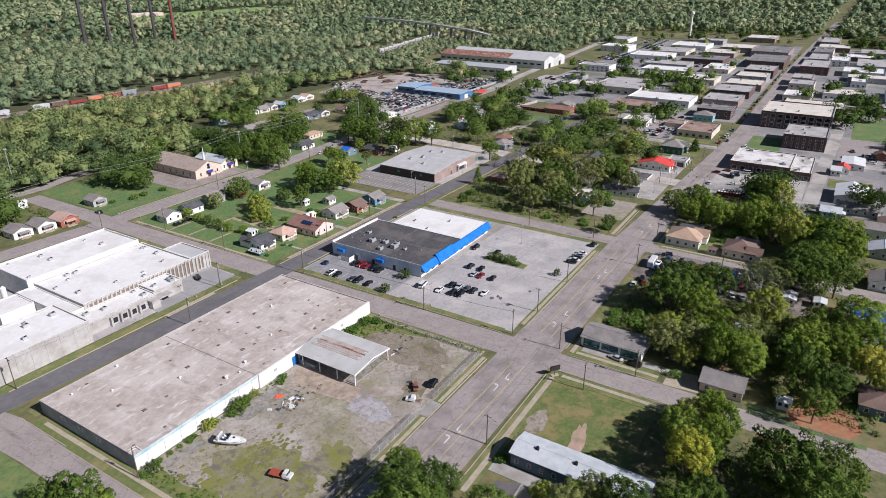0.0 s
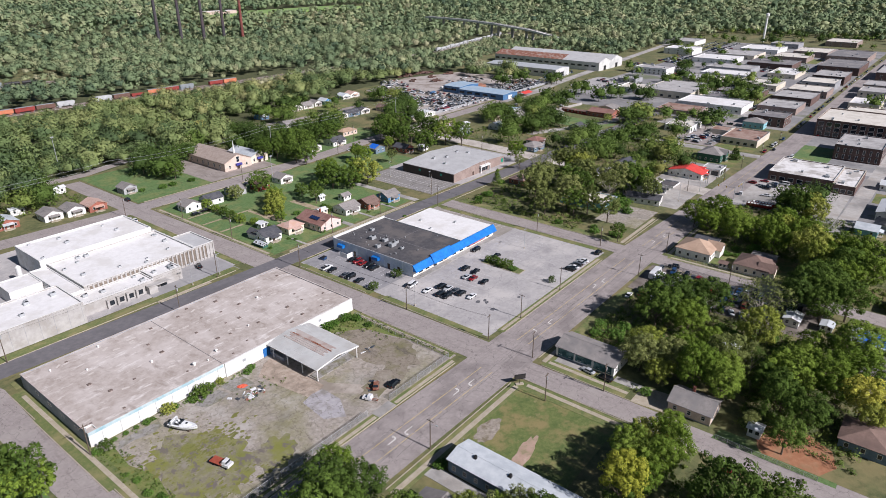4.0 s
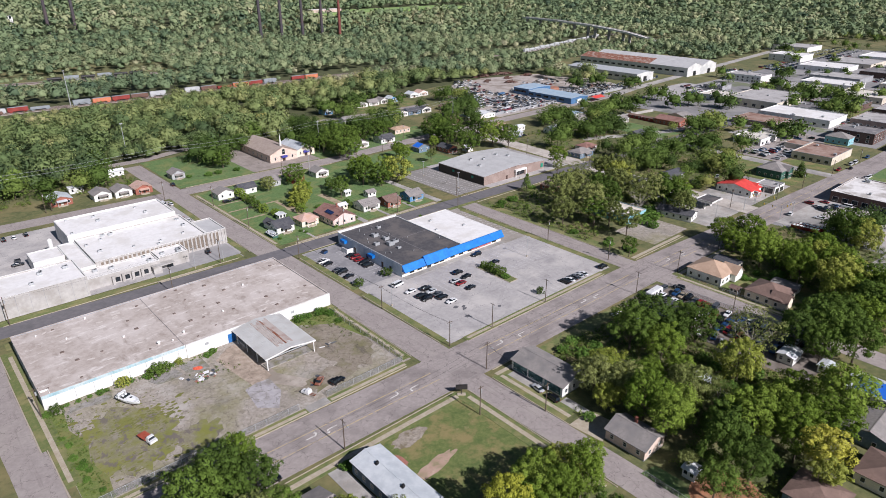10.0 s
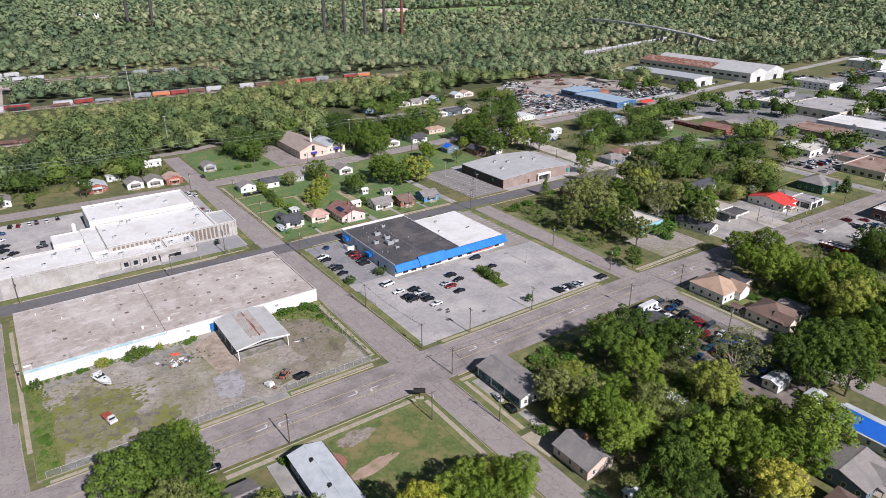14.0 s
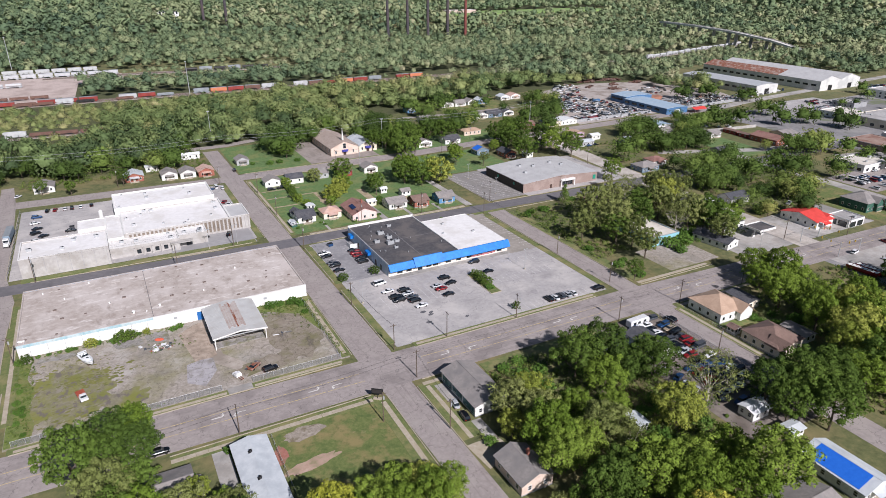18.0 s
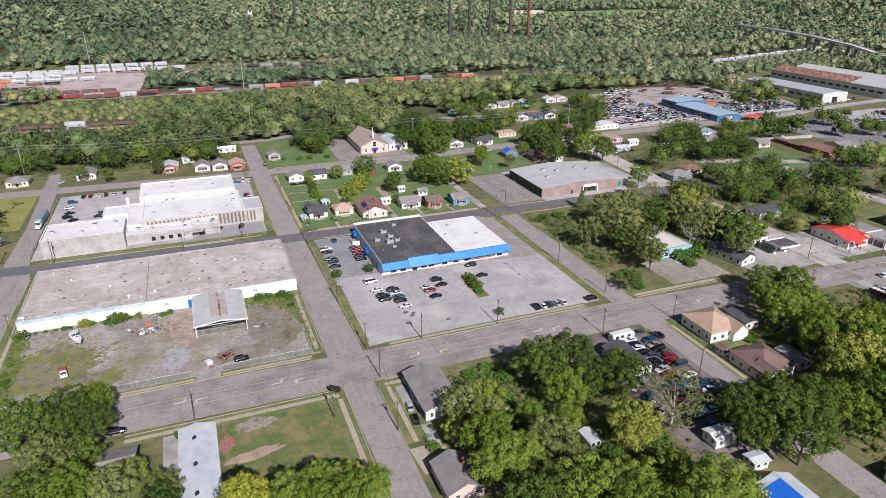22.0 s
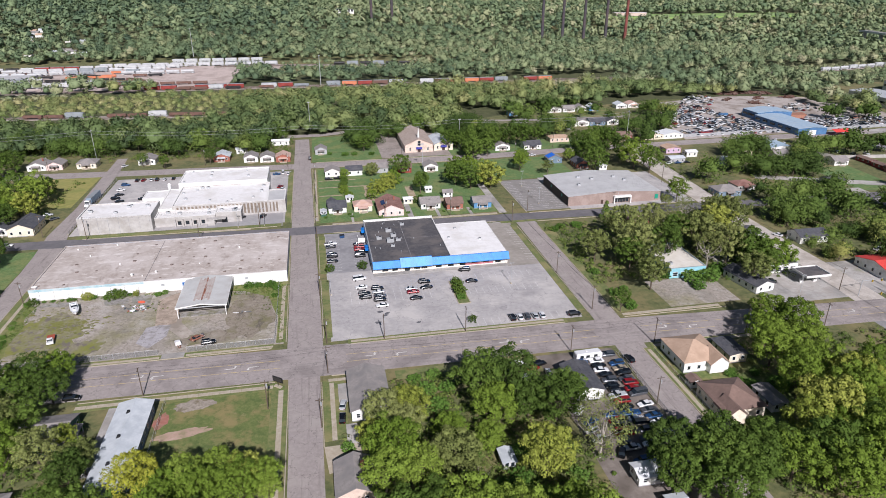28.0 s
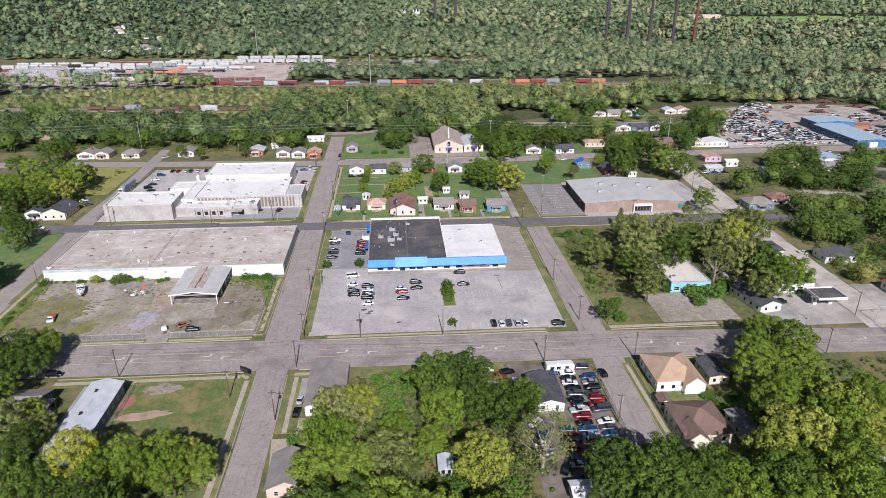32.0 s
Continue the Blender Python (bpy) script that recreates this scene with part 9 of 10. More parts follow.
lot("sedan,white,318,-76,40 suv,black,326,-86,0 sedan,silver,312,-92,90 pickup,grey,336,-80,20 sedan,black,336,40,0 sedan,white,344,46,90 suv,grey,352,40,0 sedan,red,360,47,90 sedan,black,368,41,0 pickup,blue,376,48,90 sedan,silver,346,56,0 suv,black,384,42,90")
# scrap cars on the dirt lot south of the main road
_rng = random.Random(31)
_cols = ["black", "white", "grey", "silver", "red", "blue", "black", "grey", "tan", "white"]
_forms = ["sedan", "sedan", "suv", "suv", "van", "pickup", "sedan"]
for k in range(21):
    y = -66 + k * 2.6
    for x in (97.0, 91.6, 86.2):
        if _rng.random() < (0.92 if x > 90 else 0.5) and not (x < 92 and -37 < y < -18 and x < 88) and not (x < 95 and y > -16):
            park(_rng.choice(_forms), _rng.choice(_cols), x - 1.2 - 0.03 * (y + 12) * -1 + _rng.uniform(-0.5, 0.5), y + _rng.uniform(-0.25, 0.25), _rng.choice((0, 180)) + _rng.uniform(-7, 7), True)
for w in "suv,black,72.4,-15,15 sedan,white,66,-13.4,5 sedan,red,69.5,-16.6,10 sedan,silver,73.6,-20,80 van,silver,66.5,-22,15 sedan,white,76,-39,40 sedan,blue,77,-44,20 sedan,white,76,-47.5,24 sedan,silver,76.4,-51,22 suv,black,83,-46,80 suv,grey,83,-53,85 sedan,black,80,-57,60".split():
    f, c, x, y, r = w.split(",")
    park(f, c, float(x), float(y), float(r), True)
# the salvage yard: the nearest cars singly, the packed rest joined
def yard_spot(x, y):
    """Whether scrap cars stand at this place of the salvage yard."""
    if 246 < y < 352 and 277 + 0.34 * max(0, y - 258) < x < 352 - 0.12 * max(0, y - 280) and not (y > 318 and x > 344):
        return noise.noise((x * 0.05, y * 0.05, 1.0)) > -0.42
    if 352 <= y < 392 and 322 + (y - 352) * 0.9 < x < 366 + (y - 352) * 0.4:
        return (int(x) + int(y)) % 5 < 2
    if 384 < x < 470 and 250 < y < 282:
        return True
    return 396 < x < 446 and 312 < y < 336 and noise.noise((x * 0.06, y * 0.06, 4.0)) > 0.05


PALE = ["white"] * 6 + ["silver"] * 5 + ["tan", "tan", "grey", "grey", "white", "rust", "black", "silver", "silver", "red"]
_rest = []
_n = 0
for j in range(40):
    for i in range(52):
        x, y = 272 + i * 3.9 + _rng.uniform(-0.8, 0.8), 248 + j * 3.7 + _rng.uniform(-0.7, 0.7)
        if not yard_spot(x, y) or 352 < x < 394 and 232 < y < 312 or _rng.random() < 0.12:
            continue
        f, c, a = _rng.choice(_forms), _rng.choice(PALE), _rng.choice((20, 200, 70, 250)) + _rng.uniform(-20, 20)
        if _n < 120:
            _n += 1
            park(f, c, x, y, a, True)
        else:
            _rest.append((f, c, pose(x, y, 0.04 + (1.3 if _rng.random() < 0.12 else 0.0), 0, 0, a)))


def packed_cars(items, name="packed_scrap_cars", label="densely packed pale scrap cars in the salvage yard", category="scrap cars"):
    """Cars past counting, one mesh with a slot for each paint and one for glass."""
    names = sorted(PAINT)
    verts, faces, slots = [], [], []
    for f, c, m in items:
        for bm, s in ((far_body(f), names.index(c)), (car_glass(f), len(names))):
            bm.verts.index_update()
            o = len(verts)
            verts.extend(tuple(m @ v.co) for v in bm.verts)
            faces.extend(tuple(o + v.index for v in q.verts) for q in bm.faces)
            slots.extend([s] * len(bm.faces))
            bm.free()
    me = bpy.data.meshes.new(name)
    me.from_pydata(verts, [], faces)
    for n in names:
        me.materials.append(PAINT[n])
    me.materials.append(M_glass)
    me.polygons.foreach_set("material_index", slots)
    tagged(new(name, me), label, category, "", "stuff")


def flatbed(x, y, rz):
    """A red trailer with a loaded white top."""
    t = thing("trailer", x, y, 0.03, "long red flatbed trailer with pale boards on top", "trailer", "", "", rz)
    part("bed", boxes((-6.0, 6.0, -1.25, 1.25, 0.8, 1.5)), PAINT["red"], t)
    part("side_board", boxes((-6.0, 6.0, -1.32, -1.25, 1.2, 2.3), (-6.0, 6.0, 1.25, 1.32, 1.2, 2.3)), PAINT["red"], t)
    for i in range(8):
        part("board", boxes((-5.6 + i * 1.45, -4.6 + i * 1.45, -1.15, 1.15, 2.0, 2.25)), M_frame, t)
    for i in (-4.2, -3.0, 4.4):
        for q in (-1.1, 1.1):
            part("wheel", tubes(((i, q - 0.15, 0.5), (i, q + 0.15, 0.5), 0.5, 0.5, 12)), M_rubber, t)
    return t


flatbed(198, -26, 96)
flatbed(201.6, -27.5, 94)
for _x, _y, _c, _a in ((215, -12.5, "white", 8), (239, -12, "red", 80), (235, -19, "black", 12), (238, -20.5, "black", 10), (240, -24, "black", 14), (244.5, -22, "silver", 92), (247, -27, "white", 90), (247, -32, "black", 90)):
    park(_rng.choice(_forms), _c, _x, _y, _a, True)
packed_cars(_rest)
_rest = []
for x0, y0, nx, ny, a in ((700, 196, 26, 4, 80), (846, 190, 20, 3, 80), (640, 218, 10, 3, 80), (472, 184, 12, 2, 90), (508, 206, 8, 2, 90), (312, 36, 9, 2, 90), (314, 52, 8, 1, 90), (560, 160, 8, 2, 0), (452, 44, 4, 3, 0), (690, 86, 8, 2, 90), (770, 52, 8, 1, 90), (600, 152, 3, 6, 0), (700, -112, 12, 2, 90), (310, -100, 8, 2, 90), (520, -94, 6, 2, 90), (860, 104, 6, 2, 90)):
    for i in range(nx):
        for j in range(ny):
            if _rng.random() < 0.72:
                _rest.append((_rng.choice(_forms), _rng.choice(["white", "white", "silver", "grey", "black", "black", "blue", "red"]), pose(x0 + i * (3.2 if a else 5.6) + _rng.uniform(-0.3, 0.3), y0 + j * (9 if a else 3.2) + _rng.uniform(-0.5, 0.5), 0.05, 0, 0, a + _rng.choice((0, 180)) + _rng.uniform(-4, 4))))
packed_cars(_rest, "parked_cars_downtown", "rows of cars parked on far downtown lots", "cars")
for i in range(46):
    park(_rng.choice(_forms), _rng.choice(["white", "silver", "black", "grey", "blue"]), 400 + i * 3.3 + _rng.uniform(-1, 1), 232 + 12 + (i % 3) * 6 + i * 0.5, _rng.uniform(0, 360), True)
for i in range(40):
    park(_rng.choice(_forms), _rng.choice(["white", "white", "silver", "grey", "black"]), 880 + (i % 10) * 11 + _rng.uniform(-2, 2), 200 + (i // 10) * 12 + _rng.uniform(-2, 2), 80 + _rng.uniform(-8, 8), True)
for i in range(60):
    x = _rng.uniform(300, 900)
    park(_rng.choice(_forms), _rng.choice(_cols), x, main_y(x) + _rng.choice((-8.6, 8.6, -8.6, 8.6)), _rng.choice((0, 180)), True)


# ---- poles, lamps, wires ----
def utility_pole(x, y, h=9.5, arm="x", lamp=False, z=0.0):
    p = thing("utility_pole", x, y, z, "weathered wooden utility pole" + (" with a street lamp arm" if lamp else " with crossarm beside the street"), "utility pole", "utility poles")
    part("pole", tubes(((0, 0, -0.5), (0, 0, h), 0.17, 0.11, 8)), M_wood, p)
    a = (-1.1, 1.1, -0.06, 0.06, h - 0.7, h - 0.56) if arm == "x" else (-0.06, 0.06, -1.1, 1.1, h - 0.7, h - 0.56)
    c = part("crossarm", boxes(a), M_wood, p)
    if lamp:
        part("lamp_arm", tubes(((0, 0, h - 1.6), (0, -2.0 if y < 20 else 2.0, h - 1.1), 0.05, 0.04, 6)), M_metal, p)
        part("lamp_head", boxes((-0.16, 0.16, -0.35, 0.35, -0.08, 0.08)), M_metal, p, at=(0, -2.2 if y < 20 else 2.2, h - 1.1))
    else:
        part("transformer", tubes(((0.3, 0, h - 2.4), (0.3, 0, h - 1.4), 0.24, 0.24, 10)), M_metal, p)
    return h


POLES = [(8.2, 10.4, "x", 0), (8.0, -6.6, "x", 1), (54.6, 9.4, "y", 1), (101.0, 47, "x", 0), (103, 16, "x", 0), (6.6, 45, "x", 0), (6.4, 103, "x", 0), (99.6, 105.2, "y", 0),
         (-44.6, -8.0, "y", 1), (85, -9.2, "y", 0), (113.8, -9.6, "y", 1), (98.6, -40, "x", 0), (176, -11.4, "y", 0), (5.6, -32, "x", 0), (-99.6, 58, "x", 0), (27, 9.6, "y", 0),
         (-9, 214.6, "x", 0), (135, 217.2, "y", 0), (168, 236.6, "y", 0), (-116.4, 127, "x", 0), (-45, 107.0, "y", 0), (-20, 121.4, "y", 0), (203, 46, "x", 0), (202, 12, "x", 0),
         (6.8, 150, "x", 0), (6.8, 190, "x", 0), (-96, 120.6, "y", 0), (61, 217, "y", 0), (-60, 236, "y", 0), (-150, 237, "y", 0), (113, 236, "y", 0), (40, 119.8, "y", 0), (72, 119.8, "y", 0), (112, 119.6, "y", 0),
         (147, -9.8, "y", 0), (-75, -9.0, "y", 1), (-9.0, -21, "x", 0), (202, 100, "x", 0), (202.6, 150, "x", 0), (232, 1.6, "y", 0), (262, 0.4, "y", 0), (300, -1.4, "y", 0), (340, -3, "y", 0)]
for _x, _y, _a, _l in POLES:
    utility_pole(_x, _y, 9.6 if _y < 100 else 11.0, _a, bool(_l))


def wire(a, b, sag=0.8, name="power_line", thick=1.0, mat=None):
    """A hanging wire as a thin tube of eight straight lengths."""
    bm = bmesh.new()
    a, b = Vector(a), Vector(b)
    pts = [a.lerp(b, i / 8) - Vector((0, 0, sag * 4 * (i / 8) * (1 - i / 8))) for i in range(9)]
    rings = [[bm.verts.new(p + Vector(o) * thick) for o in ((0, 0.022, 0), (0.016, -0.012, 0.018), (-0.016, -0.012, -0.018))] for p in pts]
    for r, q in zip(rings, rings[1:]):
        for i in range(3):
            bm.faces.new((r[i], r[(i + 1) % 3], q[(i + 1) % 3], q[i]))
    ob = part(name, bm, mat or M_dark_metal)
    tagged(ob, ("thin black" if mat is None else "pale shining") + " power line hanging between poles", "power line", "power lines")


for (xa, ya), (xb, yb), h in (((-75, -9), (-44.6, -8), 8.9), ((-44.6, -8), (8, -6.6), 8.9), ((8, -6.6), (85, -9.2), 8.9), ((85, -9.2), (113.8, -9.6), 8.9), ((113.8, -9.6), (147, -9.8), 8.9), ((147, -9.8), (176, -11.4), 8.9),
                              ((8, -6.6), (5.6, -32), 8.9), ((8.2, 10.4), (6.6, 45), 8.9), ((6.6, 45), (6.4, 103), 8.9), ((103, 16), (101, 47), 8.9), ((101, 47), (99.6, 105.2), 8.9),
                              ((-96, 120.6), (-20, 121.4), 10.3), ((40, 119.8), (72, 119.8), 10.3), ((72, 119.8), (112, 119.6), 10.3), ((-150, 237), (-60, 236), 10.3), ((-60, 236), (-9, 214.6), 10.3), ((-9, 214.6), (61, 217), 10.3), ((61, 217), (135, 217.2), 10.3), ((135, 217.2), (168, 236.6), 10.3),
                              ((202, 12), (203, 46), 8.9), ((203, 46), (202, 100), 8.9), ((202, 100), (202.6, 150), 10.3)):
    for o in (-0.95, 0.95):
        wire((xa, ya + o, h), (xb, yb + o, h), 0.9)
# the high transmission wires across the northern lawns
for z in (17.0, 19.0):
    for xa, xb in ((-260, -130), (-130, 5), (5, 104), (104, 230)):
        wire((xa, 262 if xa < 0 else 252, z), (xb, 262 if xb < 0 else 252, z), 2.4, "power_line", 2.0, M_metal)
for _x in (-260, -130, 230):
    _s = thing("mast", _x, 262 if _x < 0 else 252, 0, "tall slender pale mast among the trees", "mast", "masts")
    part("shaft", tubes(((0, 0, -0.5), (0, 0, 20), 0.24, 0.14, 10)), M_metal, _s)
    part("crossarm", boxes((-0.1, 0.1, -2, 2, 18.8, 19.0)), M_metal, _s)


def lot_lamp(x, y, h=9.0):
    p = thing("lamp_post", x, y, 0, "slim steel car park lamp post", "lamp post", "car park lamps")
    part("base", tubes(((0, 0, -0.1), (0, 0, 0.6), 0.3, 0.3, 10)), M_conc, p)
    part("post", tubes(((0, 0, 0.6), (0, 0, h), 0.09, 0.06, 8)), M_metal, p)
    for s in (-1, 1):
        part("lamp_head", boxes((s * 0.2, s * 0.9, -0.18, 0.18, h - 0.1, h + 0.08)), M_metal, p)


for _x, _y in ((80, 41), (10.8, 44.6), (121, 128), (121, 158), (160, 117.6), (-30, 123), (-18, 123), (183, 10)):
    lot_lamp(_x, _y)

# ---- the yard: fence, boat, wrecks, weeds ----
M_mesh = bpy.data.materials.new("chain link mesh")
M_mesh.use_nodes = True
_nt = M_mesh.node_tree
_tc = _nt.nodes.new("ShaderNodeNewGeometry")
_ck = _nt.nodes.new("ShaderNodeTexChecker")
_ck.inputs["Scale"].default_value = 9.0
_nt.links.new(_tc.outputs["Position"], _ck.inputs["Vector"])
_tb = _nt.nodes.new("ShaderNodeBsdfTransparent")
_mx = _nt.nodes.new("ShaderNodeMixShader")
_mp = _nt.nodes.new("ShaderNodeMapRange")
_mp.inputs[3].default_value, _mp.inputs[4].default_value = 0.1, 0.32
_nt.links.new(_ck.outputs["Fac"], _mp.inputs[0])
_nt.links.new(_mp.outputs[0], _mx.inputs[0])
_nt.links.new(_tb.outputs[0], _mx.inputs[1])
_pb = _nt.nodes["Principled BSDF"]
_pb.inputs["Base Color"].default_value, _pb.inputs["Metallic"].default_value, _pb.inputs["Roughness"].default_value = (0.35, 0.36, 0.37, 1), 0.4, 0.5
_nt.links.new(_pb.outputs[0], _mx.inputs[2])
_nt.links.new(_mx.outputs[0], _nt.nodes["Material Output"].inputs["Surface"])


def fence(x0, y0, x1, y1, h=1.9, label="sagging chain-link fence round the yard", wood=None):
    """Posts, rails and mesh panels, or boards when wood is given."""
    f = tagged(new("fence"), label, "fence", "fences")
    L = math.hypot(x1 - x0, y1 - y0)
    n = max(1, round(L / 3.2))
    ang = math.degrees(math.atan2(y1 - y0, x1 - x0))
    f.matrix_basis = pose(x0, y0, 0, 0, 0, ang)
    step = L / n
    for i in range(n + 1):
        part("post", shared(("fence_post", h), lambda: tubes(((0, 0, -0.3), (0, 0, h + 0.05), 0.045, 0.045, 6)), M_metal), M_metal, f, at=(i * step, 0, 0))
    part("top_rail", tubes(((0, 0, h), (L, 0, h), 0.028, 0.028, 6)), M_metal, f)
    for i in range(n):
        part("panel", boxes((i * step + 0.03, (i + 1) * step - 0.03, -0.012, 0.012, 0.05, h - 0.03)), wood or M_mesh, f)


fence(-97.5, 14.0, -45, 14.0)
fence(-36, 14.0, -8.6, 14.0)
fence(-8.6, 14.0, -8.6, 56)
fence(-37.6, -13.4, -37.6, -36, 1.6, "rusty wire fence beside the row building")
fence(111.4, -58, 111.4, -14, 1.2, "wire fence overgrown beside the tan-roofed house")
fence(4.6, -64, 4.0, -88, 1.4, "green wire fence along the street")
fence(270, 246.5, 352, 247.5, 2.4, "weathered panel fence round the salvage yard", M_wall_grey)
fence(384, 246, 470, 249, 2.4, "weathered panel fence round the salvage yard", M_wall_grey)
fence(-105.8, 128, -105.8, 212, 1.9, "chain-link fence round the factory lot")
fence(99.2, -62, 99.2, -14, 1.9, "chain-link fence beside the scrap cars")


def boat():
    b = thing("boat", -79.4, 48.6, 0, "white cabin cruiser stranded on the yard", "boat", rz=-68)
    M_hull = surf("white boat gelcoat", ["dde0e1", "e8eaea"], 1, 0.3, coat=0.4)
    bm = bmesh.new()
    rings = []
    for x, hw, zb, zt in ((-4.0, 1.28, 0.5, 1.62), (-2.6, 1.4, 0.42, 1.66), (-1.0, 1.46, 0.4, 1.74), (0.6, 1.42, 0.42, 1.84), (1.9, 1.22, 0.5, 1.95), (3.0, 0.88, 0.66, 2.05), (3.8, 0.5, 0.9, 2.13), (4.3, 0.2, 1.25, 2.18), (4.5, 0.04, 1.6, 2.2)):
        mid = zb + (zt - zb) * 0.42
        rings.append([bm.verts.new((x, y, z)) for y, z in ((0, zb), (hw * 0.84, mid), (hw, zt - 0.12), (hw * 0.97, zt), (hw * 0.5, zt + 0.09), (0, zt + 0.12), (-hw * 0.5, zt + 0.09), (-hw * 0.97, zt), (-hw, zt - 0.12), (-hw * 0.84, mid))])
    for p, q in zip(rings, rings[1:]):
        for i in range(10):
            bm.faces.new((p[i], p[(i + 1) % 10], q[(i + 1) % 10], q[i]))
    bm.faces.new(rings[0])
    bm.faces.new(list(reversed(rings[-1])))
    part("hull", bm, M_hull, b)
    part("rub_rail", tubes(*[((xa, s * ha, za), (xb, s * hb, zb2), 0.04, 0.04, 6) for s in (-1, 1) for (xa, ha, za), (xb, hb, zb2) in (((-4.0, 1.3, 1.5), (-1.0, 1.48, 1.62)), ((-1.0, 1.48, 1.62), (1.9, 1.24, 1.83)), ((1.9, 1.24, 1.83), (3.8, 0.52, 2.01)), ((3.8, 0.52, 2.01), (4.5, 0.05, 2.1)))]), PAINT["grey"], b)
    bm = bmesh.new()
    deck = [[bm.verts.new((x, y, z)) for y, z in ((-hw, z0), (-hw * 0.8, z1), (0, z1 + 0.06), (hw * 0.8, z1), (hw, z0))] for x, hw, z0, z1 in ((-0.7, 1.05, 1.78, 2.32), (0.6, 1.0, 1.88, 2.34), (1.7, 0.78, 1.98, 2.3), (2.7, 0.4, 2.06, 2.2))]
    for p, q in zip(deck, deck[1:]):
        for i in range(4):
            bm.faces.new((p[i], p[i + 1], q[i + 1], q[i]))
    bm.faces.new(list(reversed(deck[0])))
    bm.faces.new(deck[-1])
    part("cabin", bm, M_hull, b)
    part("hatch", boxes((0.9, 1.5, -0.3, 0.3, 2.36, 2.42)), M_glass, b)
    for s in (-1, 1):
        part("windscreen", boxes((-0.5, 0.0, min(s * 0.04, s * 0.95), max(s * 0.04, s * 0.95), 2.34, 2.8, 0.8)), M_glass, b)
        part("side_screen", boxes((-1.7, -0.5, s * 1.0 - 0.03, s * 1.0 + 0.03, 1.85, 2.5)), M_glass, b)
        part("seat", boxes((-1.6, -1.0, s * 0.5 - 0.28, s * 0.5 + 0.28, 1.8, 2.15), (-1.7, -1.58, s * 0.5 - 0.28, s * 0.5 + 0.28, 2.1, 2.5)), M_hull, b)
    part("cockpit", boxes((-3.5, -0.8, -0.98, 0.98, 1.76, 1.84)), surf("grey boat seats", ["8f9496", "a2a6a8"], 2, 0.7), b)
    part("bench", boxes((-3.7, -3.1, -0.95, 0.95, 1.78, 2.12)), M_hull, b)
    for s in (-1, 1):
        part("radar_arch_leg", boxes((-2.9, -2.5, s * 1.22 - 0.06, s * 1.22 + 0.06, 1.72, 2.75)), M_hull, b)
    part("radar_arch", boxes((-2.95, -2.45, -1.28, 1.28, 2.75, 2.88)), M_hull, b)
    part("outboard", boxes((-4.4, -3.8, -0.3, 0.3, 0.6, 1.9)), M_dark_metal, b, "black outboard motor")
    for x in (-2.5, 1.8):
        part("keel_block", boxes((x - 0.3, x + 0.3, -0.6, 0.6, 0, 0.5)), M_wood, b)


boat()


def flatbed():
    b = thing("flatbed_truck", -81, 29, 0, "rusty red flatbed truck with a white cab", "truck", rz=-76)
    part("cab", boxes((0.9, 2.9, -1.0, 1.0, 0.6, 1.3), (0.9, 2.0, -0.95, 0.95, 1.3, 2.1, 0.85)), PAINT["white"], b)
    part("windscreen", boxes((1.96, 2.1, -0.8, 0.8, 1.35, 1.95)), M_glass, b)
    part("bed", boxes((-3.0, 0.8, -1.15, 1.15, 0.9, 1.05)), surf("rusty red bed", ["8a3c2c", "9c4a36", "a85c46"], 1, 0.8), b, "rusty red flat bed")
    part("headboard", boxes((0.7, 0.8, -1.1, 1.1, 1.05, 1.6)), M_rust, b)
    for x in (-1.9, 2.1):
        for s in (-1, 1):
            part("wheel", shared(("tyre",), wheel, M_rubber), M_rubber, b, at=(x, s * 0.95, 0.36))


flatbed()


def wreck(x, y, rz):
    b = thing("wrecked_truck", x, y, 0, "stripped white pickup wreck without a bed", "truck", "", "", rz)
    part("cab", boxes((-0.6, 1.2, -0.9, 0.9, 0.45, 1.15), (-0.5, 0.7, -0.85, 0.85, 1.15, 1.75, 0.85)), PAINT["white"], b)
    part("chassis", boxes((-2.4, -0.6, -0.4, -0.28, 0.45, 0.6), (-2.4, -0.6, 0.28, 0.4, 0.45, 0.6), (-2.4, -2.2, -0.4, 0.4, 0.45, 0.6)), M_rust, b)
    part("bonnet", boxes((1.2, 2.2, -0.85, 0.85, 0.5, 1.0, 0.9)), PAINT["white"], b)


wreck(-39.4, 18.4, 110)
# rubble and scrap heaps in the yard
_rng = random.Random(14)
for cx, cy, n, cols in ((-58.2, 46.6, 30, ("rust", "white", "grey", "white")), (-62, 48.6, 5, ("white", "grey")), (-35, 22, 6, ("rust", "grey", "rust")), (-20, 38, 5, ("grey", "white", "grey"))):
    hp = thing("scrap_heap", cx, cy, 0, "heap of broken planks and scrap on the yard", "scrap", "scrap heaps")
    for i in range(n):
        a, b2, c2 = _rng.uniform(0.2, 1.0), _rng.uniform(0.1, 0.5), _rng.uniform(0.05, 0.3)
        m = PAINT[_rng.choice(cols)]
        part("piece", boxes((-a, a, -b2, b2, 0, c2)), m, hp, at=pose(_rng.gauss(0, 1.7), _rng.gauss(0, 1.1), 0.03, _rng.uniform(-14, 14), _rng.uniform(-14, 14), _rng.uniform(0, 360)))


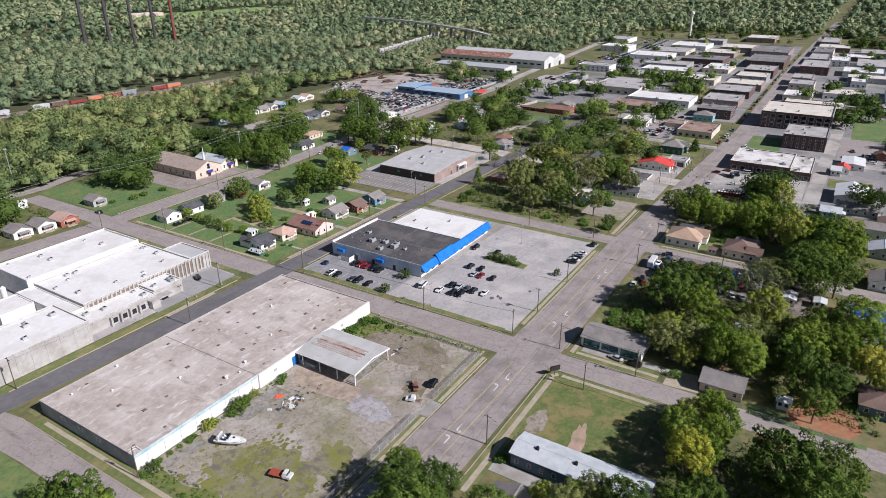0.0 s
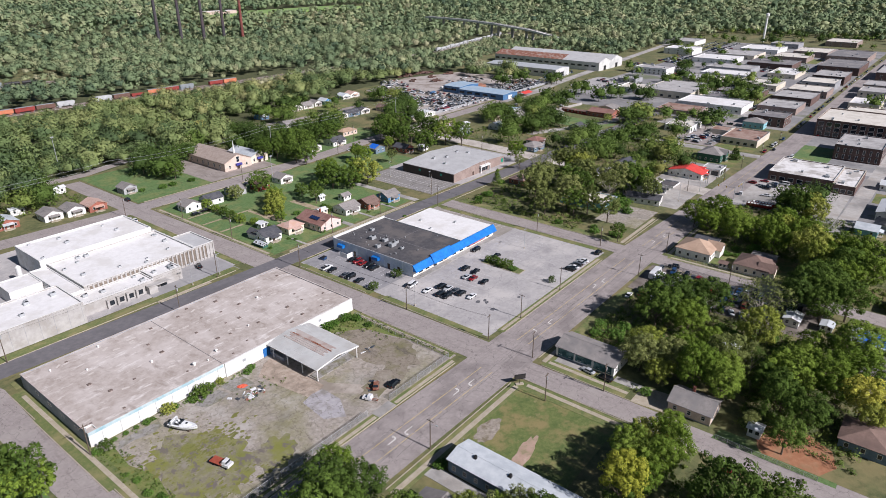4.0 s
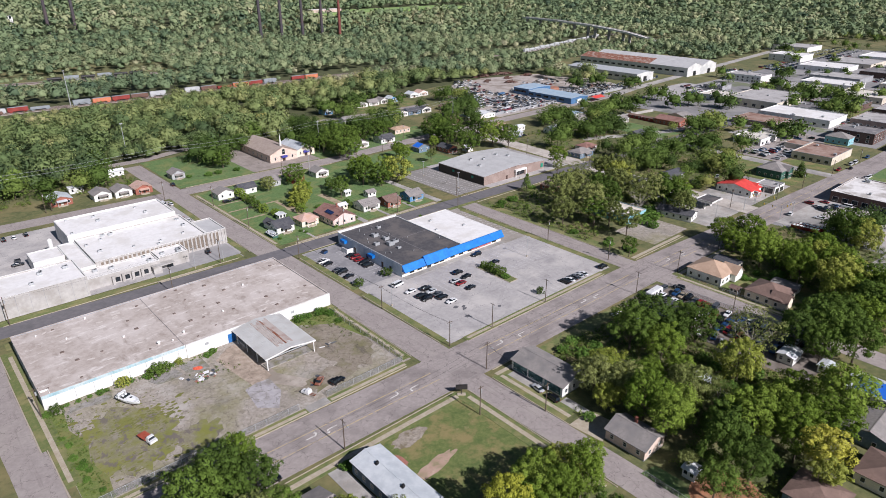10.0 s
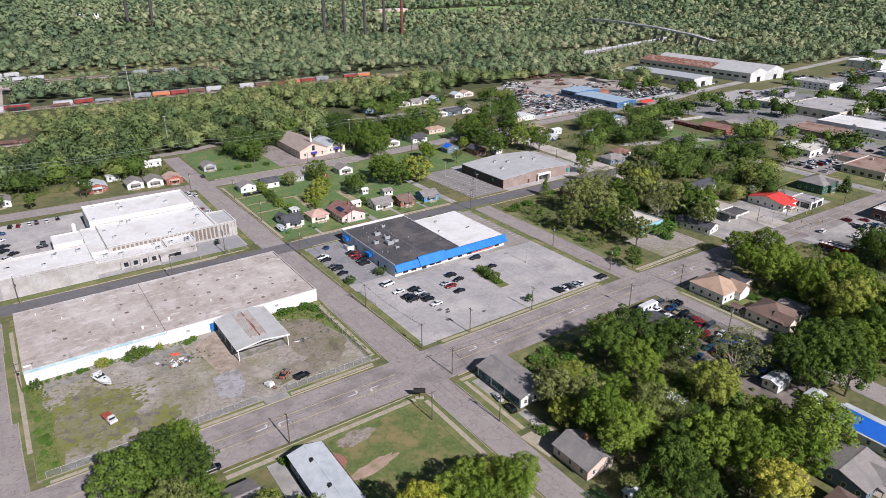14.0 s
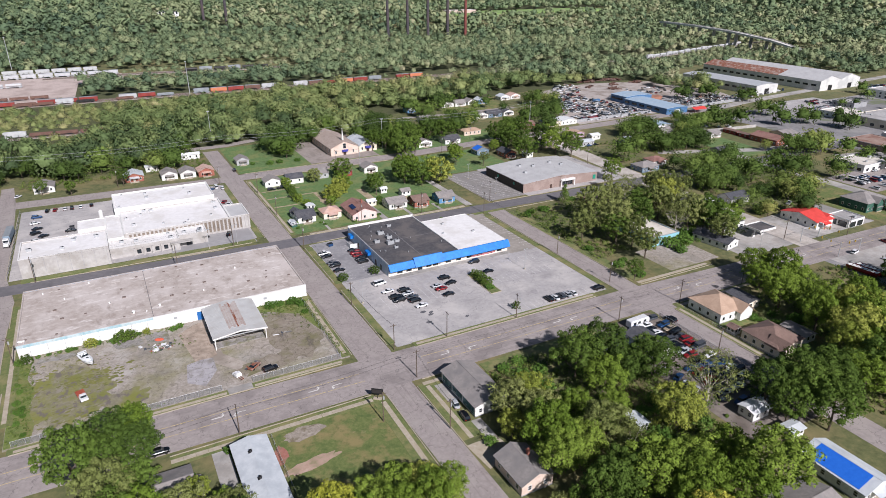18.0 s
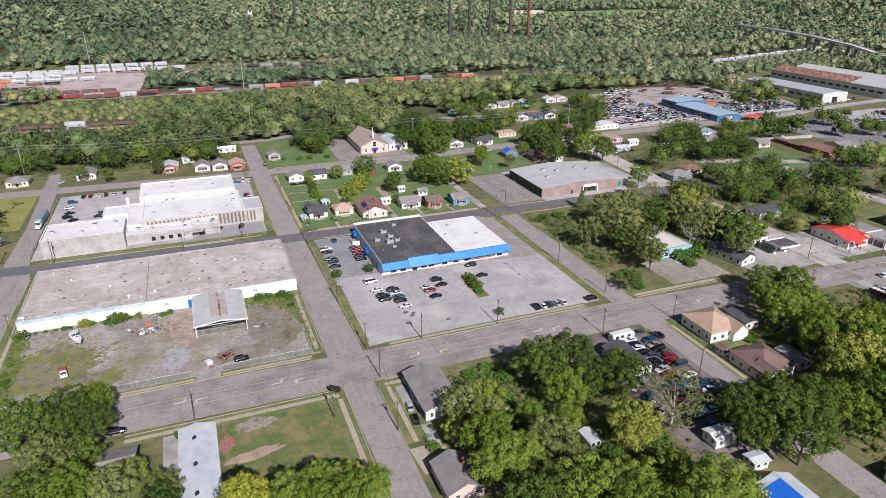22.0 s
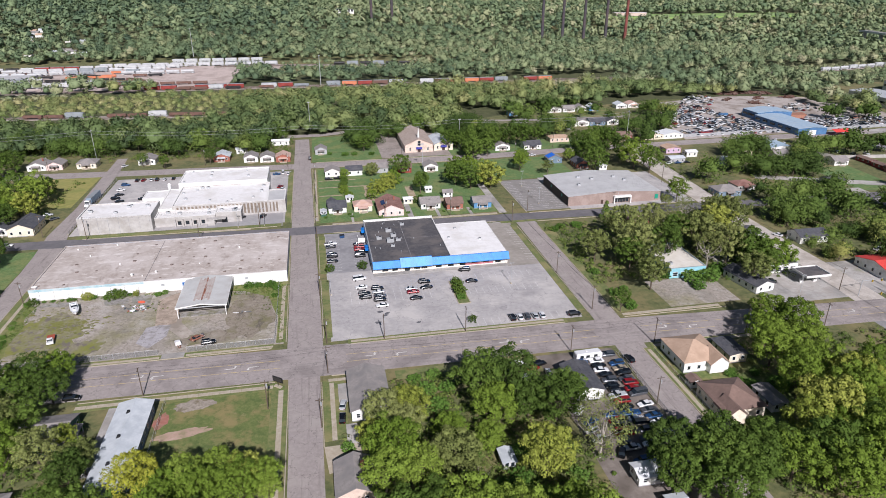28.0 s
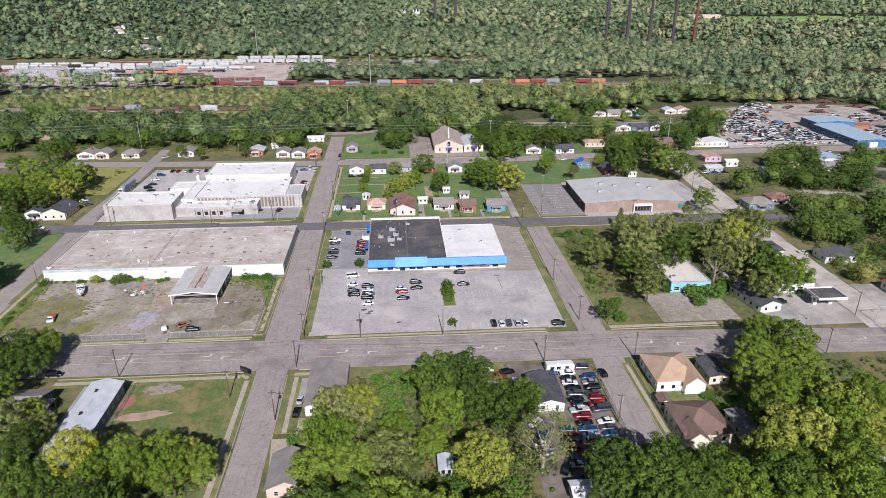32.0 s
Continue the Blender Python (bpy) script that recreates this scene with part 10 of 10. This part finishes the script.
def fallen_tarp():
    """A crumpled sheet lying flat, with folds."""
    rng = random.Random(31)
    bm = bmesh.new()
    mid = bm.verts.new((0, 0, 0.35))
    rings = []
    for k, q in enumerate((0.4, 0.75, 1.0)):
        rings.append([bm.verts.new((1.75 * q * math.cos(a) * rng.uniform(0.8, 1.1), 0.95 * q * math.sin(a) * rng.uniform(0.75, 1.15), (0.32, 0.2, 0.02)[k] * rng.uniform(0.3, 1.3))) for a in (6.2832 * i / 18 for i in range(18))])
    for i in range(18):
        j = (i + 1) % 18
        bm.faces.new((mid, rings[0][i], rings[0][j]))
        for p, q in zip(rings, rings[1:]):
            bm.faces.new((p[i], q[i], q[j], p[j]))
    ob = part("tarpaulin", bm, surf("orange red tarp", ["c2543c", "d4634a"], 1, 0.8), None, at=pose(-58.0, 52.6, 0.04, 0, 0, -30))
    tagged(ob, "crumpled orange-red tarpaulin lying on the yard", "tarpaulin")


fallen_tarp()


def moss():
    """Low cushions of moss spread over the cracked yard."""
    rng = random.Random(77)
    bm = bmesh.new()
    for i in range(560):
        if i < 190:
            x, y, r = rng.gauss(-78.5, 5.0), rng.gauss(37.8, 2.4), rng.uniform(0.2, 0.95)
        else:
            x, y, r = rng.uniform(-97, -73), rng.uniform(18, 53), rng.uniform(0.15, 0.2 + 1.2 * rng.random() ** 2)
        turn = rng.uniform(0, 6.28)
        n = 11
        rim = [bm.verts.new((x + r * q * math.cos(a + turn) * 1.3, y + r * q * math.sin(a + turn) * 0.8, 0.032)) for a, q in ((6.2832 * k / n, rng.uniform(0.45, 1.15)) for k in range(n))]
        top = bm.verts.new((x, y, 0.05 + 0.02 * rng.random()))
        for k in range(n):
            bm.faces.new((top, rim[k], rim[(k + 1) % n]))
    ob = part("moss", bm, surf("yard moss", ["666733", "74743c", "83814b"], 0.8, 0.95, bump=0.5, bump_scale=4, stain="585c33", stain_scale=0.2, stain_amount=0.6))
    tagged(ob, "patches of yellow-green moss on the cracked yard", "moss", "", "stuff")


moss()
plant("-68.6,57.4,2.6,d,1.6 -66,57.8,2.0,d,1.5 -71,57.8,1.7,s -78,58.4,1.9,l,1.3 -76.3,58.8,1.5,s -84.3,58.6,1.3,s -82.6,58.8,0.9,s -90,58.8,0.9,s -87,59,0.8,s -93,58.8,0.9,s -96,57.0,1.9,d,1.2 -98.3,57.4,1.4,s -61.3,58.8,1.2,l,0.9 -63.6,59,1.0,s -53,57,1.5,s -50.8,58,1.5,s -20,57.4,2.2,s -16.5,57.6,1.8,s -12,57,2.3,s -9.6,54,2.0,s -10,48,1.4,s -97,40,1.1,s -97.4,34,1.2,s -96.6,29,1.4,s -97,24,1.0,s -95,18,0.9,s -96,31,1.0,s -95.6,27,0.9,s -97.6,44,0.8,s", "growing against the warehouse yard")
plant("58.6,45,2.0,d,1.5 59.0,42.0,2.2,d,1.7 58.4,38.8,2.1,d,1.6 58.8,35.8,2.3,d,1.8 58.3,32.8,2.0,s 58.4,15.2,1.6,d,1.4 11.0,65.5,2.1,d,1.7 24.2,65.6,2.2,d,1.8 77,108,1.0,s", "in the car park")
setting("planting_island", boxes((56.6, 60.8, 29, 47.2, -0.1, 0.16)), M_verge, "raised planting island in the car park", "island")
setting("island_kerb", boxes((56.3, 56.6, 28.7, 47.5, -0.1, 0.2), (60.8, 61.1, 28.7, 47.5, -0.1, 0.2), (56.6, 60.8, 28.7, 29, -0.1, 0.2), (56.6, 60.8, 47.2, 47.5, -0.1, 0.2)), M_conc, "concrete kerb round the planting island", "kerb")

# ---- corner sign, trailer, truck, bins ----
_b = thing("corner_sign", -6.6, -11.0, 0, "dark sign board on a steel post at the corner", "sign", rz=-38)
part("post", tubes(((0, 0, -0.3), (0, 0, 3.4), 0.09, 0.09, 8)), M_dark_metal, _b)
part("board", boxes((-1.7, 1.7, -0.12, 0.12, 1.9, 3.5)), M_dark_metal, _b)
part("board_face", boxes((-1.5, 1.5, -0.15, -0.125, 2.1, 3.3)), surf("dim sign face", ["2b2b2f", "3a3536"], 2, 0.4), _b)
part("plinth", boxes((-1.2, 1.2, -0.5, 0.5, -0.1, 0.35)), M_conc, _b)


def camper(x, y, rz):
    c = thing("camper_trailer", x, y, 0.03, "white camper trailer parked beside the scrap cars", "trailer", "", "", rz)
    part("body", loft([(-4.4, 0.6, 2.7, 1.2), (-4.2, 0.5, 3.0, 1.25), (3.6, 0.5, 3.0, 1.25), (4.3, 0.7, 2.5, 1.2)]), PAINT["white"], c)
    for x2 in (-2.6, -0.6, 2.0):
        window(c, x2, -1.24, 1.9, 1.0, 0.6, "S", M_dark_metal)
    part("stripe", boxes((-4.2, 3.6, -1.27, -1.252, 1.2, 1.35)), PAINT["grey"], c)
    part("roof_vent", boxes((-1, -0.4, -0.3, 0.3, 3.0, 3.15)), M_frame, c)
    for s in (-1, 1):
        part("wheel", shared(("tyre",), wheel, M_rubber), M_rubber, c, at=(-0.4, s * 1.1, 0.33))
    part("drawbar", boxes((4.3, 5.5, -0.08, 0.08, 0.5, 0.62)), M_dark_metal, c)


camper(88.5, -14.6, 2)


def semi(x, y, rz):
    t = thing("semi_truck", x, y, 0.05, "white semi truck with a long grey-blue trailer", "truck", "", "", rz)
    tr = part("trailer", boxes((-13.5, 0.6, -1.3, 1.3, 1.2, 4.0)), surf("grey blue trailer", ["6f8496", "7d91a2", "8b9dac"], 0.6, 0.5, 0.2), t, "grey-blue box trailer")
    part("trailer_roof", boxes((-13.5, 0.6, -1.3, 1.3, 4.0, 4.06)), RAIL_PAINT["grey"], tr)
    part("cab", boxes((1.2, 3.4, -1.2, 1.2, 0.9, 3.5, 0.92)), PAINT["white"], t)
    part("bonnet", boxes((3.4, 5.2, -1.0, 1.0, 0.8, 2.0, 0.9)), PAINT["white"], t)
    part("windscreen", boxes((3.28, 3.44, -1.0, 1.0, 2.1, 3.0)), M_glass, t)
    for x2 in (-12.4, -11.2, 0.2, 1.4, 4.4):
        for s in (-1, 1):
            part("wheel", shared(("tyre_big",), lambda: tubes(((0, -0.16, 0), (0, 0.16, 0), 0.5, 0.5, 14)), M_rubber), M_rubber, t, at=(x2, s * 1.1, 0.5))


semi(-108.3, 170, 267)


def bin_box(x, y, rz, paint, words):
    b = thing("dumpster", x, y, 0.04, words, "dumpster", "dumpsters", "", rz)
    part("body", boxes((-1.0, 1.0, -0.8, 0.8, 0.1, 1.3, 1.08)), paint, b)
    part("lid", boxes((-1.06, 1.06, -0.86, 0.86, 1.3, 1.4)), M_dark_metal, b)


bin_box(17.6, 101, 10, PAINT["blue"], "blue steel dumpster in the side car park")
bin_box(-13, 152, 80, surf("bright blue skip paint", ["2466b4", "2f74c2"], 1, 0.6), "bright blue skip beside the factory")
bin_box(-83, 178, 0, PAINT["grey"], "grey dumpster behind the factory")
bin_box(292, -56, 0, PAINT["blue"], "blue dumpster behind the long store")
house(10.2, 133.4, 2.6, 6, "green", "metal", "y", eave=1.2, rise=0.5, porch="", far=True, name="tarp_shelter", label="low green tarpaulin shelter beside the house")
# roof fans on the row building
for _y in (-22, -32, -42):
    _f = thing("roof_fan", -44.4, _y, 4.75, "dark turbine vent on the metal roof", "vent", "roof vents")
    part("curb", boxes((-0.6, 0.6, -0.5, 0.5, -0.3, 0.15)), M_dark_metal, _f)
    part("hood", tubes(((0, 0, 0.15), (0, 0, 0.7), 0.5, 0.35, 10)), M_dark_metal, _f)
# solar panels on the broad house
_s = thing("solar_array", 40.4, 131.4, 5.2, "blue solar panels on a worn red roof", "solar panel")
for i in range(4):
    part("panel", boxes((-1.0, 1.0, -0.7, 0.7, 0, 0.06)), surf("solar cell blue", ["1d2c4e", "24365c"], 1, 0.15, coat=0.5), _s, at=pose(-0.7, -2.4 + i * 1.5, 0.0, 0, -22.7, 0))
# concrete drives and walks
for _x0, _x1, _y0, _y1 in ((-52.6, -48.4, -40, -12.6), (51.4, 54.2, 118, 146), (97.2, 101, 119, 168), (10.6, 14, -22, -13), (12, 15, -40, -32), (66, 67.6, 118, 130), (82.4, 84, 118, 130), (23.4, 24.6, 118, 132), (-43.6, -36.6, 10.9, 14)):
    slab("drive", rect(_x0, _x1, _y0, _y1), 0.115, M_palec, "pale concrete drive beside a lawn", "drive", 0.3)

M_path = surf("trodden dirt path", ["9a8a72", "a6967f", "b0a28d"], 0.8, 0.95, bump=0.3, bump_scale=4, stain="7f7a56", stain_scale=0.3, stain_amount=0.7)
for _x0, _x1, _y0, _y1 in ((8.6, 21, 161.2, 162.6), (8.6, 36, 175.4, 176.8), (33.4, 35.2, 146, 175), (8.6, 30, 188.6, 189.8), (56, 60, 146, 170)):
    slab("dirt_path", rect(_x0, _x1, _y0, _y1), 0.036, M_path, "narrow trodden dirt path between lawns", "path", 0.3)
slab("bare_yard", ragged(36, 158, 7, 18, 0.1, 21), 0.034, M_path, "bare trodden ground behind the houses", "ground")
slab("bare_yard", ragged(72, 144, 16, 8, 0.1, 23), 0.034, M_path, "bare trodden ground behind the houses", "ground")

# ---- salvage yard clutter ----
_rng = random.Random(91)
M_scrap = surf("rusty scrap metal", ["4a3028", "5d4036", "71564c"], 0.5, 0.85, 0.2, stain="8d8078", stain_scale=0.3)
for cx, cy, n, s in ((408, 398, 30, 4.5), (426, 402, 34, 5.0), (440, 394, 26, 4.5), (404, 352, 18, 3.0), (420, 372, 14, 3.0), (452, 372, 18, 3.4), (388, 372, 12, 2.6)):
    hp = thing("scrap_pile", cx, cy, 0, "rust-brown pile of scrap metal in the salvage yard", "scrap", "scrap piles")
    for i in range(n):
        a, b2, c2 = _rng.uniform(0.8, 3.2), _rng.uniform(0.4, 1.5), _rng.uniform(0.3, 1.3)
        part("piece", boxes((-a, a, -b2, b2, 0, c2)), M_scrap, hp, at=pose(_rng.gauss(0, s), _rng.gauss(0, s * 0.55), _rng.uniform(0, 1.2), _rng.uniform(-20, 20), _rng.uniform(-20, 20), _rng.uniform(0, 360)))


def container(x, y, rz, mat, words, l=12.0):
    c = thing("container", x, y, 0.03, words, "container", "containers", "", rz)
    part("body", boxes((-l / 2, l / 2, -1.2, 1.2, 0, 2.6)), mat, c)
    part("roof", boxes((-l / 2 - 0.03, l / 2 + 0.03, -1.23, 1.23, 2.6, 2.7)), mat, c)
    for i in range(8):
        part("rib", shared(("cont_rib", mat.name), lambda: boxes((-0.08, 0.08, -1.28, -1.2, 0.1, 2.5)), mat), mat, c, at=(-l / 2 + 0.8 + i * (l - 1.6) / 7, 0, 0))
    part("door", boxes((l / 2, l / 2 + 0.06, -1.1, 1.1, 0.1, 2.5)), M_dark_metal, c)


M_orange = surf("weathered orange container paint", ["8f6350", "9c705c", "a87f6c"], 0.6, 0.75, stain="7d5546", stain_scale=0.3)
for _i in range(3):
    container(399.5 + _i * 1.2, 290 + _i * 3.2, 2, M_orange, "weathered orange shipping container beside the blue shed", 15)
container(342, 306, 12, M_blue_deep, "dull blue shipping container among scrap cars", 8)
container(372, 316, 6, M_wall_white, "pale box trailer in the salvage yard", 10)
for _x, _y, _r, _w, _p in ((290, 249, 4, "red", "red"), (296, 256, 8, "white", "white")):
    container(_x, _y, _r, PAINT[_p], _w + " painted trailer by the salvage yard gate", 8)


# ---- signals and signs at the far crossing ----
def signal_mast(x, y, rz):
    m = thing("traffic_signal", x, y, 0, "steel traffic signal mast with hanging signal heads", "traffic signal", "traffic signals", "", rz)
    part("mast", tubes(((0, 0, -0.2), (0, 0, 6.6), 0.16, 0.12, 10)), M_metal, m)
    part("arm", tubes(((0, 0, 6.1), (9.5, 0, 6.6), 0.11, 0.06, 8)), M_metal, m)
    for k in (4.5, 8.6):
        h = part("signal_head", boxes((k - 0.2, k + 0.2, -0.18, 0.18, 5.35, 6.35)), surf("signal yellow", ["b89a2a", "c7a834"], 2, 0.5), m)
        for z in (5.55, 5.85, 6.15):
            part("lens", tubes(((k, -0.19, z), (k, -0.21, z), 0.11, 0.11, 8)), M_dark_metal, h)


for _x, _y, _r in ((205, -11.5, 90), (218, 6.5, 270), (205.5, 6.5, 0), (218.5, -12, 180)):
    signal_mast(_x, _y, _r)
_p = thing("pylon_sign", 222, 8.6, 0, "white pylon sign by the red-roofed shop", "sign")
part("post", boxes((-0.12, 0.12, -0.12, 0.12, -0.2, 5.0)), M_metal, _p)
part("panel", boxes((-0.2, 0.2, -1.1, 1.1, 3.4, 5.6)), M_frame, _p)
part("panel_band", boxes((-0.23, 0.23, -1.0, 1.0, 4.6, 5.1)), SHINGLE["red"], _p)

_c = thing("red_canopy", 389.5, 232, 0, "bright red fabric canopy by the blue sheds", "canopy")
part("cover", gable_roof(14, 9, 3.2, 4.4, "x", 0.3, 0.1), SHINGLE["red"], _c)
for _x in (-6.6, 0, 6.6):
    for _y in (-4.2, 4.2):
        part("post", tubes(((_x, _y, -0.2), (_x, _y, 3.3), 0.08, 0.08, 6)), M_metal, _c)
fence(316, 214, 338, 176, 2.2, "pale concrete panel wall along the side road", M_palec)
fence(338, 175, 384, 169, 2.2, "pale concrete panel wall along the side road", M_palec)
for _f, _c2, _x, _y, _r in (("sedan", "white", 322, 219, 60), ("suv", "white", 330, 214, 60), ("sedan", "silver", 338, 205, 60), ("van", "white", 345, 196, 60), ("sedan", "white", 351, 188, 60), ("sedan", "silver", 358, 182, 60), ("pickup", "white", 366, 180, 80), ("sedan", "white", 332, 226, 60), ("suv", "silver", 346, 214, 60), ("sedan", "white", 356, 204, 60)):
    park(_f, _c2, _x, _y, _r, True)
